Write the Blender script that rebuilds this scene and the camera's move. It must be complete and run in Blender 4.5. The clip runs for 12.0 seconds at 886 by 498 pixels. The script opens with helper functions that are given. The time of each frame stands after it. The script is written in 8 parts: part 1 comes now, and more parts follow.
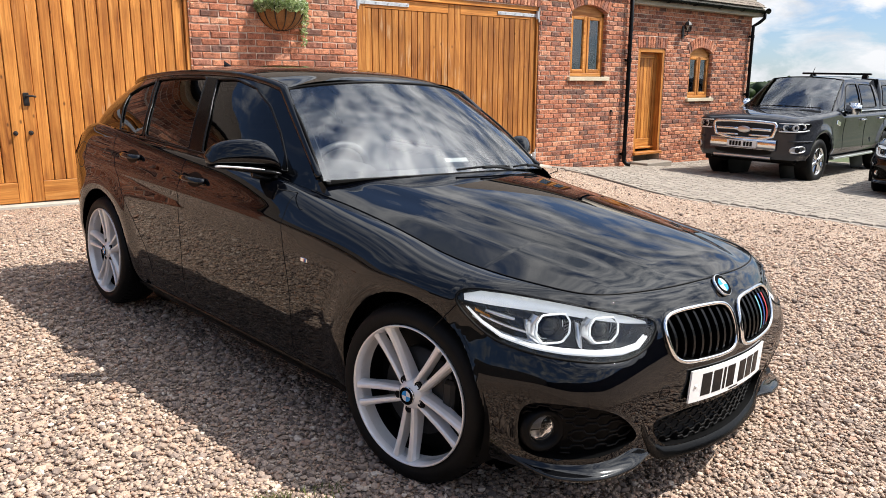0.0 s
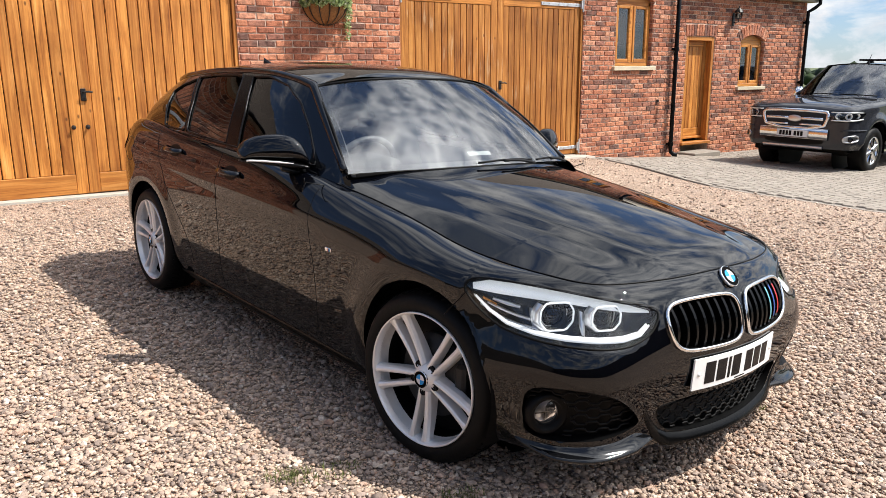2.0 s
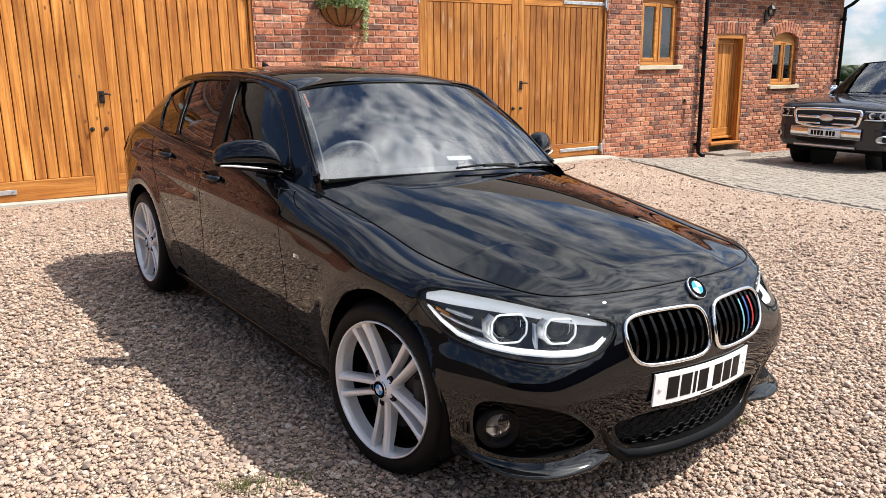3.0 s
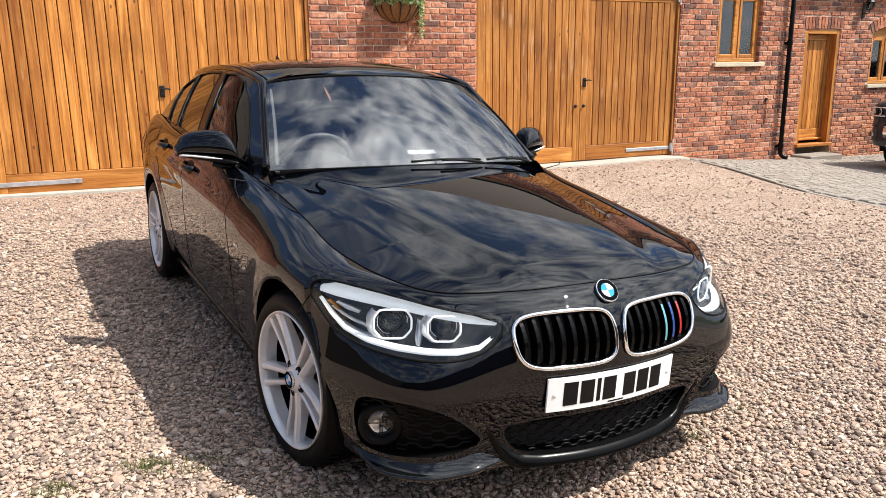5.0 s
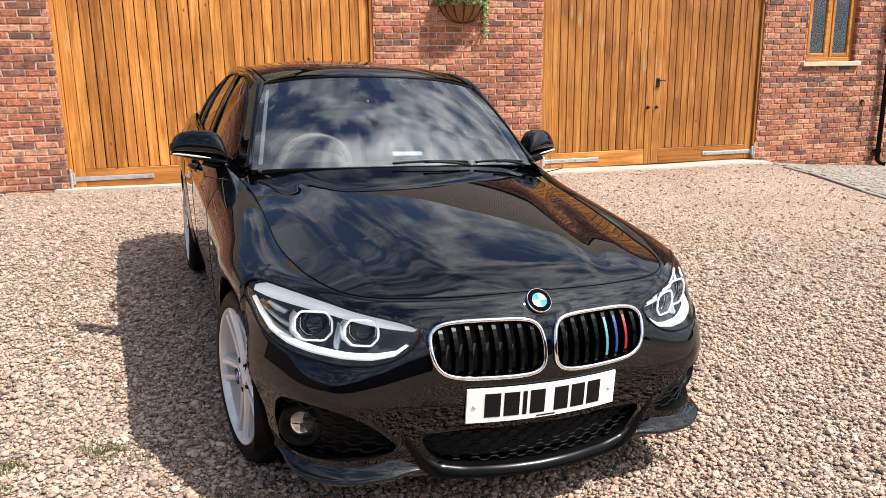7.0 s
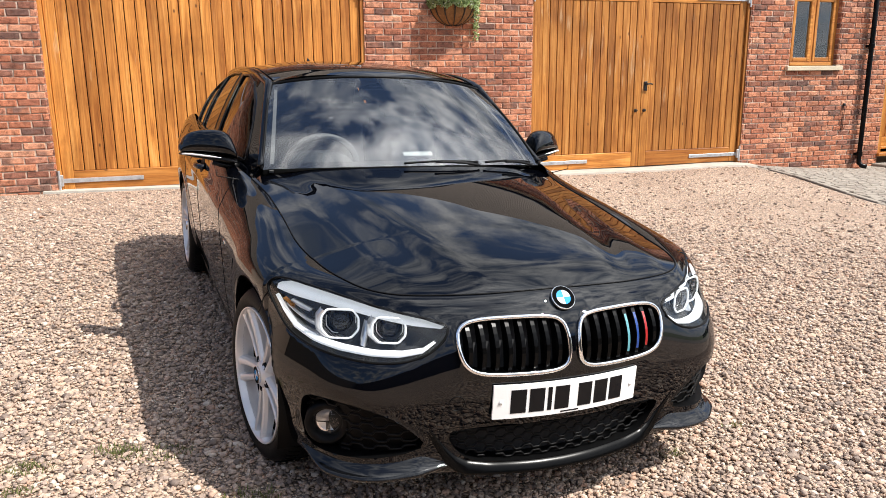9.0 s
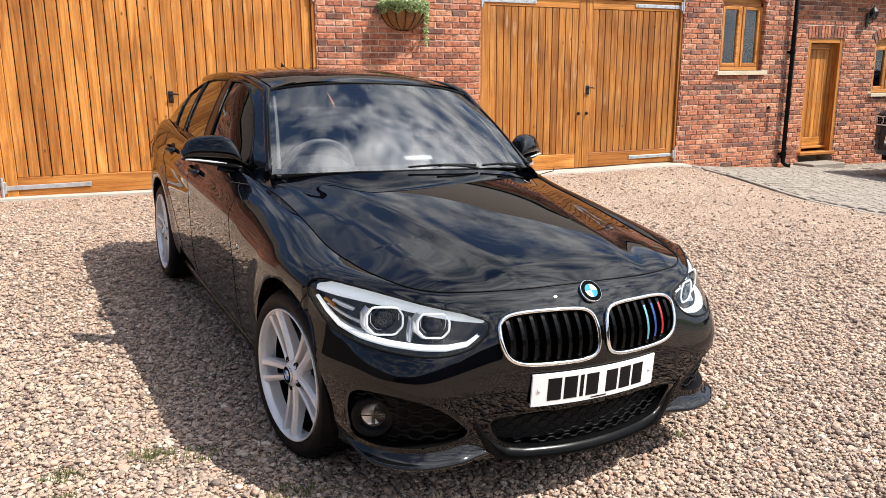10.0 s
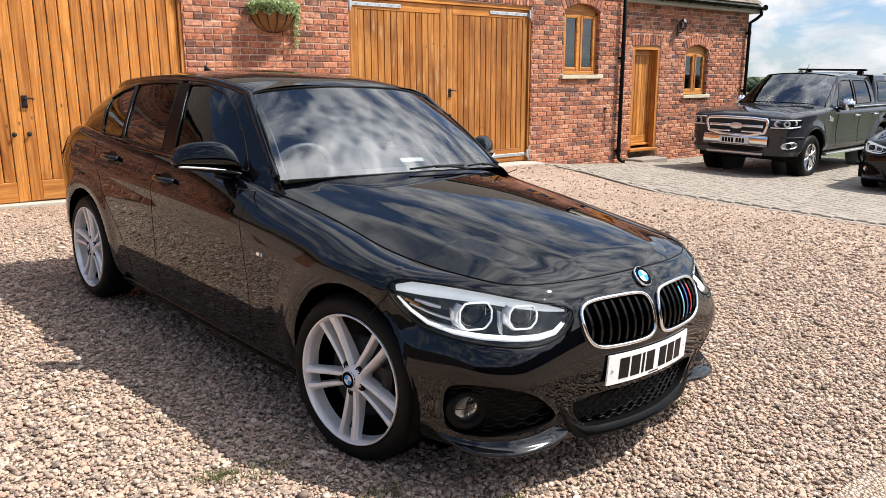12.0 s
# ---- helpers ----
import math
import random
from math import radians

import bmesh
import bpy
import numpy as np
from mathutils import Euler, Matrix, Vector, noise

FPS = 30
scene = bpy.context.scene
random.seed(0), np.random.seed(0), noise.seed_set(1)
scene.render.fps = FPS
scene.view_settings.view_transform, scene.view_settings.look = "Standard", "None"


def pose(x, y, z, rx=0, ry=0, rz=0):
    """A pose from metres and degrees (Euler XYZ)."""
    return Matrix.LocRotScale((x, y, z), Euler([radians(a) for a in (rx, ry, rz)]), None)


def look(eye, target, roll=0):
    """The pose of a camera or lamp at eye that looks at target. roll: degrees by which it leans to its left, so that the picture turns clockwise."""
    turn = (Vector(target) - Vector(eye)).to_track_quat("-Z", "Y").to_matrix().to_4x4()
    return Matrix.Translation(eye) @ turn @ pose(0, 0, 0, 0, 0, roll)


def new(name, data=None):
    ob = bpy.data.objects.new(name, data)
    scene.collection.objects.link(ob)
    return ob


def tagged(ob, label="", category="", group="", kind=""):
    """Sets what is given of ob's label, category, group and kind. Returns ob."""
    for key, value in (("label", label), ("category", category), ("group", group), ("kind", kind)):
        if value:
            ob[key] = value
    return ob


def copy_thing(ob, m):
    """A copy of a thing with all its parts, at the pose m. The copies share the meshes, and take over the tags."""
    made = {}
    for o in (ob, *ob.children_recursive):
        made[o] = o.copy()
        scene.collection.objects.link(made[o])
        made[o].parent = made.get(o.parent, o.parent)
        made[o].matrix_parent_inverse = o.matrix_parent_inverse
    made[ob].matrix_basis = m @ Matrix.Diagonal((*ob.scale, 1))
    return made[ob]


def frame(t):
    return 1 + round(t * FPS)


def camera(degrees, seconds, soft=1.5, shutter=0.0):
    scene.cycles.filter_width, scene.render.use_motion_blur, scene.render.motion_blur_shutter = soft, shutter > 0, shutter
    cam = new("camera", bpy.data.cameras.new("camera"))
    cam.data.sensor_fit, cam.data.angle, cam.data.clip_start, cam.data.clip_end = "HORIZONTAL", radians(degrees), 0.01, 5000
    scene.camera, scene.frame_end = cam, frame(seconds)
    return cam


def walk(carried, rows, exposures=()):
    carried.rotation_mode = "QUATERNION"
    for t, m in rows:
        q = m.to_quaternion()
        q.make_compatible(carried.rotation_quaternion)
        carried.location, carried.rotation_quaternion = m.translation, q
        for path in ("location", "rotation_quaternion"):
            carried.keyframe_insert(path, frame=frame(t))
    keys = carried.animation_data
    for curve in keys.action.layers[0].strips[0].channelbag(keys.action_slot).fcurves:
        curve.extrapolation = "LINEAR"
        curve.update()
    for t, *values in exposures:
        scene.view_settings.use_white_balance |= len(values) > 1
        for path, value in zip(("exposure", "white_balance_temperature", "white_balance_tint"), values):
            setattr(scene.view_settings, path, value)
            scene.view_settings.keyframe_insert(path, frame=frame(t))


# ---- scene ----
cam = camera(60.2, 12.0, 0.85)
METRES, EYE, TILT, LEAN, TURN = 3.22, 1.41, 0.43, 0.37, -40.4
ROWS = [
    (0.0, 0.0, 0.0, 0.0, 0.14, -12.98, -0.59),
    (0.5, 0.002, -0.0182, 0.0008, 0.92, -13.5, -0.54),
    (1.0, 0.0061, -0.0265, 0.0009, 1.79, -13.65, -0.4),
    (1.5, 0.0212, -0.0363, 0.0071, 2.74, -13.7, -0.2),
    (2.0, 0.0422, -0.035, 0.0094, 3.93, -13.74, 0.03),
    (2.5, 0.0846, -0.0222, 0.0113, 5.24, -13.77, 0.22),
    (3.0, 0.1258, -0.01, 0.0156, 6.77, -13.81, 0.35),
    (3.5, 0.1864, -0.0011, 0.0189, 8.49, -13.83, 0.42),
    (5.5, 0.3727, 0.0613, 0.0038, 16.98, -13.88, 0.36),
    (6.0, 0.4241, 0.0827, 0.005, 19.44, -13.88, 0.41),
    (6.5, 0.4553, 0.0952, 0.0051, 21.25, -13.87, 0.48),
    (7.0, 0.4812, 0.1039, 0.0071, 22.31, -13.84, 0.52),
    (9.0, 0.4429, 0.0815, 0.0035, 20.81, -13.6, 0.25),
    (9.5, 0.4035, 0.0521, 0.0044, 18.56, -13.54, 0.18),
    (10.0, 0.3504, 0.009, 0.0102, 15.17, -13.43, 0.08),
    (10.5, 0.2812, -0.0227, 0.0176, 11.09, -13.34, -0.02),
    (11.0, 0.204, -0.0579, 0.0132, 7.47, -13.3, -0.09),
    (11.5, 0.1494, -0.066, 0.0108, 4.08, -13.25, -0.15),
    (12.0, 0.0826, -0.0602, 0.0115, 0.9, -13.21, -0.21),
]
walk(cam, [(t, pose(0, 0, EYE, TILT, LEAN, TURN) @ pose(METRES * x, METRES * y, METRES * z, 90 + pitch, roll, yaw)) for t, x, y, z, yaw, pitch, roll in ROWS])

# ---- light: sun from behind the camera's right shoulder, sky with broken cloud ----
SUN = Vector((0.555, -0.440, 0.932)).normalized()
sun_data = bpy.data.lights.new("sun", "SUN")
sun_data.energy, sun_data.angle, sun_data.color = 5.0, radians(0.55), (1.0, 0.96, 0.90)
sun = new("sun", sun_data)
sun.matrix_world = look((0, 0, 0), -SUN)
scene.view_settings.exposure = 0.52

world = bpy.data.worlds.new("sky")
scene.world = world
world.use_nodes = True


# ---- node helpers ----
def node(tree, kind, props=None, **sockets):
    """A node with its properties and inputs set; an input given as a socket is linked."""
    n = tree.nodes.new(kind)
    p = props or {}
    if "operation" in p:
        n.operation = p["operation"]
    if "data_type" in p:
        n.data_type = p["data_type"]
    if "blend_type" in p:
        n.blend_type = p["blend_type"]
    if "feature" in p:
        n.feature = p["feature"]
    if "sky_type" in p:
        n.sky_type, n.sun_disc, n.sun_elevation, n.sun_rotation = p["sky_type"], p["sun_disc"], p["sun_elevation"], p["sun_rotation"]
        n.air_density, n.dust_density = p["air_density"], p["dust_density"]
    for key, value in sockets.items():
        name = key.replace("_", " ")
        slot = n.inputs[int(key[1:])] if key[0] == "i" and key[1:].isdigit() else n.inputs[name]
        if isinstance(value, bpy.types.NodeSocket):
            tree.links.new(value, slot)
        else:
            slot.default_value = value
    return n


def ramp(tree, fac, stops):
    """A colour ramp: stops are (position, colour)."""
    n = node(tree, "ShaderNodeValToRGB", Fac=fac)
    e = n.color_ramp.elements
    while len(e) < len(stops):
        e.new(0.5)
    for slot, (p, c) in zip(e, stops):
        slot.position, slot.color = p, (*c, 1) if len(c) == 3 else c
    return n.outputs["Color"]


def mix(tree, fac, a, b, how="MIX"):
    n = node(tree, "ShaderNodeMix", {"data_type": "RGBA", "blend_type": how})
    for slot, value in ((n.inputs[0], fac), (n.inputs[6], a), (n.inputs[7], b)):
        if isinstance(value, bpy.types.NodeSocket):
            tree.links.new(value, slot)
        else:
            slot.default_value = value if isinstance(value, float) else (*value, 1) if len(value) == 3 else value
    return n.outputs[2]


def maths(tree, op, a, b=0.0):
    return node(tree, "ShaderNodeMath", {"operation": op}, i0=a, i1=b).outputs[0]


def sky_nodes():
    t = world.node_tree
    t.nodes.clear()
    sky = node(t, "ShaderNodeTexSky", {"sky_type": "NISHITA", "sun_disc": False, "sun_elevation": math.asin(SUN.z),
                                       "sun_rotation": math.atan2(SUN.x, SUN.y), "air_density": 1.0, "dust_density": 0.15})
    clear = mix(t, 1.0, sky.outputs[0], (0.056, 0.068, 0.092), "MULTIPLY")
    clear = mix(t, 0.24, clear, (0.28, 0.39, 0.56))
    way = node(t, "ShaderNodeTexCoord").outputs["Generated"]
    xyz = node(t, "ShaderNodeSeparateXYZ", i0=way)
    up = maths(t, "ADD", maths(t, "MAXIMUM", xyz.outputs[2], 0.0), 0.40)
    plane = node(t, "ShaderNodeCombineXYZ", i0=maths(t, "DIVIDE", xyz.outputs[0], up), i1=maths(t, "DIVIDE", xyz.outputs[1], up), i2=0.0).outputs[0]
    big = node(t, "ShaderNodeTexNoise", Vector=plane, Scale=5.2, Detail=9.0, Roughness=0.58, Distortion=0.35).outputs[0]
    fine = node(t, "ShaderNodeTexNoise", Vector=plane, Scale=7.5, Detail=6.0, Roughness=0.6).outputs[0]
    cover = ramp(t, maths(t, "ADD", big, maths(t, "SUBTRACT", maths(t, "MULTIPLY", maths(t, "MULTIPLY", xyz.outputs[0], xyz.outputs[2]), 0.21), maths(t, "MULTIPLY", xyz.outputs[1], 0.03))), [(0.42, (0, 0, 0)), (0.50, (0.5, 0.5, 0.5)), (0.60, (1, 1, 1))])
    shade = ramp(t, fine, [(0.36, (0.24, 0.28, 0.35)), (0.62, (1.0, 1.0, 1.0))])
    haze = maths(t, "MULTIPLY", maths(t, "MAXIMUM", maths(t, "SUBTRACT", 1.0, maths(t, "MULTIPLY", maths(t, "MAXIMUM", xyz.outputs[2], 0.0), 2.6)), 0.0), 0.85)
    shade = mix(t, haze, shade, (0.96, 0.98, 1.02))
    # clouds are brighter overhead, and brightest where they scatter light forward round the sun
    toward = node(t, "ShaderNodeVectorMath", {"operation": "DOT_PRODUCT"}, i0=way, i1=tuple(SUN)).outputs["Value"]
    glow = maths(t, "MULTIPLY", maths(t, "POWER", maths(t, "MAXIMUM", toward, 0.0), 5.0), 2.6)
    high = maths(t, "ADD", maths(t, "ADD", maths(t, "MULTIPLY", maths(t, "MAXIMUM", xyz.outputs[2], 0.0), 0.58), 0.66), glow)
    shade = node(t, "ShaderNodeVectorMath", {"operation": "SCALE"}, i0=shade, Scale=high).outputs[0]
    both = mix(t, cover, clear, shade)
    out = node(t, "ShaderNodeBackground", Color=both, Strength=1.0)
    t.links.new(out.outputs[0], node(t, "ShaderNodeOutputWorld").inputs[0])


sky_nodes()


# ---- materials ----
def material(name):
    m = bpy.data.materials.new(name)
    m.use_nodes = True
    t = m.node_tree
    t.nodes.clear()
    return m, t


def finish(t, shader, disp=None):
    out = node(t, "ShaderNodeOutputMaterial")
    t.links.new(shader, out.inputs["Surface"])


def bump(t, height, strength, distance):
    return node(t, "ShaderNodeBump", Height=height, Strength=strength, Distance=distance).outputs[0]


def principled(t, color, rough, normal=None, metal=0.0, **more):
    n = node(t, "ShaderNodeBsdfPrincipled", Roughness=rough, Metallic=metal)
    if isinstance(color, bpy.types.NodeSocket):
        t.links.new(color, n.inputs["Base Color"])
    else:
        n.inputs["Base Color"].default_value = (*color, 1)
    if normal is not None:
        t.links.new(normal, n.inputs["Normal"])
    for key, value in more.items():
        n.inputs[key.replace("_", " ")].default_value = value
    return n.outputs[0]


def obj(t):
    return node(t, "ShaderNodeTexCoord").outputs["Object"]


def stretched(t, vector, scale, turn=(0, 0, 0)):
    n = node(t, "ShaderNodeMapping", Vector=vector)
    n.inputs["Scale"].default_value, n.inputs["Rotation"].default_value = scale, turn
    return n.outputs[0]


def noise_of(t, vector, scale, detail=4.0, rough=0.55, distort=0.0):
    return node(t, "ShaderNodeTexNoise", Vector=vector, Scale=scale, Detail=detail, Roughness=rough, Distortion=distort).outputs[0]


def lot(t):
    """A random number of each object and each loose island."""
    a = node(t, "ShaderNodeObjectInfo").outputs["Random"]
    b = node(t, "ShaderNodeNewGeometry").outputs["Random Per Island"]
    return maths(t, "FRACT", maths(t, "ADD", maths(t, "MULTIPLY", a, 7.31), b))


def world_place(t):
    return node(t, "ShaderNodeNewGeometry").outputs["Position"]


def simple(name, color, rough, metal=0.0, grain=0.06, grain_scale=40.0, relief=0.0, **more):
    """A plain surface with a little grain in colour and gloss."""
    m, t = material(name)
    p = obj(t)
    n = noise_of(t, p, grain_scale, 5.0)
    w = noise_of(t, p, grain_scale / 12, 3.0)
    dark = [c * (1 - 2.2 * grain) for c in color]
    lite = [min(1, c * (1 + 1.2 * grain)) for c in color]
    c = mix(t, 0.5, ramp(t, n, [(0.3, dark), (0.7, lite)]), ramp(t, w, [(0.3, dark), (0.7, lite)]))
    r = node(t, "ShaderNodeMapRange", Value=w, i3=rough * 0.85, i4=min(1.0, rough * 1.15)).outputs[0]
    shader = principled(t, c, 0.5, bump(t, n, relief, 0.004) if relief else None, metal, **more)
    t.links.new(r, shader.node.inputs["Roughness"])
    finish(t, shader)
    return m


def brick_material():
    m, t = material("brick_red")
    pos = world_place(t)
    r = lot(t)
    base = ramp(t, r, [(0.0, (0.250, 0.120, 0.088)), (0.10, (0.360, 0.142, 0.088)), (0.30, (0.480, 0.190, 0.108)),
                       (0.50, (0.585, 0.260, 0.152)), (0.68, (0.455, 0.172, 0.100)), (0.82, (0.640, 0.325, 0.205)), (0.93, (0.475, 0.220, 0.148)), (1.0, (0.290, 0.130, 0.094))])
    burn = maths(t, "ADD", maths(t, "MULTIPLY", noise_of(t, pos, 11.0, 4.0, 0.6), 0.40), maths(t, "MULTIPLY", maths(t, "FRACT", maths(t, "MULTIPLY", r, 13.7)), 0.60))
    base = mix(t, ramp(t, burn, [(0.67, (0, 0, 0)), (0.76, (0.88, 0.88, 0.88))]), base, (0.140, 0.086, 0.074))
    n = noise_of(t, pos, 22.0, 6.0, 0.62)
    f = noise_of(t, pos, 160.0, 4.0, 0.6)
    c = mix(t, 0.85, base, ramp(t, n, [(0.30, (0.20, 0.19, 0.19)), (0.45, (0.78, 0.75, 0.74)), (0.70, (1.36, 1.32, 1.26))]), "MULTIPLY")
    c = mix(t, 0.7, c, ramp(t, f, [(0.34, (0.45, 0.43, 0.43)), (0.52, (1.0, 1.0, 1.0)), (0.70, (1.35, 1.35, 1.33))]), "MULTIPLY")
    blot = ramp(t, noise_of(t, pos, 5.0, 5.0, 0.6), [(0.62, (0, 0, 0)), (0.8, (1, 1, 1))])
    c = mix(t, maths(t, "MULTIPLY", blot, 0.22), c, (0.52, 0.42, 0.34))
    h = maths(t, "ADD", n, maths(t, "MULTIPLY", f, 0.35))
    finish(t, principled(t, c, 0.92, bump(t, h, 1.0, 0.010), 0.0, Specular_IOR_Level=0.2))
    return m


def mortar_material():
    m, t = material("mortar_sand")
    pos = world_place(t)
    c = ramp(t, noise_of(t, pos, 30.0, 6.0), [(0.3, (0.36, 0.26, 0.20)), (0.5, (0.50, 0.375, 0.29)), (0.7, (0.64, 0.50, 0.395))])
    finish(t, principled(t, c, 0.95, bump(t, noise_of(t, pos, 220.0, 4.0), 0.6, 0.003)))
    return m


def wood_material(name, along, light=1.0):
    """Orange-stained softwood with grain along one axis, a few knots, and a tone of its own for each board."""
    m, t = material(name)
    pos = world_place(t)
    r = lot(t)
    shift = node(t, "ShaderNodeCombineXYZ", i0=maths(t, "MULTIPLY", r, 9.0), i1=maths(t, "MULTIPLY", r, 4.0), i2=maths(t, "MULTIPLY", r, 17.0)).outputs[0]
    p = node(t, "ShaderNodeVectorMath", {"operation": "ADD"}, i0=pos, i1=shift).outputs[0]
    s = [9.0, 9.0, 9.0]
    s[along] = 0.55
    g = noise_of(t, stretched(t, p, s), 2.2, 7.0, 0.62, 0.9)
    s[along], s[(along + 1) % 3], s[(along + 2) % 3] = 1.6, 70.0, 70.0
    fine = noise_of(t, stretched(t, p, s), 1.0, 4.0, 0.6)
    c = ramp(t, g, [(0.26, (0.22, 0.070, 0.017)), (0.43, (0.41, 0.158, 0.036)), (0.58, (0.545, 0.236, 0.058)), (0.74, (0.67, 0.340, 0.112))])
    c = mix(t, 0.55, c, ramp(t, fine, [(0.3, (0.46, 0.40, 0.34)), (0.48, (0.95, 0.94, 0.92)), (0.68, (1.18, 1.17, 1.14))]), "MULTIPLY")
    tone = ramp(t, r, [(0.0, (0.66 * light, 0.58 * light, 0.50 * light)), (0.5, (1.0 * light, 0.97 * light, 0.92 * light)), (1.0, (1.24 * light, 1.24 * light, 1.14 * light))])
    c = mix(t, 0.85, c, tone, "MULTIPLY")
    k = [5.0, 5.0, 5.0]
    k[along] = 2.6
    v = node(t, "ShaderNodeTexVoronoi", {"feature": "F1"}, Vector=stretched(t, p, k), Scale=1.0, Randomness=1.0).outputs["Distance"]
    knot = ramp(t, v, [(0.035, (1, 1, 1)), (0.075, (0, 0, 0))])
    c = mix(t, maths(t, "MULTIPLY", knot, 0.8), c, (0.075, 0.028, 0.010))
    weather = ramp(t, noise_of(t, pos, 1.7, 5.0, 0.6), [(0.32, (0.66, 0.62, 0.58)), (0.50, (0.98, 0.97, 0.96)), (0.68, (1.12, 1.12, 1.12))])
    c = mix(t, 0.7, c, weather, "MULTIPLY")
    s[along], s[(along + 1) % 3], s[(along + 2) % 3] = 2.2, 24.0, 24.0
    bare = maths(t, "MULTIPLY", noise_of(t, stretched(t, p, s), 1.0, 5.0, 0.65), noise_of(t, pos, 1.1, 3.0))
    c = mix(t, ramp(t, bare, [(0.36, (0, 0, 0)), (0.43, (0.4, 0.4, 0.4))]), c, (0.62, 0.44, 0.26))
    finish(t, principled(t, c, 0.5, bump(t, fine, 0.3, 0.002), 0.0, Specular_IOR_Level=0.28))
    return m


def stone_lot(name, stops, rough, scale, relief=0.5):
    """Loose stones or blocks: a colour from the lot, with speckle."""
    m, t = material(name)
    pos = world_place(t)
    c = ramp(t, lot(t), stops)
    n = noise_of(t, pos, scale, 5.0, 0.6)
    c = mix(t, 0.8, c, ramp(t, n, [(0.3, (0.68, 0.64, 0.60)), (0.7, (1.13, 1.06, 0.97))]), "MULTIPLY")
    finish(t, principled(t, c, rough, bump(t, n, relief, 0.003)))
    return m


PEBBLE = [(0.0, (0.165, 0.128, 0.112)), (0.14, (0.265, 0.205, 0.170)), (0.30, (0.405, 0.306, 0.240)), (0.44, (0.325, 0.256, 0.220)), (0.58, (0.480, 0.357, 0.270)),
          (0.72, (0.530, 0.415, 0.338)), (0.84, (0.440, 0.285, 0.210)), (0.93, (0.560, 0.462, 0.385)), (1.0, (0.640, 0.550, 0.475))]


def gravel_material():
    """The bed of gravel: packed small stones, each with its own colour."""
    m, t = material("gravel_bed")
    pos = world_place(t)
    cell = node(t, "ShaderNodeTexVoronoi", {"feature": "F1"}, Vector=pos, Scale=64.0, Randomness=1.0)
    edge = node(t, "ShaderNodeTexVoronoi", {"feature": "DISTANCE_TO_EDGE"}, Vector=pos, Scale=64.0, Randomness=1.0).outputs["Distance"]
    pick = node(t, "ShaderNodeSeparateColor", i0=cell.outputs["Color"]).outputs[0]
    c = ramp(t, pick, PEBBLE)
    # crevice shade painted between the stones: darkest along the cell edges
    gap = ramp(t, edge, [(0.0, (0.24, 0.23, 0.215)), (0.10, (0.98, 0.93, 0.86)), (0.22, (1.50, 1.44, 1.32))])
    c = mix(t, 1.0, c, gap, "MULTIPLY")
    patch = ramp(t, noise_of(t, pos, 0.9, 5.0), [(0.3, (0.82, 0.80, 0.78)), (0.7, (1.1, 1.1, 1.1))])
    c = mix(t, 0.8, c, patch, "MULTIPLY")
    dome = ramp(t, cell.outputs["Distance"], [(0.0, (1, 1, 1)), (0.75, (0, 0, 0))])
    h = maths(t, "ADD", dome, maths(t, "MULTIPLY", pick, 0.5))
    finish(t, principled(t, c, 0.85, bump(t, h, 1.0, 0.014)))
    return m


def grass_material():
    m, t = material("grass_field")
    pos = world_place(t)
    c = ramp(t, noise_of(t, pos, 0.05, 6.0), [(0.3, (0.055, 0.078, 0.026)), (0.5, (0.080, 0.102, 0.036)), (0.7, (0.13, 0.138, 0.060))])
    c = mix(t, 0.6, c, ramp(t, noise_of(t, pos, 6.0, 6.0), [(0.3, (0.6, 0.6, 0.6)), (0.7, (1.2, 1.2, 1.2))]), "MULTIPLY")
    finish(t, principled(t, c, 0.9, bump(t, noise_of(t, pos, 40.0, 4.0), 0.8, 0.03)))
    return m


def paint_material(name, color, rough=0.28, flake=0.0):
    """Clear-coated car paint, with the faint waviness and dust of a used car."""
    m, t = material(name)
    p = obj(t)
    n = noise_of(t, p, 900.0, 2.0)
    c = ramp(t, n, [(0.4, color), (0.75, [min(1, c * 1.4 + flake) for c in color])])
    dust = noise_of(t, p, 7.0, 6.0, 0.65)
    s = principled(t, c, rough, None, 0.0, Coat_Weight=1.0, Coat_Roughness=0.02, Coat_IOR=1.46, Specular_IOR_Level=0.0)
    cr = node(t, "ShaderNodeMapRange", Value=dust, i1=0.3, i2=0.75, i3=0.002, i4=0.010).outputs[0]
    t.links.new(cr, s.node.inputs["Coat Roughness"])
    finish(t, s)
    return m


def glass_material(name, tint, ior=1.5):
    """A thin pane: tinted and clear, with the gloss of its surface by Fresnel."""
    m, t = material(name)
    clear = node(t, "ShaderNodeBsdfTransparent", Color=(*tint, 1)).outputs[0]
    gloss = node(t, "ShaderNodeBsdfGlossy", Roughness=0.012, Color=(0.97, 0.98, 1, 1)).outputs[0]
    f = node(t, "ShaderNodeFresnel", IOR=ior).outputs[0]
    n = node(t, "ShaderNodeMixShader", Fac=f)
    t.links.new(clear, n.inputs[1])
    t.links.new(gloss, n.inputs[2])
    finish(t, n.outputs[0])
    return m


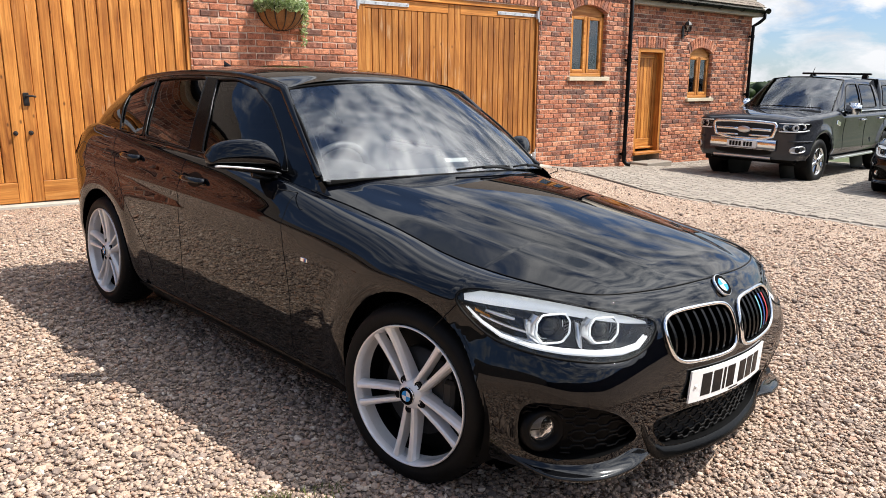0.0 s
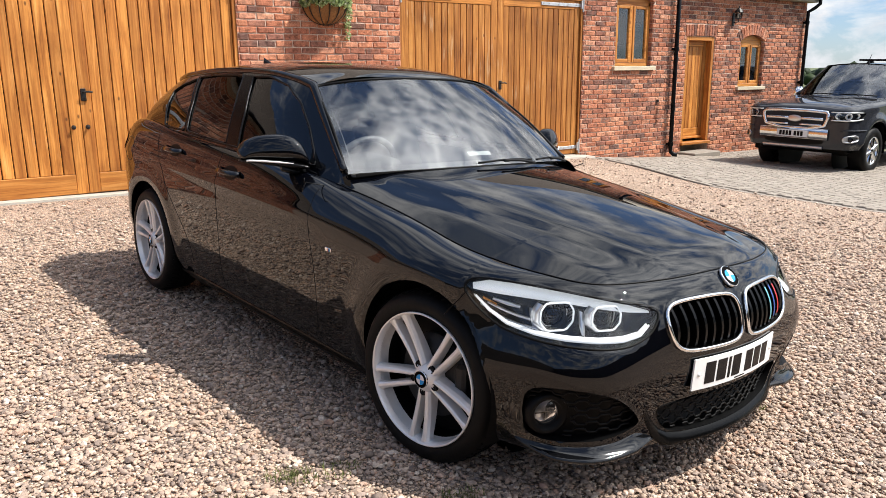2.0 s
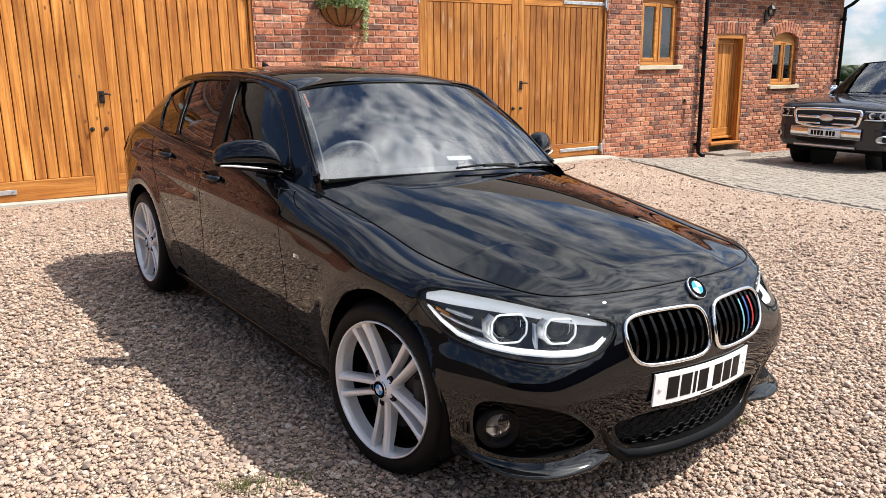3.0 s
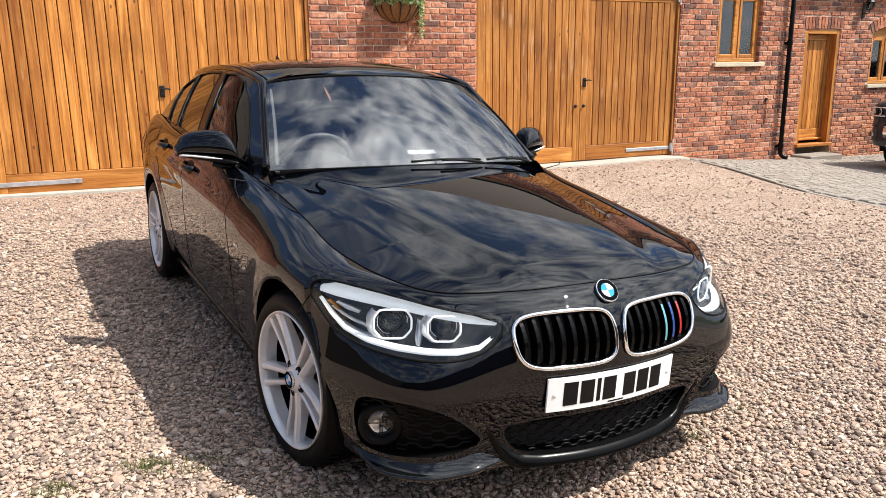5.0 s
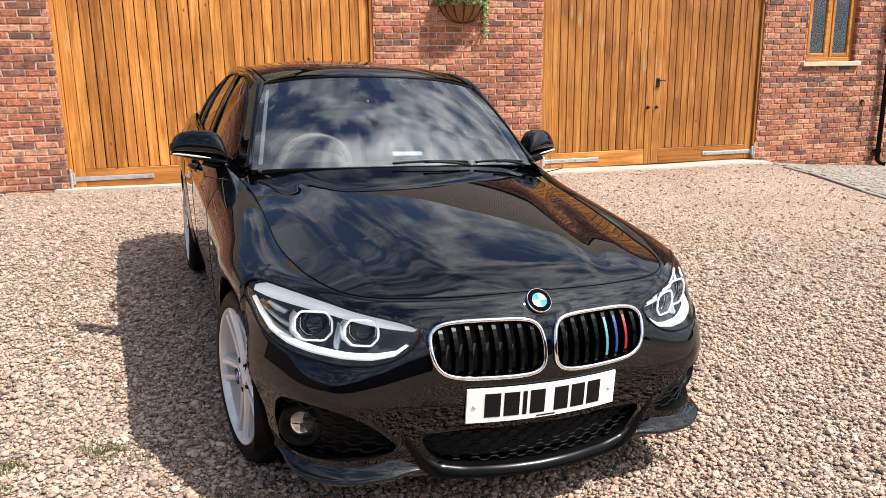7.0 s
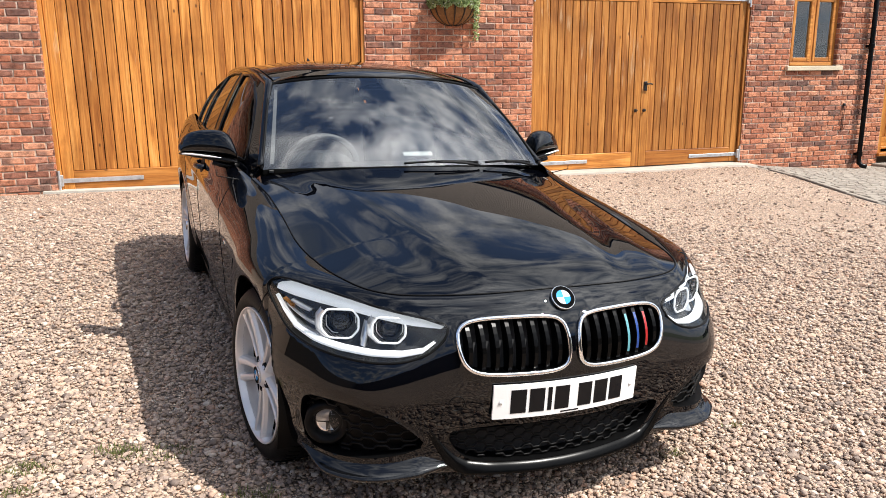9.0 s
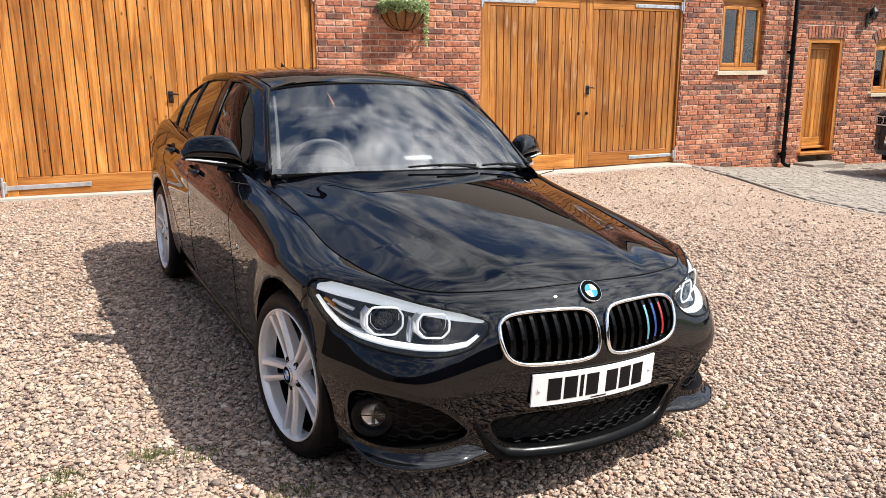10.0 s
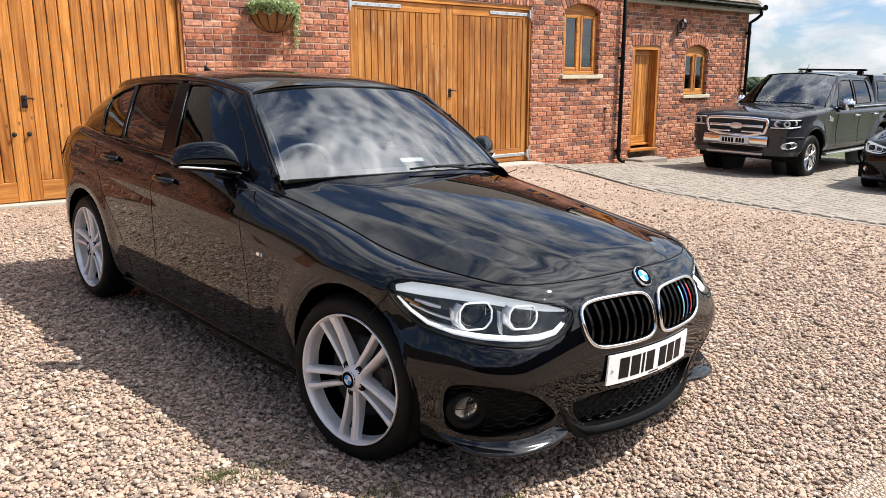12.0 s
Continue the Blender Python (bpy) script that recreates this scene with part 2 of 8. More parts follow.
def leaf_material(name, low, high):
    m, t = material(name)
    c = ramp(t, lot(t), [(0.0, low), (1.0, high)])
    s = principled(t, c, 0.6, None, 0.0, Specular_IOR_Level=0.15)
    thin = node(t, "ShaderNodeBsdfTranslucent", Color=(*[min(1, v * 1.3) for v in high], 1)).outputs[0]
    n = node(t, "ShaderNodeMixShader", Fac=0.25)
    t.links.new(s, n.inputs[1])
    t.links.new(thin, n.inputs[2])
    finish(t, n.outputs[0])
    return m


M = {
    "brick": brick_material(), "mortar": mortar_material(),
    "wood": wood_material("wood_upright", 2), "wood_flat": wood_material("wood_level", 0), "wood_brown": wood_material("wood_browner", 2, 0.74),
    "gravel": gravel_material(), "pebble": stone_lot("pebbles", PEBBLE, 0.8, 90.0),
    "sett": stone_lot("paving_setts", [(0.0, (0.235, 0.213, 0.188)), (0.3, (0.275, 0.250, 0.219)), (0.7, (0.310, 0.283, 0.248)), (1.0, (0.255, 0.226, 0.197))], 0.85, 45.0),
    "joint": simple("paving_joint", (0.20, 0.175, 0.15), 0.95, grain=0.15, grain_scale=120.0, relief=0.5),
    "grass": grass_material(),
    "concrete": simple("concrete_pale", (0.43, 0.385, 0.325), 0.9, grain=0.12, grain_scale=70.0, relief=0.5),
    "sandstone": simple("sandstone_sill", (0.58, 0.49, 0.35), 0.85, grain=0.1, grain_scale=55.0, relief=0.4),
    "black_plastic": simple("black_plastic", (0.003, 0.003, 0.0033), 0.28, grain=0.1, Specular_IOR_Level=0.16),
    "trim": simple("black_trim", (0.002, 0.002, 0.0022), 0.5, grain=0.1, Specular_IOR_Level=0.14),
    "rubber": simple("tyre_rubber", (0.005, 0.0049, 0.0047), 0.6, grain=0.2, grain_scale=60.0, relief=0.25, Specular_IOR_Level=0.16),
    "galvanised": simple("galvanised_steel", (0.62, 0.63, 0.64), 0.42, 0.7, grain=0.12, grain_scale=25.0),
    "iron": simple("black_iron", (0.015, 0.014, 0.014), 0.5, 0.3, grain=0.15),
    "chrome": simple("chrome", (0.86, 0.87, 0.88), 0.06, 1.0, grain=0.02),
    "slat_black": simple("slat_black", (0.0015, 0.0015, 0.0016), 0.22, grain=0.05, Specular_IOR_Level=0.10),
    "satin": simple("satin_aluminium", (0.70, 0.70, 0.71), 0.3, 1.0, grain=0.04),
    "paint": paint_material("black_paint", (0.0008, 0.0010, 0.0018)),
    "paint_grey": paint_material("graphite_paint", (0.021, 0.0225, 0.027), 0.3, 0.006),
    "paint_black": paint_material("plain_black_paint", (0.004, 0.004, 0.005)),
    "daylight": simple("daylight_led", (0.74, 0.75, 0.76), 0.25, grain=0.02, Emission_Color=(0.94, 0.97, 1.0, 1.0), Emission_Strength=0.34),
    "lamp_dark": simple("dark_lamp_glass", (0.006, 0.006, 0.007), 0.12, grain=0.05, Specular_IOR_Level=0.4),
    "mirror_bowl": simple("bright_reflector", (0.88, 0.88, 0.86), 0.22, 0.6, grain=0.02),
    "rim": simple("silver_alloy", (0.80, 0.79, 0.78), 0.32, 0.35, grain=0.03, Coat_Weight=0.6, Coat_Roughness=0.08),
    "blade": simple("dusty_gloss_black", (0.004, 0.0042, 0.005), 0.07, grain=0.12, Specular_IOR_Level=0.45),
    "steel": simple("brake_steel", (0.022, 0.021, 0.020), 0.5, 0.5, grain=0.2),
    "screen": glass_material("windscreen_glass", (0.84, 0.90, 0.89), 2.2),
    "privacy": glass_material("tinted_glass", (0.12, 0.125, 0.13), 1.45),
    "pane": glass_material("window_glass", (0.75, 0.82, 0.80), 2.0),
    "lens": glass_material("lamp_glass", (0.93, 0.95, 0.96), 1.48),
    "white": simple("white_plastic", (0.82, 0.82, 0.80), 0.35, grain=0.02),
    "paper": simple("paper_grey", (0.36, 0.38, 0.38), 0.8, grain=0.03),
    # for the two added walls out of view: dark so that reflections of them are
    "dark_timber": simple("dark_timber", (0.048, 0.040, 0.032), 0.8, grain=0.2, grain_scale=14.0, relief=0.3),
    "badge_white": simple("white_enamel", (0.62, 0.63, 0.64), 0.07, grain=0.02, Specular_IOR_Level=0.2),
    "plate": simple("plate_white", (0.78, 0.78, 0.77), 0.3, grain=0.02),
    "ink": simple("plate_black", (0.006, 0.006, 0.007), 0.12, grain=0.02, Specular_IOR_Level=0.15),
    "blue": simple("blue_enamel", (0.012, 0.05, 0.22), 0.3, grain=0.03),
    "teal": simple("teal_enamel", (0.10, 0.30, 0.34), 0.3, grain=0.03),
    "light_blue": simple("pale_blue_enamel", (0.03, 0.27, 0.62), 0.07, grain=0.03, Specular_IOR_Level=0.2),
    "red": simple("red_enamel", (0.32, 0.012, 0.012), 0.3, grain=0.03),
    "interior": simple("dark_interior", (0.034, 0.035, 0.037), 0.75, grain=0.15, grain_scale=80.0, relief=0.2, Specular_IOR_Level=0.2),
    "lining": simple("grey_lining", (0.16, 0.16, 0.165), 0.9, grain=0.1, grain_scale=120.0),
    "cabin_gap": simple("deep_black", (0.001, 0.001, 0.001), 0.8, grain=0.05, Specular_IOR_Level=0.05),
    "wheel_grip": simple("leather_grip", (0.10, 0.10, 0.105), 0.5, grain=0.1, grain_scale=90.0),
    "seat": simple("seat_fabric", (0.015, 0.015, 0.017), 0.9, grain=0.2, grain_scale=160.0, relief=0.3),
    "tail": simple("tail_lamp_red", (0.35, 0.01, 0.01), 0.15, grain=0.03, Coat_Weight=1.0),
    "amber": simple("amber_lens", (0.55, 0.20, 0.02), 0.2, grain=0.03),
    "tile": stone_lot("roof_tiles", [(0.0, (0.15, 0.125, 0.105)), (0.5, (0.22, 0.18, 0.15)), (1.0, (0.17, 0.15, 0.12))], 0.9, 30.0),
    "soffit": simple("eaves_board", (0.42, 0.36, 0.27), 0.7, grain=0.12, grain_scale=30.0),
    "coir": simple("coir_liner", (0.27, 0.125, 0.04), 0.95, grain=0.25, grain_scale=50.0, relief=0.8),
    "leaf": leaf_material("basket_leaves", (0.085, 0.150, 0.036), (0.44, 0.52, 0.26)),
    "bloom": leaf_material("basket_flowers", (0.62, 0.64, 0.46), (0.80, 0.80, 0.70)),
    "tree": leaf_material("far_leaves", (0.010, 0.022, 0.007), (0.034, 0.055, 0.016)),
    "tuft": leaf_material("grass_blades", (0.060, 0.072, 0.020), (0.16, 0.17, 0.060)),
    "yellow": simple("yellow_sponge", (0.65, 0.50, 0.04), 0.8, grain=0.05),
    "bark": simple("bark", (0.09, 0.065, 0.045), 0.95, grain=0.3, grain_scale=20.0, relief=0.6),
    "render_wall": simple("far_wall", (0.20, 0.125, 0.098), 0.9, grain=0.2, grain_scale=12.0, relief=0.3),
}


# ---- mesh helpers ----
def ob_of(name, bm, mat, parent=None, label="", smooth=False):
    """Links a bmesh as one mesh object, under a parent if given."""
    me = bpy.data.meshes.new(name)
    bm.to_mesh(me)
    bm.free()
    for m in mat if isinstance(mat, (list, tuple)) else [mat]:
        me.materials.append(M[m])
    if smooth:
        me.polygons.foreach_set("use_smooth", [True] * len(me.polygons))
    ob = new(name, me)
    if parent is not None:
        ob.parent = parent
    if label:
        ob["label"] = label
    return ob


def part(name, bm, mat, parent, label="", smooth=False):
    return ob_of(name, bm, mat, parent, label, smooth)


def thing(name, m=None, label="", category="", group="", kind=""):
    """An Empty at the base of a thing, which parents its parts."""
    ob = new(name)
    ob.empty_display_size = 0.1
    if m is not None:
        ob.matrix_world = m
    return tagged(ob, label, category, group, kind)


def box(x0, x1, y0, y1, z0, z1, bevel=0.0, bm=None, segments=1):
    """A block between the given limits, with bevelled edges; into bm if given."""
    b = bmesh.new()
    bmesh.ops.create_cube(b, size=1)
    for v in b.verts:
        v.co = Vector(((x0 + x1) / 2 + v.co.x * (x1 - x0), (y0 + y1) / 2 + v.co.y * (y1 - y0), (z0 + z1) / 2 + v.co.z * (z1 - z0)))
    if bevel:
        bmesh.ops.bevel(b, geom=b.edges, offset=bevel, segments=segments, affect="EDGES", clamp_overlap=True)
    return b if bm is None else pour(b, bm)


def pour(source, target, m=None):
    """Adds the source bmesh to the target and frees it."""
    if m is not None:
        source.transform(m)
    me = bpy.data.meshes.new("pour")
    source.to_mesh(me)
    source.free()
    target.from_mesh(me)
    bpy.data.meshes.remove(me)
    return target


def rod(points, radius, sides=10, closed=False, bm=None, squash=1.0, taper=None):
    """A tube along points. squash flattens it; taper gives a factor for each point."""
    pts = [Vector(p) for p in points]
    b = bmesh.new() if bm is None else bm
    n = len(pts)
    rings = []
    last = None
    for i, p in enumerate(pts):
        a = pts[(i - 1) % n] if closed or i else p
        c = pts[(i + 1) % n] if closed or i < n - 1 else p
        d = (c - a).normalized()
        if last is None:
            side = d.orthogonal().normalized()
        else:
            side = (last - d * last.dot(d)).normalized()
        last = side
        other = d.cross(side)
        r = radius * (taper[i] if taper else 1)
        rings.append([b.verts.new(p + side * math.cos(2 * math.pi * k / sides) * r + other * math.sin(2 * math.pi * k / sides) * r * squash) for k in range(sides)])
    for i in range(n if closed else n - 1):
        r0, r1 = rings[i], rings[(i + 1) % n]
        for k in range(sides):
            b.faces.new((r0[k], r0[(k + 1) % sides], r1[(k + 1) % sides], r1[k]))
    if not closed:
        b.faces.new(rings[0][::-1])
        b.faces.new(rings[-1])
    return b


def turned(profile, axis="z", sides=32, bm=None, close=False):
    """A body turned round an axis from (radius, height) pairs."""
    b = bmesh.new() if bm is None else bm
    rings = []
    for r, h in profile:
        ring = []
        for k in range(sides):
            a = 2 * math.pi * k / sides
            u, v = r * math.cos(a), r * math.sin(a)
            ring.append(b.verts.new((u, v, h) if axis == "z" else (h, u, v) if axis == "x" else (u, h, v)))
        rings.append(ring)
    for r0, r1 in zip(rings, rings[1:]):
        for k in range(sides):
            b.faces.new((r0[k], r0[(k + 1) % sides], r1[(k + 1) % sides], r1[k]))
    if close:
        b.faces.new(rings[0][::-1])
        b.faces.new(rings[-1])
    return b


def sheet(rows, bm=None, closed=False):
    """A skin over rows of points."""
    b = bmesh.new() if bm is None else bm
    vs = [[b.verts.new(p) for p in row] for row in rows]
    for r0, r1 in zip(vs, vs[1:]):
        n = len(r0)
        for k in range(n if closed else n - 1):
            b.faces.new((r0[k], r0[(k + 1) % n], r1[(k + 1) % n], r1[k]))
    return b


def extrude_flat(outline, depth_way, bm=None):
    """A plate from an outline of points, thickened along depth_way."""
    b = bmesh.new() if bm is None else bm
    d = Vector(depth_way)
    a = [b.verts.new(p) for p in outline]
    c = [b.verts.new(Vector(p) + d) for p in outline]
    n = len(a)
    b.faces.new(a)
    b.faces.new(c[::-1])
    for k in range(n):
        b.faces.new((a[k], c[k], c[(k + 1) % n], a[(k + 1) % n]))
    return b


def tidy(bm):
    bmesh.ops.recalc_face_normals(bm, faces=bm.faces)
    return bm


def curve_at(stops, x):
    """A smooth curve through (x, value) pairs."""
    if x <= stops[0][0]:
        return stops[0][1]
    for i in range(len(stops) - 1):
        (x0, v0), (x1, v1) = stops[i], stops[i + 1]
        if x <= x1:
            m0 = (v1 - stops[i - 1][1]) / (x1 - stops[i - 1][0]) if i else (v1 - v0) / (x1 - x0)
            m1 = (stops[i + 2][1] - v0) / (stops[i + 2][0] - x0) if i + 2 < len(stops) else (v1 - v0) / (x1 - x0)
            d = x1 - x0
            t = (x - x0) / d
            return (2 * t**3 - 3 * t**2 + 1) * v0 + (t**3 - 2 * t**2 + t) * d * m0 + (-2 * t**3 + 3 * t**2) * v1 + (t**3 - t**2) * d * m1
    return stops[-1][1]


def step(a, b, x):
    t = max(0.0, min(1.0, (x - a) / (b - a)))
    return t * t * (3 - 2 * t)


# ---- the ground: a yard that falls gently to the right ----
FALL = [(-60, 0.9), (-12, 0.42), (-4, 0.26), (0, 0.165), (0.5, 0.145), (1.15, 0.085), (1.8, 0.03), (2.5, -0.008), (3.5, -0.035), (6, -0.094), (8.25, -0.135), (13, -0.255), (17, -0.33), (24, -0.55), (60, -1.9)]
BY_WALL = [(-9, 0.32), (-3, 0.20), (0, 0.150), (2, 0.122), (3.6, 0.095), (6.3, 0.040), (7.6, 0.022), (9.2, 0.022), (10.2, -0.065), (11.8, -0.165), (14, -0.27)]
WALL_Y, ANNEX_Y = 8.62, 9.02


def lie(x, y):
    """The height of the ground."""
    z = curve_at(FALL, x) + 0.009 * (max(-6.0, min(y, 12.0)) - 2.5) * step(3.0, 1.0, x)
    near = step(5.6, 8.2, y) * step(-9, -5, x) * step(14.0, 12.0, x)
    z += (curve_at(BY_WALL, x) - z) * near
    far = max(0.0, math.hypot(x - 4, y - 4) - 40)
    return z - 0.012 * min(far, 700.0) * step(0, 120, far)


def axis_of(near0, near1, pitch, reach):
    """Grid lines: even between near0 and near1, then ever wider out to reach."""
    out = list(np.arange(near0, near1 + pitch / 2, pitch))
    d = pitch
    while out[-1] < reach:
        d *= 1.5
        out.append(out[-1] + d)
    d = pitch
    while out[0] > -reach:
        d *= 1.5
        out.insert(0, out[0] - d)
    return out


def ground_sheet():
    xs, ys = axis_of(-14, 30, 0.8, 4500), axis_of(-16, 20, 0.8, 4500)
    b = sheet([[(x, y, lie(x, y) - 0.06) for x in xs] for y in ys])
    tagged(ob_of("ground", tidy(b), "grass", smooth=True), "green grass field sloping away beyond the yard", "ground", kind="structure")


def edge_x(y):
    """The line along which gravel meets the paving."""
    return 9.28 - 0.075 * (8.6 - y)


def gravel_yard():
    ys = list(np.arange(-14.0, 8.7, 0.25))
    rows = []
    for y in ys:
        x1 = edge_x(y)
        rows.append([(x, y, lie(x, y) - 0.004) for x in np.linspace(-13, x1, 90)])
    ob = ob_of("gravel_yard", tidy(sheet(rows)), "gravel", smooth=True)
    return tagged(ob, "yard of loose pinkish-brown gravel", "gravel", kind="structure")


YARD = gravel_yard()
ground_sheet()


# ---- brickwork ----
PITCH, COURSE = 0.226, 0.0772
brick_meshes = {}


def brick_mesh(length, seed):
    """A brick with worn edges, its face at y = 0; alike bricks share the mesh."""
    key = (round(length, 3), seed)
    if key not in brick_meshes:
        rng = random.Random(seed * 77 + int(length * 1000))
        b = bmesh.new()
        h = (COURSE - 0.0105) / 2
        e = 0.008
        rows = []
        for inset, y in ((0.0, 0.05), (0.0, 0.004), (e, -0.004)):
            l, k = length / 2 - inset, h - inset
            ring = []
            for sx, sz in ((-1, -1), (0, -1), (1, -1), (1, 1), (0, 1), (-1, 1)):
                j = 0.0 if y > 0.01 else 0.0038
                ring.append((sx * l + rng.uniform(-j, j), y + rng.uniform(-j, j) * 0.8, sz * k + rng.uniform(-j, j)))
            rows.append(ring)
        sheet(rows, b, True)
        b.verts.ensure_lookup_table()
        v = b.verts[-6:]
        b.faces.new((v[0], v[1], v[4], v[5]))
        b.faces.new((v[1], v[2], v[3], v[4]))
        tidy(b)
        me = bpy.data.meshes.new("brick")
        b.to_mesh(me)
        b.free()
        me.materials.append(M["brick"])
        brick_meshes[key] = me
    return brick_meshes[key]


def lay_bricks(x0, x1, z0, z1, y, gaps, singles, parent, stuff_name, phase=0.0):
    """Stretcher bond between x0 and x1. gaps(z) gives the stretches that openings and arches take at a height.
    Within singles (x0, x1, z0, z1) each brick is an object of its own; the rest is joined."""
    joined_v, joined_f = [], []
    n = int(round((z1 - z0) / COURSE))
    rng = random.Random(int(x0 * 100) + 5)
    for r in range(n):
        z = z0 + (r + 0.5) * COURSE
        taken = sorted(gaps(z))
        runs, at = [], x0
        for a, c in taken:
            if a > at:
                runs.append((at, min(a, x1)))
            at = max(at, c)
        if at < x1:
            runs.append((at, x1))
        off = (0.5 if r % 2 else 0.0) * PITCH + phase
        for a, c in runs:
            k = math.floor((a - x0 - off) / PITCH)
            while True:
                s, e = x0 + off + k * PITCH, x0 + off + (k + 1) * PITCH
                k += 1
                if s >= c - 0.02:
                    break
                s, e = max(s, a), min(e, c)
                if e - s < 0.03:
                    continue
                length = round((e - s - 0.0105) / 0.02) * 0.02 if e - s < PITCH - 0.005 else PITCH - 0.0105
                length = min(length, e - s - 0.002)
                me = brick_mesh(length, rng.randrange(7))
                p = ((s + e) / 2, y + 0.0028 + rng.uniform(-0.0046, 0.0030), z + rng.uniform(-0.0024, 0.0024))
                turn = rng.uniform(-1.0, 1.0)
                if singles and singles[0] < p[0] < singles[1] and singles[2] < z < singles[3]:
                    ob = new("brick", me)
                    ob.parent = parent
                    ob.matrix_world = pose(*p, 0, turn, 0)
                else:
                    base = len(joined_v)
                    m = pose(*p, 0, turn, 0)
                    joined_v.extend((m @ v.co)[:] for v in me.vertices)
                    joined_f.extend(tuple(base + i for i in f.vertices) for f in me.polygons)
    if joined_v:
        me = bpy.data.meshes.new(stuff_name)
        me.from_pydata(joined_v, [], joined_f)
        me.materials.append(M["brick"])
        ob = new(stuff_name, me)
        ob.parent = parent
        tagged(ob, kind="stuff")


def arch_at(x, xc, half, spring, rise):
    """The height of a segmental arch over x."""
    r = (half * half + rise * rise) / (2 * rise)
    return spring + rise - r + math.sqrt(max(0.0, r * r - (x - xc) ** 2))


def voussoirs(x0, x1, spring, rise, tall, y, parent, count):
    """A ring of upright bricks over an opening; flat if rise is tiny."""
    xc, half = (x0 + x1) / 2, (x1 - x0) / 2 + 0.02
    r = (half * half + rise * rise) / (2 * rise)
    cz = spring + rise - r
    a0 = math.asin(min(1, half / r))
    for k in range(count):
        a = -a0 + (k + 0.5) * 2 * a0 / count
        w = 2 * a0 * (r + tall / 2) / count
        b = box(-w / 2 + 0.005, w / 2 - 0.005, -0.007, 0.09, 0.0, tall, 0.005)
        ob = part("brick", b, "brick", parent)
        ob.matrix_world = Matrix.Translation((xc, y, cz)) @ pose(0, 0, 0, 0, math.degrees(a), 0) @ Matrix.Translation((0, 0, r))


def wall_backing(name, x0, x1, y, z0, z1, deep, holes, label):
    """The mortar body of a wall, with rectangular holes through it."""
    xs = sorted({x0, x1, *[h[0] for h in holes], *[h[1] for h in holes]})
    b = bmesh.new()
    for a, c in zip(xs, xs[1:]):
        cuts = sorted((h[2], h[3]) for h in holes if h[0] <= a + 1e-6 and h[1] >= c - 1e-6)
        at = z0
        for lo, hi in cuts:
            if lo > at:
                box(a, c, y, y + deep, at, lo, 0, b)
            at = hi
        if at < z1:
            box(a, c, y, y + deep, at, z1, 0, b)
    return tagged(ob_of(name, tidy(b), "mortar"), label, "wall", kind="structure")


G1, G2 = (0.05, 3.58), (5.83, 9.31)
DOOR_TOP = 2.52
W1 = (10.08, 11.00, 1.455, 2.50)          # window in the main wall: x, x, sill, springing
AD = (12.51, 13.38, 0.02, 2.00)           # side door of the annex
W2 = (14.26, 15.10, 1.04, 1.93)           # window in the annex
MAIN_X1, ANNEX_X1 = 11.72, 16.62
RISE = 0.13


def arch_ring(z, x0, x1, spring, rise, tall):
    """Half the width that an arch and its ring of bricks take at a height."""
    half = (x1 - x0) / 2 + 0.02
    r = (half * half + rise * rise) / (2 * rise)
    cz, a0 = spring + rise - r, math.asin(min(1, half / r))
    side = half + (z - spring) * math.tan(a0)
    outer = (r + tall + 0.008) ** 2 - (z - cz) ** 2
    return min(side, math.sqrt(outer)) if outer > 0 else 0.0


def main_gaps(z):
    out = []
    for a, c in (G1, G2):
        if z < DOOR_TOP + 0.23:
            out.append((a - 0.005, c + 0.005))
    x0, x1, lo, spring = W1
    if lo - 0.07 < z < lo:
        out.append((x0 - 0.06, x1 + 0.06))
    if lo <= z < spring + RISE + 0.24:
        if z < spring:
            out.append((x0, x1))
        else:
            h = arch_ring(z, x0, x1, spring, RISE, 0.215)
            if h:
                out.append(((x0 + x1) / 2 - h, (x0 + x1) / 2 + h))
    return out


def annex_gaps(z):
    out = []
    x0, x1, lo, hi = AD
    if z < hi:
        out.append((x0, x1))
    elif z < hi + 0.22:
        out.append((x0 - 0.06, x1 + 0.06))
    x0, x1, lo, spring = W2
    if lo - 0.06 < z < lo:
        out.append((x0 - 0.07, x1 + 0.07))
    if lo <= z < spring + RISE + 0.24:
        if z < spring:
            out.append((x0, x1))
        else:
            h = arch_ring(z, x0, x1, spring, RISE, 0.20)
            if h:
                out.append(((x0 + x1) / 2 - h, (x0 + x1) / 2 + h))
    return out


wall_main = wall_backing("wall_main", -13.0, MAIN_X1, WALL_Y + 0.008, -0.5, 3.3, 0.3,
                         [(*G1, -0.5, DOOR_TOP), (*G2, -0.5, DOOR_TOP), (W1[0], W1[1], W1[2], W1[3] + RISE)], "old red brick garage wall with sandy mortar joints")
wall_annex = wall_backing("wall_annex", MAIN_X1, ANNEX_X1, ANNEX_Y + 0.008, -0.8, 2.86, 0.3,
                          [(AD[0], AD[1], -0.8, AD[3]), (W2[0], W2[1], W2[2], W2[3] + RISE)], "red brick annex wall with pale mortar joints")


def plain_box_wall(name, x0, x1, y0, y1, z0, z1, mat, label):
    return tagged(ob_of(name, box(x0, x1, y0, y1, z0, z1), mat), label, "wall", kind="structure")


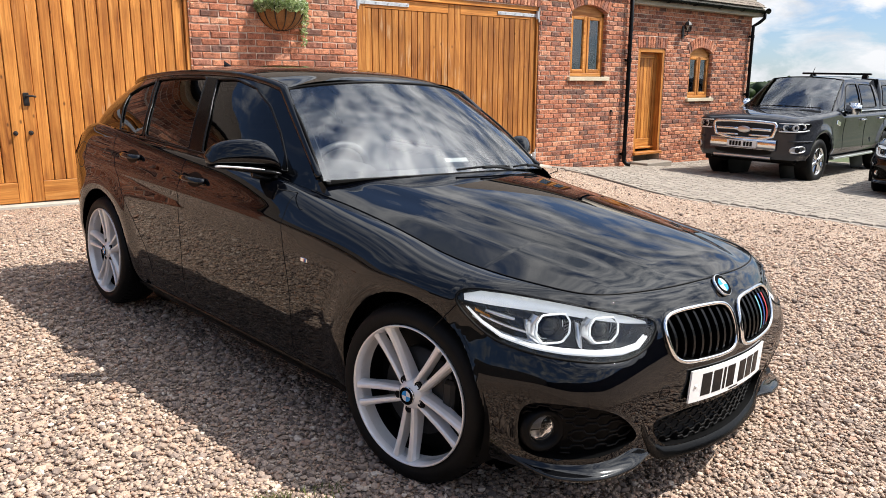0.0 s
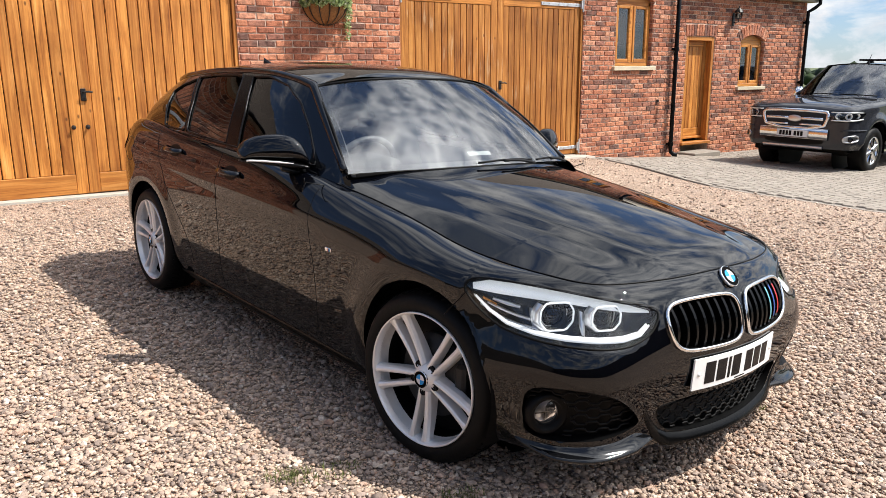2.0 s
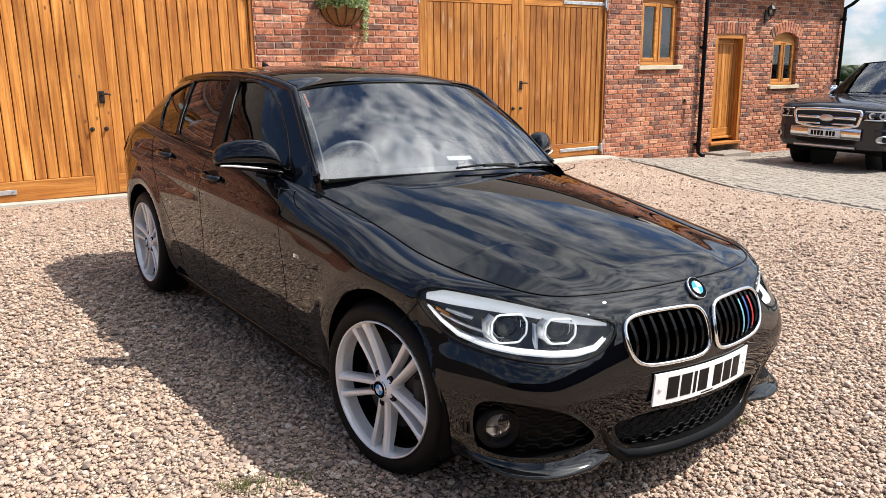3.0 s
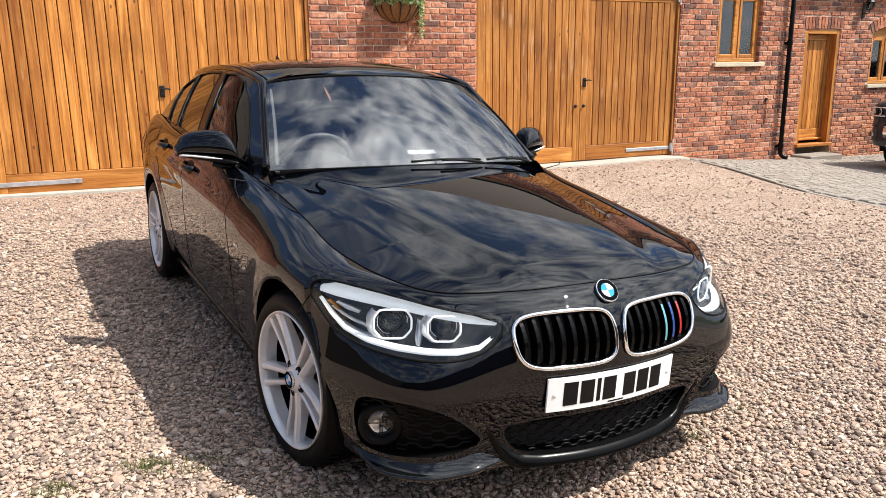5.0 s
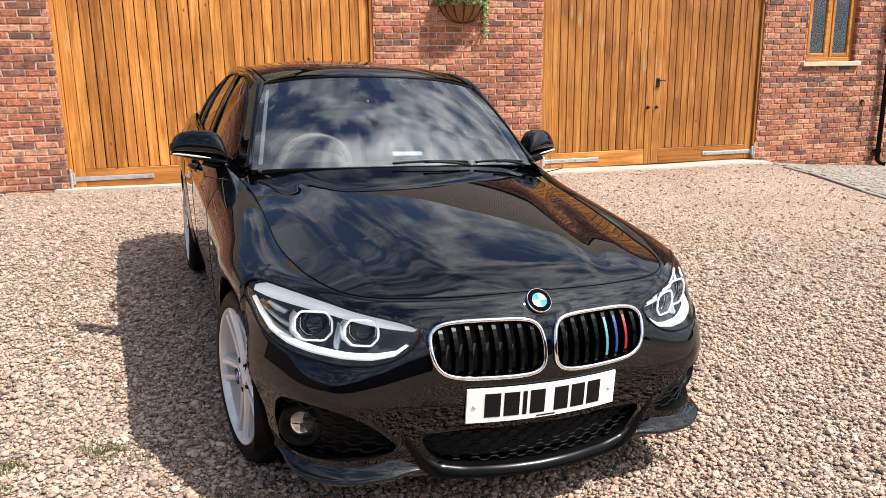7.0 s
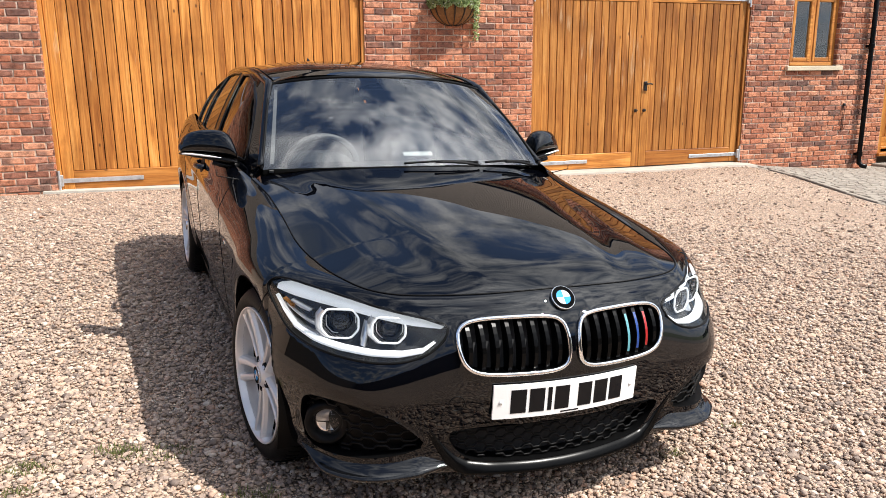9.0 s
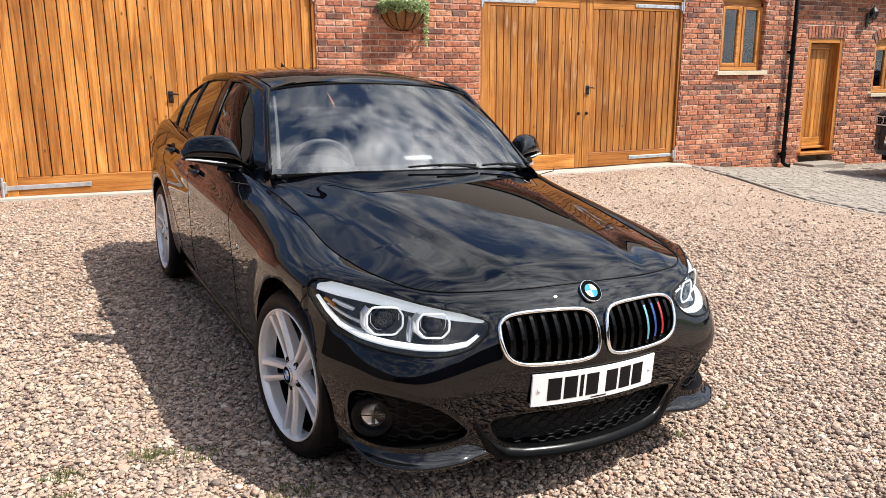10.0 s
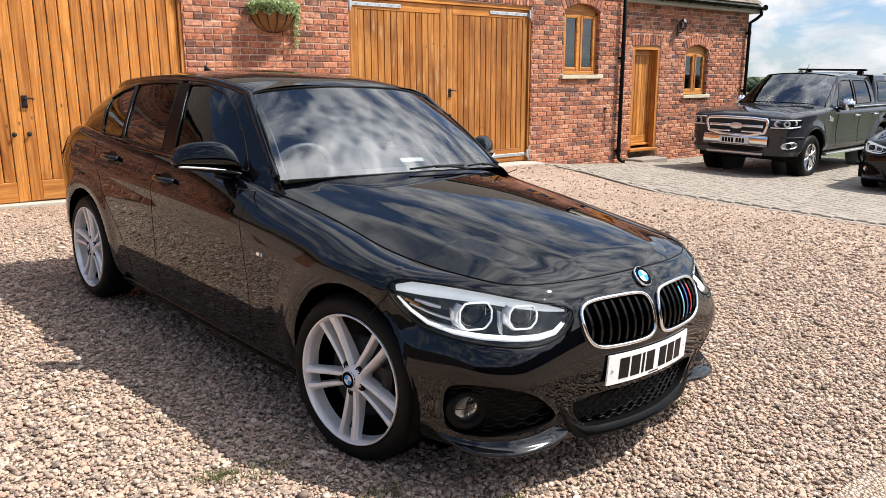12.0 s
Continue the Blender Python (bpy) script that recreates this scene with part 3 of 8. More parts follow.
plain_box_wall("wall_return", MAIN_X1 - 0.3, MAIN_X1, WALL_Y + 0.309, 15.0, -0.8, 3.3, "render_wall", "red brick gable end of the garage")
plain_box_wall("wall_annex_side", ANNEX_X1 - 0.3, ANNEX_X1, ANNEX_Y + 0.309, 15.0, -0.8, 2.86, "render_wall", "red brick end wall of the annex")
plain_box_wall("wall_back", -13.0, ANNEX_X1, 15.0, 15.3, -0.8, 2.7, "render_wall", "plain red brick back wall")
# unseen walls, added to give the car's paint something dark to reflect
plain_box_wall("wall_west", -13.3, -13.0, -9.0, 15.0, -0.5, 3.6, "dark_timber", "plain dark wall across the yard, unseen, added to darken reflections")
plain_box_wall("wall_south", -13.0, 22.0, -9.3, -9.0, -1.6, 3.2, "dark_timber", "plain dark wall at the foot of the yard, unseen, added to darken reflections")
tagged(ob_of("floor_inside", box(-12.9, ANNEX_X1 - 0.31, ANNEX_Y + 0.31, 14.99, -0.2, 0.0), "concrete"), "dark concrete floor inside the garage", "floor", kind="structure")


def main_roof():
    """The tiled roof of the garage: overlapping courses from the eaves to the ridge, and down the back."""
    t = thing("main_roof", pose(0, 0, 0), "brown plain-tiled roof of the brick garage", "roof", kind="structure")
    y0, z0 = WALL_Y - 0.22, 3.42
    rows = []
    for k in range(34):
        y, z = y0 + k * 0.112, z0 + k * 0.09
        rows += [[(x, y, z + 0.016) for x in (-13.4, MAIN_X1 + 0.15)], [(x, y + 0.112, z + 0.09) for x in (-13.4, MAIN_X1 + 0.15)]]
    rows += [[(x, 15.6, 3.4) for x in (-13.4, MAIN_X1 + 0.15)]]
    part("tile_courses", tidy(sheet(rows)), "tile", t)
    part("fascia", box(-13.4, MAIN_X1 + 0.15, y0 + 0.02, y0 + 0.05, z0 - 0.16, z0 + 0.0), "soffit", t)
    part("soffit", box(-13.4, MAIN_X1 + 0.15, y0 + 0.051, WALL_Y + 0.3, z0 - 0.15, z0 - 0.13), "soffit", t)
    part("gutter_trough", rod([(-13.4, y0 - 0.04, z0 - 0.05), (MAIN_X1 + 0.15, y0 - 0.04, z0 - 0.05)], 0.055, 12), "black_plastic", t)


main_roof()
tagged(ob_of("ceiling", box(-13.0, ANNEX_X1, ANNEX_Y + 0.31, 15.0, 2.71, 2.77), "render_wall"), "plain ceiling inside the building", "ceiling", kind="structure")


# ---- garage doors ----
def garage_door(x0, x1, z0, meet, lock_x, tone="wood"):
    """A pair of boarded leaves in a slim frame, with strap hinges and an iron latch."""
    t = thing("garage_door", pose(0, 0, 0), "orange-stained boarded timber double garage door, closed", "garage door", "garage doors in the brick wall")
    y = WALL_Y + 0.05
    b = box(x0, x0 + 0.045, y - 0.03, y + 0.09, z0, DOOR_TOP, 0.004)
    part("jamb", b, tone, t)
    part("jamb", box(x1 - 0.045, x1, y - 0.03, y + 0.09, z0, DOOR_TOP, 0.004), tone, t)
    part("head", box(x0 + 0.045, x1 - 0.045, y - 0.03, y + 0.09, DOOR_TOP - 0.06, DOOR_TOP, 0.004), "wood_flat", t)
    lo, hi = z0 + 0.02, DOOR_TOP - 0.065
    for a, c, inner in ((x0 + 0.05, meet - 0.003, 1), (meet + 0.003, x1 - 0.05, 0)):
        stile = 0.115
        part("stile", box(a, a + stile, y, y + 0.045, lo, hi, 0.005), tone, t)
        part("stile", box(c - stile, c, y, y + 0.045, lo, hi, 0.005), tone, t)
        part("bottom_rail", box(a + stile, c - stile, y + 0.001, y + 0.044, lo, lo + 0.21, 0.005), "wood_flat", t)
        part("top_rail", box(a + stile, c - stile, y + 0.001, y + 0.044, hi - 0.13, hi, 0.005), "wood_flat", t)
        n = 13
        w = (c - a - 2 * stile) / n
        for k in range(n):
            s = a + stile + k * w
            part("board", box(s + 0.0046, s + w - 0.0046, y + 0.008, y + 0.036, lo + 0.212, hi - 0.132, 0.0045), tone, t)
        part("backing", box(a, c, y + 0.046, y + 0.052, lo, hi), "trim", t)
    # strap hinges, top and bottom, at both sides
    for edge, way in ((x0, 1), (x1, -1)):
        for z in (lo + 0.105, hi - 0.065):
            e = edge + way * 0.03
            b = box(min(e, e + way * 0.86), max(e, e + way * 0.86), y - 0.012, y - 0.002, z - 0.024, z + 0.024, 0.002)
            strap = part("strap_hinge", b, "galvanised", t, "galvanised steel strap")
            pin = box(e - 0.028, e + 0.028, y - 0.05, y - 0.013, z - 0.055, z + 0.07, 0.004)
            pour(turned([(0.014, z - 0.1), (0.014, z + 0.12)], "z", 10, None, True), pin, Matrix.Translation((e - way * 0.01, y - 0.045, 0)))
            part("pin", pin, "galvanised", strap)
            bolts = bmesh.new()
            for q in (0.12, 0.3, 0.5, 0.7, 0.82):
                bb = turned([(0.009, -0.006), (0.009, 0.0), (0.0001, 0.001)], "y", 10)
                pour(bb, bolts, Matrix.Translation((e + way * q, y - 0.013, z)) )
            part("bolts", bolts, "galvanised", strap)
    # latch with lever, and two round escutcheons
    lz = 1.175
    latch = part("latch", box(lock_x - 0.030, lock_x + 0.026, y - 0.012, y - 0.001, lz - 0.045, lz + 0.085, 0.006), "iron", t, "black iron thumb latch")
    part("lever", rod([(lock_x, y - 0.012, lz + 0.045), (lock_x, y - 0.05, lz + 0.05), (lock_x + 0.045, y - 0.055, lz + 0.052), (lock_x + 0.080, y - 0.052, lz + 0.044)], 0.010, 8), "iron", latch)
    for dx in (-0.085, 0.055):
        part("knob", turned([(0.001, -0.04), (0.016, -0.036), (0.018, -0.026), (0.009, -0.016), (0.009, -0.006), (0.024, -0.004), (0.024, 0.0)], "y", 14, None), "iron", t).matrix_world = Matrix.Translation((meet + dx, y, 0.86))
    return t


garage_door(*G1, 0.135, 1.815, 1.86)
garage_door(*G2, 0.05, 7.555, 7.62, "wood_brown")
tagged(ob_of("threshold", tidy(sheet([[(x, yy, lie(x, 8.4) + dz) for x in np.linspace(-0.1, 3.75, 30)] for yy, dz in ((8.55, -0.05), (8.56, 0.010), (8.75, 0.025), (8.76, -0.2))])), "concrete"),
       "pale concrete strip below the garage door", "threshold", kind="structure")
tagged(ob_of("threshold", tidy(sheet([[(x, yy, lie(x, 8.4) + dz) for x in np.linspace(5.7, 9.45, 30)] for yy, dz in ((8.38, -0.05), (8.40, 0.02), (8.75, 0.035), (8.76, -0.2))])), "concrete"),
       "pale concrete strip below the garage door", "threshold", kind="structure")


# ---- windows and the side door ----
def arched_window(name, spec, y, label, lights=2):
    x0, x1, z0, spring = spec
    t = thing(name, pose(0, 0, 0), label, "window", kind="structure")
    xc, half = (x0 + x1) / 2, (x1 - x0) / 2
    y0 = y + 0.075
    # outer frame
    part("jamb", box(x0, x0 + 0.055, y0, y0 + 0.07, z0, spring, 0.004), "wood", t)
    part("jamb", box(x1 - 0.055, x1, y0, y0 + 0.07, z0, spring, 0.004), "wood", t)
    part("bottom_rail", box(x0 + 0.055, x1 - 0.055, y0 - 0.02, y0 + 0.07, z0, z0 + 0.06, 0.006), "wood_flat", t)
    n = 20
    top = [(x0 + (x1 - x0) * k / n, y0, arch_at(x0 + (x1 - x0) * k / n, xc, half, spring, RISE)) for k in range(n + 1)]
    part("arched_head", tidy(extrude_flat([(x1, y0, spring - 0.055), (x0, y0, spring - 0.055)] + top, (0, 0.07, 0))), "wood_flat", t)
    part("mullion", box(xc - 0.022, xc + 0.022, y0 - 0.004, y0 + 0.066, z0 + 0.06, spring - 0.055, 0.004), "wood", t)
    for a, c in ((x0 + 0.06, xc - 0.024), (xc + 0.024, x1 - 0.06)):
        lo, hi = z0 + 0.064, spring - 0.06
        casement = part("casement", box(a, a + 0.052, y0 - 0.014, y0 + 0.05, lo, hi, 0.006), "wood", t)
        b = box(c - 0.052, c, y0 - 0.014, y0 + 0.05, lo, hi, 0.006)
        box(a + 0.052, c - 0.052, y0 - 0.014, y0 + 0.05, lo, lo + 0.06, 0.006, b)
        box(a + 0.052, c - 0.052, y0 - 0.014, y0 + 0.05, hi - 0.05, hi, 0.006, b)
        part("rail", b, "wood_flat", casement)
        pane = part("pane", box(a + 0.05, c - 0.05, y0 + 0.012, y0 + 0.018, lo + 0.055, hi - 0.045), "pane", casement)
        pane.visible_shadow = False
    sill = box(x0 - 0.075, x1 + 0.075, y - 0.055, y + 0.15, z0 - 0.068, z0, 0.006)
    part("sill", sill, "sandstone", t, "pale sandstone sill")
    return t


arched_window("window_1", W1, WALL_Y, "orange-stained timber two-light window under a brick arch")
arched_window("window_2", W2, ANNEX_Y, "smaller timber two-light window under a brick arch")
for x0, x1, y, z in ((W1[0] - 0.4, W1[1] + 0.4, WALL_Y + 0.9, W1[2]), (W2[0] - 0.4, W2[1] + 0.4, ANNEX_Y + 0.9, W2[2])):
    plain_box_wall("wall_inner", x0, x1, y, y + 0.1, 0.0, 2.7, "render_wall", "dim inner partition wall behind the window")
voussoirs(W1[0], W1[1], W1[3], RISE, 0.215, WALL_Y, wall_main, 12)
voussoirs(W2[0], W2[1], W2[3], RISE, 0.20, ANNEX_Y, wall_annex, 12)
voussoirs(AD[0] - 0.02, AD[1] + 0.02, AD[3], 0.012, 0.205, ANNEX_Y, wall_annex, 12)
for g in (G1, G2):
    voussoirs(g[0] + 0.02, g[1] - 0.02, DOOR_TOP, 0.02, 0.215, WALL_Y, wall_main, 46)


def side_door():
    x0, x1, z0, z1 = AD
    t = thing("side_door", pose(0, 0, 0), "narrow orange-stained boarded timber door, closed, above a step", "door")
    y = ANNEX_Y + 0.13
    part("jamb", box(x0, x0 + 0.075, ANNEX_Y + 0.012, y + 0.08, z0, z1, 0.005), "wood", t)
    part("jamb", box(x1 - 0.075, x1, ANNEX_Y + 0.012, y + 0.08, z0, z1, 0.005), "wood", t)
    part("head", box(x0 + 0.075, x1 - 0.075, ANNEX_Y + 0.012, y + 0.08, z1 - 0.075, z1, 0.005), "wood_flat", t)
    a, c, lo, hi = x0 + 0.08, x1 - 0.08, z0 + 0.05, z1 - 0.08
    part("stile", box(a, a + 0.09, y, y + 0.045, lo, hi, 0.004), "wood", t)
    part("stile", box(c - 0.09, c, y, y + 0.045, lo, hi, 0.004), "wood", t)
    part("bottom_rail", box(a + 0.09, c - 0.09, y, y + 0.045, lo, lo + 0.2, 0.004), "wood_flat", t)
    part("top_rail", box(a + 0.09, c - 0.09, y, y + 0.045, hi - 0.1, hi, 0.004), "wood_flat", t)
    n = 5
    w = (c - a - 0.18) / n
    for k in range(n):
        s = a + 0.09 + k * w
        part("board", box(s + 0.002, s + w - 0.002, y + 0.012, y + 0.036, lo + 0.202, hi - 0.102, 0.004), "wood", t)
    part("backing", box(a, c, y + 0.046, y + 0.055, lo, hi), "trim", t)
    part("weather_bar", box(a, c, y - 0.03, y, lo + 0.0, lo + 0.04, 0.006), "wood_flat", t)
    part("sill", box(x0 - 0.02, x1 + 0.02, ANNEX_Y - 0.05, y + 0.08, z0 - 0.055, z0 - 0.002, 0.008), "wood_flat", t)
    part("latch", box(a + 0.02, a + 0.05, y - 0.012, y, 0.98, 1.12, 0.004), "iron", t, "black iron latch")
    return t


side_door()
tagged(ob_of("door_step", box(12.40, 13.22, 8.60, ANNEX_Y, -0.34, -0.15, 0.012), "sett"), "worn brown stone step below the side door", "step")


# ---- roof, gutter, downpipes ----
def annex_roof():
    t = thing("annex_roof", pose(0, 0, 0), "low pitched roof of dull brown plain tiles", "roof", kind="structure")
    y0, z0, slope = ANNEX_Y - 0.18, 2.94, 0.62
    part("roof_slab", tidy(extrude_flat([(MAIN_X1 + 0.01, y0, z0), (ANNEX_X1 + 0.18, y0, z0), (ANNEX_X1 + 0.18, y0 + 3.6, z0 + 3.6 * slope), (MAIN_X1 + 0.01, y0 + 3.6, z0 + 3.6 * slope)], (0, 0, -0.07))), "soffit", t)
    part("roof_slab", tidy(extrude_flat([(MAIN_X1 + 0.01, y0 + 3.6, z0 + 3.6 * slope), (ANNEX_X1 + 0.18, y0 + 3.6, z0 + 3.6 * slope), (ANNEX_X1 + 0.18, y0 + 6.4, z0 + 0.9 * slope), (MAIN_X1 + 0.01, y0 + 6.4, z0 + 0.9 * slope)], (0, 0, -0.07))), "tile", t)
    part("fascia", box(MAIN_X1 + 0.005, ANNEX_X1 + 0.18, y0 + 0.02, y0 + 0.045, z0 - 0.17, z0 - 0.072, 0.003), "soffit", t)
    part("soffit", box(MAIN_X1 + 0.005, ANNEX_X1 + 0.18, y0 + 0.046, ANNEX_Y + 0.3, z0 - 0.17, z0 - 0.15), "soffit", t)
    ang = math.degrees(math.atan(slope))
    tile = box(-0.083, 0.083, 0.0, 0.17, 0.0, 0.014, 0.003)
    me = bpy.data.meshes.new("tile")
    tile.to_mesh(me)
    tile.free()
    me.materials.append(M["tile"])
    rng = random.Random(4)
    for row in range(9):
        for k in range(30):
            x = MAIN_X1 + 0.1 + k * 0.168 + (0.084 if row % 2 else 0)
            if x > ANNEX_X1 + 0.16:
                continue
            d = row * 0.11
            ob = new("tile", me)
            ob.parent = t
            ob.matrix_world = Matrix.Translation((x, y0 - 0.03 + d * math.cos(math.radians(ang)), z0 + 0.016 + d * math.sin(math.radians(ang)) + rng.uniform(0, 0.004))) @ pose(0, 0, 0, ang - 3.5, rng.uniform(-1, 1), rng.uniform(-0.6, 0.6))
    return t


annex_roof()


def gutter():
    y0, z0 = ANNEX_Y - 0.225, 2.895
    t = thing("gutter", pose(0, 0, 0), "black plastic half-round gutter along the eaves", "gutter")
    x0, x1 = MAIN_X1 + 0.02, ANNEX_X1 + 0.24
    rows = []
    for x in (x0, x1):
        rows.append([(x, y0 + 0.056 * math.cos(math.pi + math.pi * k / 12), z0 + 0.056 * math.sin(math.pi + math.pi * k / 12)) for k in range(13)])
    b = sheet(rows)
    bmesh.ops.solidify(b, geom=b.faces, thickness=0.004)
    part("trough", tidy(b), "black_plastic", t, smooth=False)
    for x in np.arange(x0 + 0.4, x1, 0.9):
        part("bracket", rod([(x, y0 + 0.062 * math.cos(math.pi + math.pi * k / 8), z0 + 0.062 * math.sin(math.pi + math.pi * k / 8)) for k in range(9)], 0.008, 6), "black_plastic", t)
    part("stop_end", turned([(0.0005, x1), (0.062, x1), (0.062, x1 + 0.012), (0.0005, x1 + 0.012)], "x", 20), "black_plastic", t).location = (0, y0, z0)
    return t


gutter()


def downpipe(path, feet, label):
    t = thing("downpipe", pose(0, 0, 0), label, "downpipe", "black downpipes")
    part("pipe", rod(path, 0.036, 14), "black_plastic", t, smooth=True)
    for p in feet:
        b = turned([(0.043, -0.035), (0.045, -0.03), (0.045, 0.03), (0.043, 0.035)], "z", 16, None, True)
        box(-0.06, 0.06, 0.028, 0.062, -0.02, 0.02, 0.004, b)
        ob = part("bracket", b, "black_plastic", t)
        ob.location = p
    return t


px, py = 11.585, WALL_Y - 0.07
pz = lie(px, py)
downpipe([(px, py, 3.34), (px, py, 2.0), (px, py, pz + 0.16), (px, py - 0.01, pz + 0.10), (px + 0.02, py - 0.05, pz + 0.055), (px + 0.06, py - 0.11, pz + 0.045)],
         [(px, py, 3.0), (px, py, 1.75), (px, py, pz + 0.24)], "black round plastic downpipe fixed to the brick wall")
qx, qy = ANNEX_X1 - 0.07, ANNEX_Y - 0.07
qz = lie(qx, qy)
downpipe([(ANNEX_X1 + 0.1, ANNEX_Y - 0.225, 2.85), (ANNEX_X1 + 0.1, ANNEX_Y - 0.225, 2.74), (ANNEX_X1 + 0.02, ANNEX_Y - 0.16, 2.65), (qx, qy, 2.57), (qx, qy, 2.3), (qx, qy, 1.0), (qx, qy, qz + 0.06)],
         [(qx, qy, 2.35), (qx, qy, 1.1)], "black swan-neck downpipe at the corner of the annex")


def wall_lantern():
    x, y, z = 13.92, ANNEX_Y, 2.34
    t = thing("wall_lantern", pose(x, y, z), "small black outdoor wall lantern with clear panes", "wall lantern")
    part("backplate", box(-0.04, 0.04, -0.02, -0.004, -0.12, 0.12, 0.006), "iron", t)
    part("arm", rod([(0, -0.02, -0.05), (0, -0.07, -0.07), (0, -0.12, -0.045), (0, -0.12, 0.0)], 0.009, 8), "iron", t)
    part("roof_cap", turned([(0.085, 0.13), (0.06, 0.17), (0.03, 0.2), (0.012, 0.215), (0.012, 0.235), (0.001, 0.245)], "z", 8, None), "iron", t).location = (0, -0.12, 0)
    part("base", turned([(0.03, -0.005), (0.055, 0.0), (0.055, 0.012), (0.001, 0.014)], "z", 8, None), "iron", t).location = (0, -0.12, 0)
    for k in range(4):
        a = math.pi / 4 + k * math.pi / 2
        part("bar", rod([(0.05 * math.cos(a), -0.12 + 0.05 * math.sin(a), 0.01), (0.078 * math.cos(a), -0.12 + 0.078 * math.sin(a), 0.132)], 0.006, 6), "iron", t)
    part("glass", turned([(0.042, 0.012), (0.066, 0.13)], "z", 8), "pane", t).location = (0, -0.12, 0)
    part("bulb", turned([(0.001, 0.02), (0.014, 0.025), (0.018, 0.07), (0.01, 0.1), (0.001, 0.108)], "z", 12), "white", t).location = (0, -0.12, 0)
    return t


wall_lantern()


def wall_hook():
    x, y = 11.22, WALL_Y
    t = thing("wall_hook", pose(x, y, 0.86), "small dark metal hook with a thin wire on the brickwork", "wall hook")
    part("hook", box(-0.02, 0.02, -0.03, 0.004, -0.02, 0.025, 0.006), "iron", t)
    part("wire", rod([(-0.012, -0.02, -0.02), (-0.016, -0.012, -0.2), (-0.012, -0.01, -0.42)], 0.004, 6), "iron", t)
    part("wire", rod([(0.016, -0.02, -0.02), (0.013, -0.012, -0.18), (0.016, -0.01, -0.36)], 0.004, 6), "iron", t)
    return t


wall_hook()


# ---- the hatchback: its own frame has x to its left side, y to the rear, z up, from below the front axle ----
from mathutils.bvhtree import BVHTree

CAR = Matrix.Translation((2.320, 1.991, 0.013)) @ pose(0, 0, 0, 0, 0, 3.3) @ pose(0, 0, 0, 0, 2.2, 0) @ pose(0, 0, 0, 1.4, 0, 0)
WHEEL_Z, TYRE_R, ARCH_R = 0.309, 0.318, 0.347
REAR = 2.69

# plan outline: a squarish curve round the nose, straight flanks, a rounder tail
NOSE_P, NOSE_Q, NOSE_Y, NOSE_MID, HALF = 3.2, 2.2, -0.737, 0.15, 0.883


def outline_points():
    """Half of the plan outline from nose to tail, with its outward normals."""
    pts = []
    n = 130
    for k in range(n + 1):
        a = math.pi / 2 * (k / n) ** 0.92
        x = HALF * math.sin(a) ** (2 / NOSE_P) if k else 0.0
        y = NOSE_MID - (NOSE_MID - NOSE_Y) * max(0.0, math.cos(a)) ** (2 / NOSE_Q)
        # the middle of the nose is slightly pointed
        y += 0.026 * step(0.02, 0.40, x) * step(0.74, 0.42, x)
        pts.append((x, y))
    # even spacing along the nose
    dist = [0.0]
    for p, q in zip(pts, pts[1:]):
        dist.append(dist[-1] + math.dist(p, q))
    even = []
    m = 140
    for k in range(m):
        d = dist[-1] * k / m
        i = max(j for j in range(len(dist)) if dist[j] <= d + 1e-9)
        i = min(i, len(pts) - 2)
        f = (d - dist[i]) / (dist[i + 1] - dist[i])
        even.append((pts[i][0] + f * (pts[i + 1][0] - pts[i][0]), pts[i][1] + f * (pts[i + 1][1] - pts[i][1])))
    flank = [(HALF, y) for y in np.arange(0.15, 2.86, 0.0225)]
    tail = []
    for k in range(41):
        a = math.pi / 2 * (k / 40)
        tail.append((HALF * math.cos(a) ** (2 / 3.0), 2.88 + 0.68 * math.sin(a) ** (2 / 2.4)))
    pts = even + flank + tail
    out = []
    for i, p in enumerate(pts):
        a, c = pts[max(0, i - 1)], pts[min(len(pts) - 1, i + 1)]
        t = Vector((c[0] - a[0], c[1] - a[1])).normalized()
        nrm = Vector((t.y, -t.x))
        if i == 0:
            nrm = Vector((0, -1))
        if i == len(pts) - 1:
            nrm = Vector((0, 1))
        out.append((Vector(p), nrm))
    return out


TOP_Z = [(-0.745, 0.748), (-0.70, 0.738), (-0.62, 0.735), (-0.45, 0.750), (-0.2, 0.768), (0.0, 0.792), (0.3, 0.842), (0.6, 0.884), (0.74, 0.905), (0.90, 0.932), (1.1, 0.948), (1.67, 0.966), (2.3, 0.990), (2.9, 1.03), (3.15, 1.02), (3.38, 0.985), (3.56, 0.96)]
TOP_IN = [(-0.745, 0.115), (-0.70, 0.112), (-0.55, 0.115), (-0.4, 0.14), (-0.2, 0.168), (0.0, 0.178), (0.5, 0.176), (0.62, 0.166), (0.74, 0.148), (0.90, 0.116), (1.1, 0.090), (1.3, 0.080), (2.3, 0.082), (2.9, 0.115), (3.2, 0.12), (3.56, 0.10)]
LOW_FRONT = [(0.165, 0.16), (0.18, 0.05), (0.20, 0.028), (0.24, 0.024), (0.30, 0.026), (0.37, 0.016), (0.44, 0.007), (0.50, 0.001), (0.56, 0.0)]
LOW_SIDE = [(0.165, 0.13), (0.185, 0.088), (0.215, 0.066), (0.25, 0.050), (0.29, 0.037), (0.345, 0.026), (0.42, 0.015), (0.52, 0.008), (0.60, 0.004), (0.68, 0.0)]


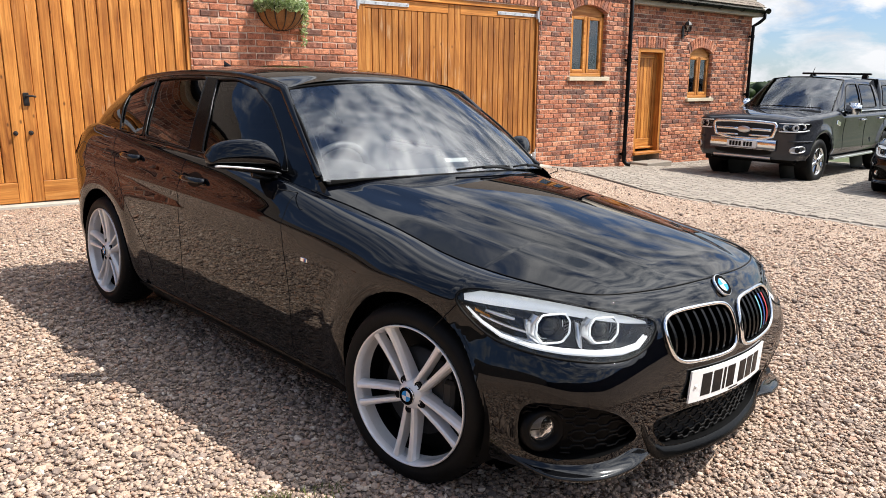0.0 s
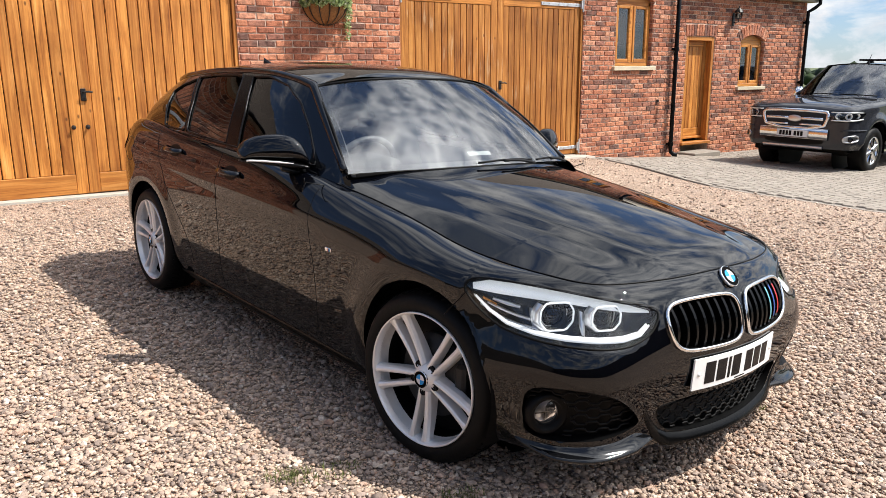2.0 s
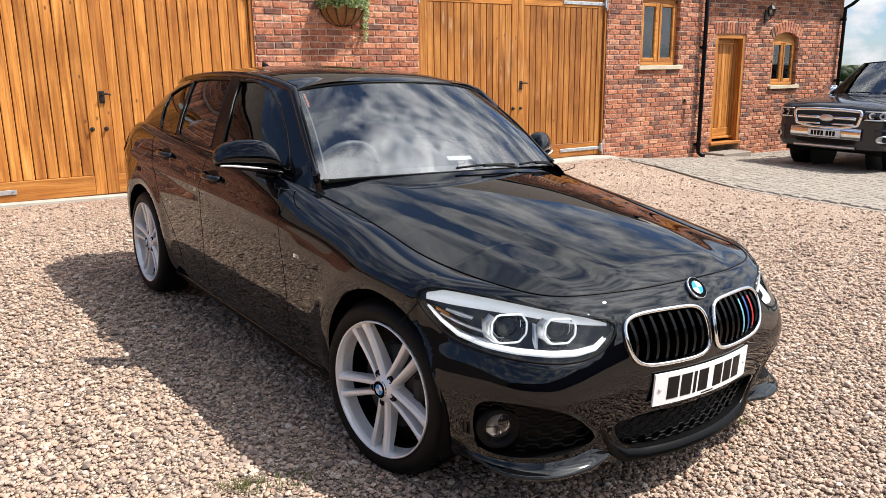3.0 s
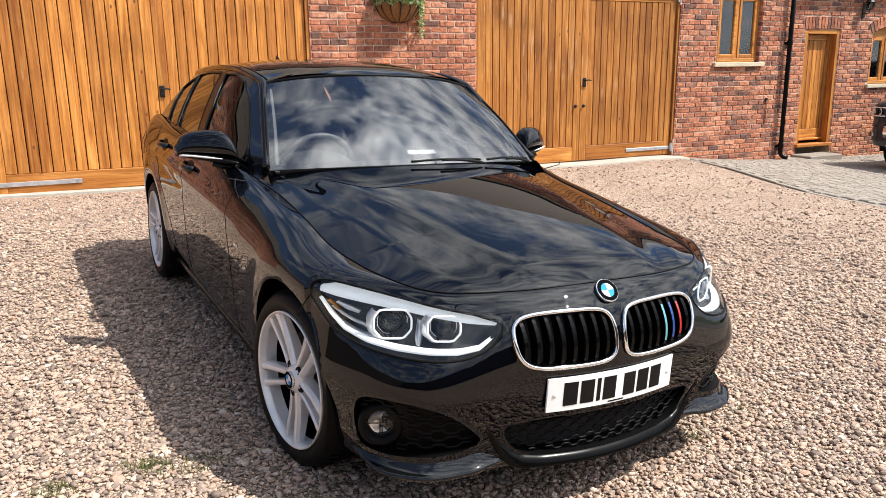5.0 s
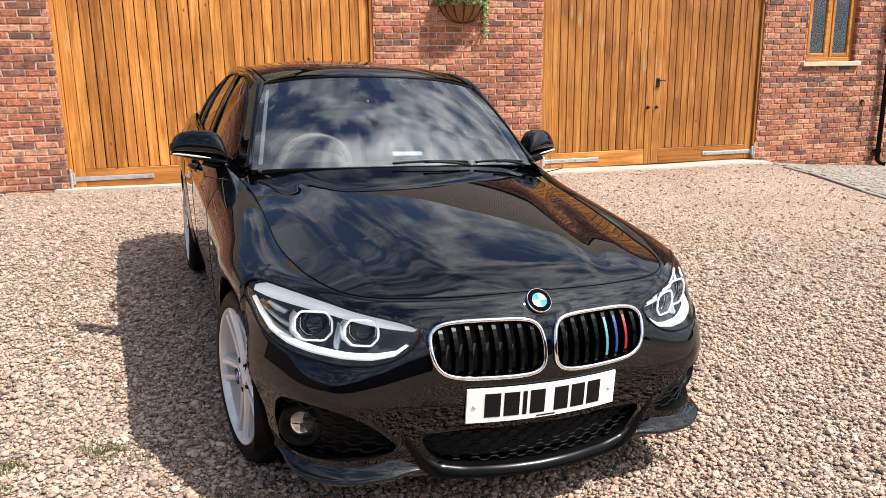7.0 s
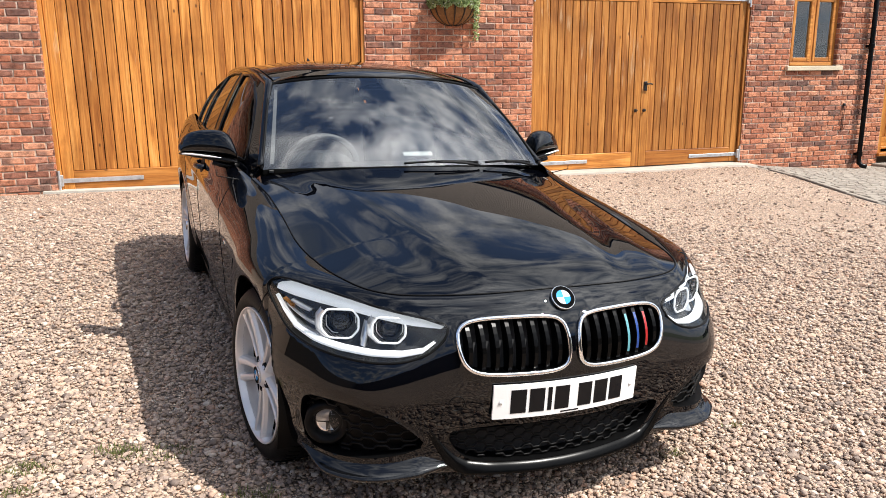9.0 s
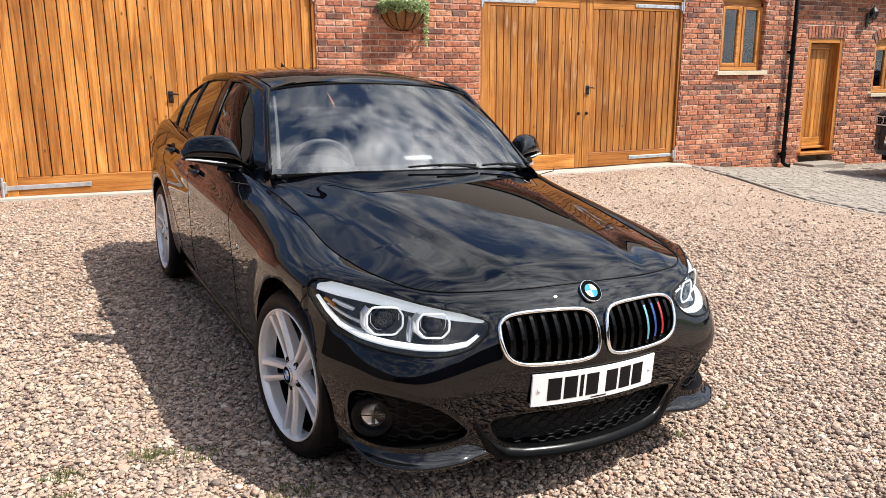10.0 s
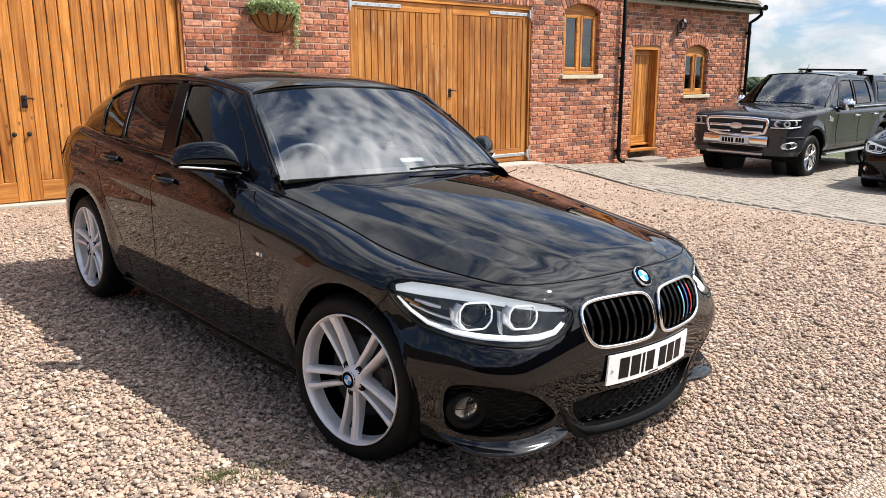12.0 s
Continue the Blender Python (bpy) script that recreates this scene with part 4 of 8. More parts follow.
def shell_point(p, nrm, row, rows):
    """A point of the lower body, from the sill (row 0) up to the bonnet's edge or the windows."""
    y = p.y
    front = step(0.25, 0.75, -nrm.y)
    back = step(0.3, 0.8, nrm.y)
    zm = 0.69 - 0.185 * front - 0.10 * back
    zb = 0.165 + 0.03 * back
    split = 0.62
    f = row / (rows - 1)
    top, inward = curve_at(TOP_Z, y), curve_at(TOP_IN, y)
    if f <= split:
        z = zb + (zm - zb) * f / split
        lf = curve_at(LOW_FRONT, zb + (0.56 - zb) * (z - zb) / (zm - zb))
        ls = curve_at(LOW_SIDE, zb + (0.68 - zb) * (z - zb) / (zm - zb))
        d = lf * front + ls * (1 - front)
    else:
        a = math.pi / 2 * (f - split) / (1 - split)
        door = step(0.75, 1.0, y) * (1 - back)
        ez = 1.0 - 0.1 * door
        z = zm + (top - zm) * math.sin(a) ** ez
        d = inward * (1 - math.cos(a) ** (0.85 + 0.15 * door + 0.65 * front))
        # the sharp shoulder line along the flank
        d -= 0.010 * math.exp(-(((z - 0.785 - 0.03 * (y - 1.0)) / 0.03) ** 2)) * step(0.35, 0.9, y) * (1 - back)
    # the bumper's corners stand out to cover the tyres
    d -= 0.054 * step(-0.72, -0.58, y) * (1 - 0.75 * step(-0.34, -0.02, y)) * step(0.2, -0.05, y) * step(0.66, 0.45, z) * step(0.165, 0.20, z)
    if y > -0.2:
        # wheel arches swell a little
        for yc in (0.0, REAR):
            r = math.hypot(y - yc, z - 0.33)
            d -= 0.010 * math.exp(-(((r - 0.40) / 0.06) ** 2)) * (1 - front)
        # a hollow low in the doors
        d += 0.0008 * math.exp(-(((z - 0.50) / 0.12) ** 2)) * step(0.5, 0.9, y) * step(2.3, 1.9, y)
    return Vector((p.x - nrm.x * d, p.y - nrm.y * d, z))


OUT = outline_points()
ROWS_N = 54


def half_shell(sign):
    return [[Vector((sign * q.x, q.y, q.z)) for q in (shell_point(p, n, r, ROWS_N) for p, n in OUT)] for r in range(ROWS_N)]


def shell_mesh():
    left, right = half_shell(1), half_shell(-1)
    return sheet([b[:0:-1] + a for a, b in zip(left, right)])


EDGE = [shell_point(p, n, ROWS_N - 1, ROWS_N) for p, n in OUT]
HOOD_EDGE = [e for e in EDGE if e.y < 0.765]


def spine(y):
    """The height of the bonnet along its middle."""
    return curve_at([(-0.63, 0.748), (-0.56, 0.776), (-0.45, 0.806), (-0.25, 0.846), (0.0, 0.886), (0.3, 0.930), (0.6, 0.966), (0.78, 0.985)], y)


def hood_point(e, a):
    """A point of the bonnet: from the middle (a = 0) to its edge point e (a = 1)."""
    back = step(-0.3, 0.77, e.y)
    y = e.y - 0.165 * back * (1 - a * a)
    zc = spine(y if e.y > -0.5 else e.y)
    lim = step(-0.632, -0.50, e.y)
    z = zc + (e.z - zc) * abs(a) ** (2.3 - 0.3 * back)
    # two pairs of creases run from the nose to the screen's corners: the inner pair bounds a raised middle, the outer pair is a ridge
    x = abs(a) * e.x
    inner, outer = 0.43 + 0.21 * y, 0.565 + 0.16 * y
    z += 0.010 * step(inner + 0.035, inner - 0.085, x) * lim * (1 - 0.3 * back)
    ridge = max(0.0, 1 - abs(x - outer) / 0.13)
    z += 0.0055 * ridge * ridge * lim * (1 - abs(a) ** 6)
    return Vector((a * e.x, y, z))


def bonnet_mesh():
    rows = []
    n = 44
    for e in HOOD_EDGE[1:]:
        rows.append([hood_point(e, -1 + 2 * k / n) for k in range(n + 1)])
    return sheet(rows)


# signed distance to an outline in two dimensions, and cutting along it
def sdf(poly, p):
    d, inside = 1e9, False
    n = len(poly)
    for i in range(n):
        ax, ay = poly[i]
        bx, by = poly[(i + 1) % n]
        ex, ey, wx, wy = bx - ax, by - ay, p[0] - ax, p[1] - ay
        t = max(0.0, min(1.0, (wx * ex + wy * ey) / (ex * ex + ey * ey + 1e-12)))
        d = min(d, (wx - ex * t) ** 2 + (wy - ey * t) ** 2)
        if (ay > p[1]) != (by > p[1]) and p[0] < ex * (p[1] - ay) / (ey + 1e-12) + ax:
            inside = not inside
    return (-1 if inside else 1) * math.sqrt(d)


def rounded(poly, times=3):
    """Chaikin's corner cutting."""
    for _ in range(times):
        out = []
        n = len(poly)
        for i in range(n):
            a, b = poly[i], poly[(i + 1) % n]
            out.append((0.75 * a[0] + 0.25 * b[0], 0.75 * a[1] + 0.25 * b[1]))
            out.append((0.25 * a[0] + 0.75 * b[0], 0.25 * a[1] + 0.75 * b[1]))
        poly = out
    return poly


def cut(bm, distance, flat, lift):
    """Cuts the part of a mesh where distance(flat(p)) < 0; flat maps a point to two dimensions or None,
    lift turns a step in them into a step in space. The rim is drawn onto the outline."""
    dist = {}
    for v in bm.verts:
        q = flat(v.co)
        dist[v] = distance(q) if q is not None else 1.0
    gone = [f for f in bm.faces if all(dist[v] < 0 for v in f.verts)]
    bmesh.ops.delete(bm, geom=gone, context="FACES")
    for v in [v for v in bm.verts if v.is_valid and dist.get(v, 1) < 0 and v.link_faces]:
        for _ in range(3):
            q = flat(v.co)
            if q is None:
                break
            d, h = distance(q), 1e-4
            gx = (distance((q[0] + h, q[1])) - d) / h
            gy = (distance((q[0], q[1] + h)) - d) / h
            v.co += lift(v.co, (-d * gx, -d * gy))


ROOT2 = math.sqrt(0.5)


def flat_front(p):
    return (p.x, p.z) if p.y < -0.35 and p.z < 0.80 else None


def lift_front(p, s):
    return Vector((s[0], 0, s[1]))


def flat_corner(p):
    """The nose's corners seen from 45 degrees: both sides alike."""
    return ((-abs(p.x) - p.y) * ROOT2, p.z) if p.y < 0.12 and abs(p.x) > 0.15 else None


def lift_corner(p, s):
    sx = -ROOT2 * s[0] * (1 if p.x > 0 else -1)
    return Vector((sx, -ROOT2 * s[0], s[1]))


def flat_side(p):
    return (p.y, p.z) if abs(p.x) > 0.5 else None


def lift_side(p, s):
    return Vector((0, s[0], s[1]))


def soft_poly(poly, r=0.16):
    """Rounds the corners a little, keeping the sides."""
    out = []
    n = len(poly)
    for i in range(n):
        a, b, c = poly[i - 1], poly[i], poly[(i + 1) % n]
        for f in (r, r * 0.35):
            out.append((b[0] + (a[0] - b[0]) * f, b[1] + (a[1] - b[1]) * f))
        for f in (r * 0.35, r):
            out.append((b[0] + (c[0] - b[0]) * f, b[1] + (c[1] - b[1]) * f))
    return out


KIDNEY = rounded([(0.016, 0.560), (0.020, 0.640), (0.040, 0.672), (0.085, 0.683), (0.20, 0.684), (0.300, 0.680), (0.350, 0.668), (0.373, 0.640), (0.366, 0.572), (0.338, 0.536), (0.285, 0.521), (0.18, 0.519), (0.08, 0.520), (0.035, 0.530)], 2)
INTAKE = rounded([(-0.398, 0.318), (-0.362, 0.342), (0.362, 0.342), (0.398, 0.318), (0.340, 0.238), (0.26, 0.217), (0.0, 0.209), (-0.26, 0.217), (-0.340, 0.238)], 2)
LAMP = rounded([(-0.466, 0.710), (-0.41, 0.741), (-0.20, 0.727), (0.0, 0.700), (0.162, 0.672), (0.182, 0.645), (0.155, 0.594), (0.10, 0.568), (0.03, 0.560), (-0.10, 0.564), (-0.25, 0.580), (-0.345, 0.600), (-0.425, 0.655)], 2)
SIDE_INTAKE = rounded([(-0.246, 0.343), (-0.244, 0.405), (-0.212, 0.432), (-0.128, 0.438), (-0.002, 0.427), (0.072, 0.392), (0.142, 0.308), (0.128, 0.280), (0.045, 0.260), (-0.111, 0.250), (-0.195, 0.251), (-0.237, 0.274)], 2)

body_bm = shell_mesh()
WHOLE = BVHTree.FromBMesh(body_bm)
hood_bm = bonnet_mesh()
HOOD_TREE = BVHTree.FromBMesh(hood_bm)


def on_front(x, z):
    hit = WHOLE.ray_cast(Vector((x, -3, z)), Vector((0, 1, 0)))
    return hit[0] if hit[0] is not None else Vector((x, -0.7, z))


def on_corner(u, z, sign):
    """The body's skin at a corner of the nose; sign -1 is its right side."""
    w = Vector((ROOT2 * sign, -ROOT2, 0))
    along = Vector((-ROOT2 * sign, -ROOT2, 0))
    start = along * u + w * 3 + Vector((0, 0, z))
    hit = WHOLE.ray_cast(start, -w)
    return hit[0] if hit[0] is not None else start - w * 2.4


def on_side(y, z, sign):
    hit = WHOLE.ray_cast(Vector((sign * 3, y, z)), Vector((-sign, 0, 0)))
    return hit[0] if hit[0] is not None else Vector((sign * HALF, y, z))


def on_hood(x, y):
    hit = HOOD_TREE.ray_cast(Vector((x, y, 3)), Vector((0, 0, -1)))
    return hit[0] if hit[0] is not None else Vector((x, y, 0.85))


for poly, fl, li in ((KIDNEY, flat_front, lift_front), ([(-a, b) for a, b in KIDNEY[::-1]], flat_front, lift_front), (INTAKE, flat_front, lift_front),
                     (LAMP, flat_corner, lift_corner), (SIDE_INTAKE, flat_corner, lift_corner)):
    xs, zs = [q[0] for q in poly], [q[1] for q in poly]
    lim = (min(xs) - 0.03, max(xs) + 0.03, min(zs) - 0.03, max(zs) + 0.03)
    cut(body_bm, lambda q: sdf(poly, q) if lim[0] < q[0] < lim[1] and lim[2] < q[1] < lim[3] else 1.0, fl, li)
for yc in (0.0, REAR):
    cut(body_bm, lambda q: math.hypot(q[0] - yc, q[1] - 0.325) - ARCH_R, flat_side, lift_side)
tidy(body_bm)
tidy(hood_bm)

car = thing("hatchback_car", CAR, "glossy black five-door hatchback parked on the gravel", "car")


def cpart(name, bm, mat, parent=None, label="", smooth=True):
    ob = part(name, bm, mat, parent or car, label, smooth)
    return ob


body = cpart("body", body_bm, "paint", None, "glossy black paintwork")
bonnet = cpart("bonnet", hood_bm, "paint")


# ---- greenhouse ----
RAIL = [(1.235, 0.572, 1.298), (1.35, 0.580, 1.322), (1.6, 0.585, 1.348), (1.98, 0.575, 1.352), (2.4, 0.56, 1.338), (2.8, 0.545, 1.305), (3.1, 0.535, 1.262), (3.3, 0.53, 1.225)]


def rail(y):
    return curve_at([(a, b) for a, b, c in RAIL], y), curve_at([(a, c) for a, b, c in RAIL], y)


FLANK_EDGE = [e for e in EDGE if 0.6 < e.y]


def belt(y):
    """Where the cabin's side meets the lower body."""
    ys = [e.y for e in FLANK_EDGE]
    return float(np.interp(y, ys, [e.x for e in FLANK_EDGE])) - 0.012, float(np.interp(y, ys, [e.z for e in FLANK_EDGE])) - 0.003


def green_top(y):
    if y < 1.235:
        if y < 0.75:
            x0, z0 = belt(y)
            f = step(0.64, 0.75, y)
            return x0 - 0.004 + (0.705 - x0 + 0.004) * f, z0 + 0.002 + (0.949 - z0) * f
        f = (y - 0.75) / (1.235 - 0.75)
        return 0.705 + (0.572 - 0.705) * f, 0.949 + (1.298 - 0.949) * f
    return rail(y)


def green_point(y, f, sign, out=0.0):
    """A point of the side of the cabin, from the belt (f = 0) to the roof rail (f = 1)."""
    (x0, z0), (x1, z1) = belt(y), green_top(y)
    tail = step(2.75, 3.5, y)
    tail *= f
    x = x0 + (x1 - x0) * f + 0.020 * math.sin(math.pi * f) * step(0.9, 1.4, y) + out
    x *= 1 - 0.16 * tail * (0.3 + f)
    return Vector((sign * x, y, z0 + (z1 - z0) * f))


def green_at(y, z, sign, out=0.0):
    z0, z1 = belt(y)[1], green_top(y)[1]
    return green_point(y, (z - z0) / max(0.02, z1 - z0), sign, out)


FRONT_WINDOW = [(0.925, 0.962), (1.600, 0.982), (1.663, 1.153), (1.785, 1.325), (1.60, 1.330), (1.405, 1.296), (1.238, 1.219), (1.09, 1.113), (0.985, 1.020)]
REAR_WINDOW = [(1.735, 0.986), (2.268, 1.008), (2.371, 1.171), (2.520, 1.302), (2.247, 1.324), (1.915, 1.331), (1.798, 1.158)]
QUARTER_WINDOW = [(2.300, 1.009), (2.625, 1.014), (2.757, 1.139), (2.805, 1.210), (2.725, 1.252), (2.548, 1.296), (2.396, 1.165)]


def green_mesh(sign):
    ys = list(np.arange(0.635, 3.37, 0.014))
    return sheet([[green_point(y - 0.16 * (k / 34) * step(2.9, 3.36, y), k / 34, sign) for y in ys] for k in range(35)])


def patch(poly, place, fine=0.03):
    """A skin filling an outline of two-dimensional points, each lifted into space by place."""
    b = bmesh.new()
    vs = [b.verts.new((p[0], p[1], 0)) for p in poly]
    b.faces.new(vs)
    xs, zs = [p[0] for p in poly], [p[1] for p in poly]
    for axis, lo, hi in ((0, min(xs), max(xs)), (1, min(zs), max(zs))):
        at = lo + fine
        while at < hi - fine * 0.3:
            no = Vector((1, 0, 0)) if axis == 0 else Vector((0, 1, 0))
            bmesh.ops.bisect_plane(b, geom=b.verts[:] + b.edges[:] + b.faces[:], plane_co=no * at, plane_no=no)
            at += fine
    for v in b.verts:
        v.co = place(v.co.x, v.co.y)
    return b


def outward(bm, middle):
    """Turns the faces of an open skin away from a point inside."""
    bmesh.ops.recalc_face_normals(bm, faces=bm.faces)
    bm.normal_update()
    lean = sum(f.normal.dot(f.calc_center_median() - Vector(middle)) for f in bm.faces)
    if lean < 0:
        bmesh.ops.reverse_faces(bm, faces=bm.faces)
    return bm


MIDDLE = (0, 1.3, 0.6)


def densify(poly, pitch=0.02):
    out = []
    n = len(poly)
    for i in range(n):
        a, b = poly[i], poly[(i + 1) % n]
        k = max(1, int(math.dist(a, b) / pitch))
        for j in range(k):
            out.append((a[0] + (b[0] - a[0]) * j / k, a[1] + (b[1] - a[1]) * j / k))
    return out


for sign in (-1, 1):
    g = green_mesh(sign)
    for poly in (FRONT_WINDOW, REAR_WINDOW, QUARTER_WINDOW):
        soft = soft_poly(poly)
        cut(g, lambda q: sdf(soft, q), flat_side, lift_side)
    pillar = cpart("cabin_side", tidy(g), "paint")
    for name, poly, glass in (("side_window", FRONT_WINDOW, "privacy"), ("side_window", REAR_WINDOW, "privacy"), ("quarter_window", QUARTER_WINDOW, "privacy")):
        soft = densify(soft_poly(poly))
        w = cpart(name, outward(patch(soft, lambda a, b: green_at(a, b, sign, -0.006), 0.06), MIDDLE), glass, None, "dark tinted side glass")
        cpart("rubber_seal", rod([green_at(a, b, sign, 0.001) for a, b in soft], 0.0055, 6, True), "black_plastic", w)
    # black pillar cover between the doors
    cpart("pillar_cover", tidy(patch(densify([(1.606, 0.980), (1.729, 0.984), (1.791, 1.158), (1.908, 1.333), (1.793, 1.330), (1.670, 1.153)]), lambda a, b: green_at(a, b, sign, 0.004), 0.05)), "slat_black")
    cpart("pillar_cover", tidy(patch(densify([(2.274, 1.006), (2.294, 1.007), (2.390, 1.165), (2.543, 1.300), (2.526, 1.304), (2.377, 1.171)]), lambda a, b: green_at(a, b, sign, 0.004), 0.05)), "slat_black")
    # bright edge of the window line
    cpart("belt_moulding", rod([green_at(y, 0.968 + 0.019 * (y - 0.95), sign, 0.004) for y in np.linspace(0.96, 2.66, 40)], 0.0055, 6), "black_plastic")
    # the roof's drip rail
    cpart("roof_strip", rod([(sign * (rail(y)[0] * (1 - 0.208 * step(2.75, 3.5, y)) - 0.03), y, rail(y)[1] + 0.014) for y in np.arange(1.25, 2.98, 0.06)], 0.003, 6), "trim")
    # the rounded pillar beside the screen, which runs on as the rail over the doors
    pts = [(green_top(y)[0] * (1 - 0.208 * step(2.75, 3.5, y)) - 0.005, y, green_top(y)[1] + 0.001) for y in np.arange(0.76, 3.06, 0.03)]
    cpart("cant_rail", rod([(sign * x, y, z) for x, y, z in pts], 0.021, 14, False, None, 1.0, [0.75 + 0.25 * step(0.8, 1.1, p[1]) - 0.15 * step(1.2, 1.5, p[1]) for p in pts]), "paint", pillar)


def roof_crown(y):
    return curve_at([(1.085, 1.350), (1.14, 1.370), (1.25, 1.391), (1.6, 1.414), (2.0, 1.417), (2.5, 1.396), (3.0, 1.348), (3.35, 1.300)], y)


def roof_mesh():
    rows = []
    for i in range(61):
        f = i / 60
        row = []
        for k in range(41):
            a = -1 + 2 * k / 40
            y0 = 1.235 - 0.155 * (1 - a * a)
            y = y0 + (3.205 - y0) * f
            xe, ze = rail(max(1.235, y))
            xe *= 1 - 0.16 * step(2.75, 3.5, y) * 1.3
            zc = roof_crown(y)
            row.append(Vector((a * xe, y, zc + (ze - zc) * abs(a) ** 2.6)))
        rows.append(row)
    return sheet(rows)


cpart("roof", tidy(roof_mesh()), "paint")


def screen_point(a, f):
    """The windscreen from its foot (f = 0) to the roof (f = 1)."""
    bow = 1 - a * a
    lo = Vector((a * 0.694, 0.745 - 0.16 * bow, 0.947 + 0.028 * bow))
    hi = Vector((a * 0.568, 1.232 - 0.155 * bow, 1.296 + 0.054 * (1 - abs(a) ** 2.6)))
    p = lo.lerp(hi, f)
    p.z += 0.020 * math.sin(math.pi * f)
    p.y -= 0.012 * math.sin(math.pi * f)
    return p


screen = cpart("windscreen", outward(sheet([[screen_point(-1 + k / 15, f / 16) for k in range(31)] for f in range(17)]), MIDDLE), "screen", None, "raked windscreen reflecting the cloudy sky")
screen.visible_shadow = False
edge_pts = [screen_point(-1, f / 12) for f in range(13)] + [screen_point(-1 + k / 10, 1) for k in range(1, 20)] + [screen_point(1, 1 - f / 12) for f in range(13)]
cpart("screen_seal", rod(edge_pts, 0.007, 6), "trim", screen)
band = sheet([[screen_point(-1 + k / 15, f) + Vector((0, 0.004, -0.004)) for k in range(31)] for f in (0.0, 0.055)])
cpart("screen_band", tidy(band), "trim", screen)
for sign in (-1, 1):
    cpart("screen_band", tidy(sheet([[screen_point(sign * a, f / 16) + Vector((0, 0.005, -0.003)) for f in range(17)] for a in (0.955, 1.0)])), "trim", screen)
sensor = [screen_point(a, 0.80 + 0.2 * f) + Vector((0, 0.008, -0.006)) for a, f in ((-0.09, 0.1), (0.09, 0.1), (0.13, 1.0), (-0.13, 1.0))]
cpart("sensor_panel", tidy(sheet([sensor[:2], sensor[:1:-1]])), "trim", screen)

# a dark scuttle between bonnet and screen, and the wipers
scuttle = sheet([[(a * 0.72, 0.80 - 0.22 * (1 - a * a) + dy, 0.925 + 0.035 * (1 - a * a) + dz) for a in np.linspace(-1, 1, 25)] for dy, dz in ((-0.07, -0.03), (0.0, -0.012), (0.05, 0.02))])
cpart("scuttle", tidy(scuttle), "trim")
for a0, a1, f0, f1 in ((-0.14, 0.40, 0.004, 0.010), (0.46, 0.88, 0.006, 0.012)):
    pts = [screen_point(a0 + (a1 - a0) * k / 14, f0 + (f1 - f0) * k / 14 + 0.012 * math.sin(math.pi * k / 14)) + Vector((0, -0.018, 0.012)) for k in range(15)]
    w = cpart("wiper", rod(pts, 0.0055, 6), "trim", None, "black wiper blade lying on the screen")
    pts = [screen_point(a1 + (a0 - a1) * q, 0.0) + Vector((0, -0.035, 0.004 + 0.018 * math.sin(math.pi * q))) for q in np.linspace(0.0, 0.62, 9)]
    cpart("wiper_arm", rod(pts, 0.009, 6, squash=0.6), "trim", w)

# tail: rear screen, spoiler, lamps
cpart("tailgate", tidy(sheet([[(a * (0.462 + 0.17 * f), 3.20 + 0.16 * f + 0.05 * (1 - a * a), 1.238 - 0.235 * f + 0.078 * (1 - abs(a) ** 2.6) * (1 - f)) for a in np.linspace(-1, 1, 21)] for f in np.linspace(0, 1, 8)])), "paint")
cpart("tailgate_lower", tidy(sheet([[(a * 0.632, 3.36 + 0.05 * (1 - a * a) + 0.09 * f, 1.003 - 0.03 * f) for a in np.linspace(-1, 1, 13)] for f in np.linspace(0, 1, 3)])), "paint")
for sign in (-1, 1):
    cpart("tail_lamp", tidy(patch(densify(rounded([(3.08, 0.86), (3.16, 0.965), (3.42, 0.98), (3.46, 0.90), (3.40, 0.82), (3.18, 0.81)], 2)), lambda a, b: on_side(a, b, sign) + Vector((sign * 0.004, 0, 0)), 0.05)), "tail", None, "red tail lamp")
fin = sheet([[(s * 0.022 * (1 - f), 2.70 + 0.13 * k / 6 + 0.03 * f, 1.372 + 0.066 * f * (0.4 + 0.6 * k / 6)) for k in range(7)] for s, f in ((-1, 0), (-0.8, 0.6), (0, 1), (0.8, 0.6), (1, 0))])
cpart("roof_aerial", tidy(fin), "black_plastic")

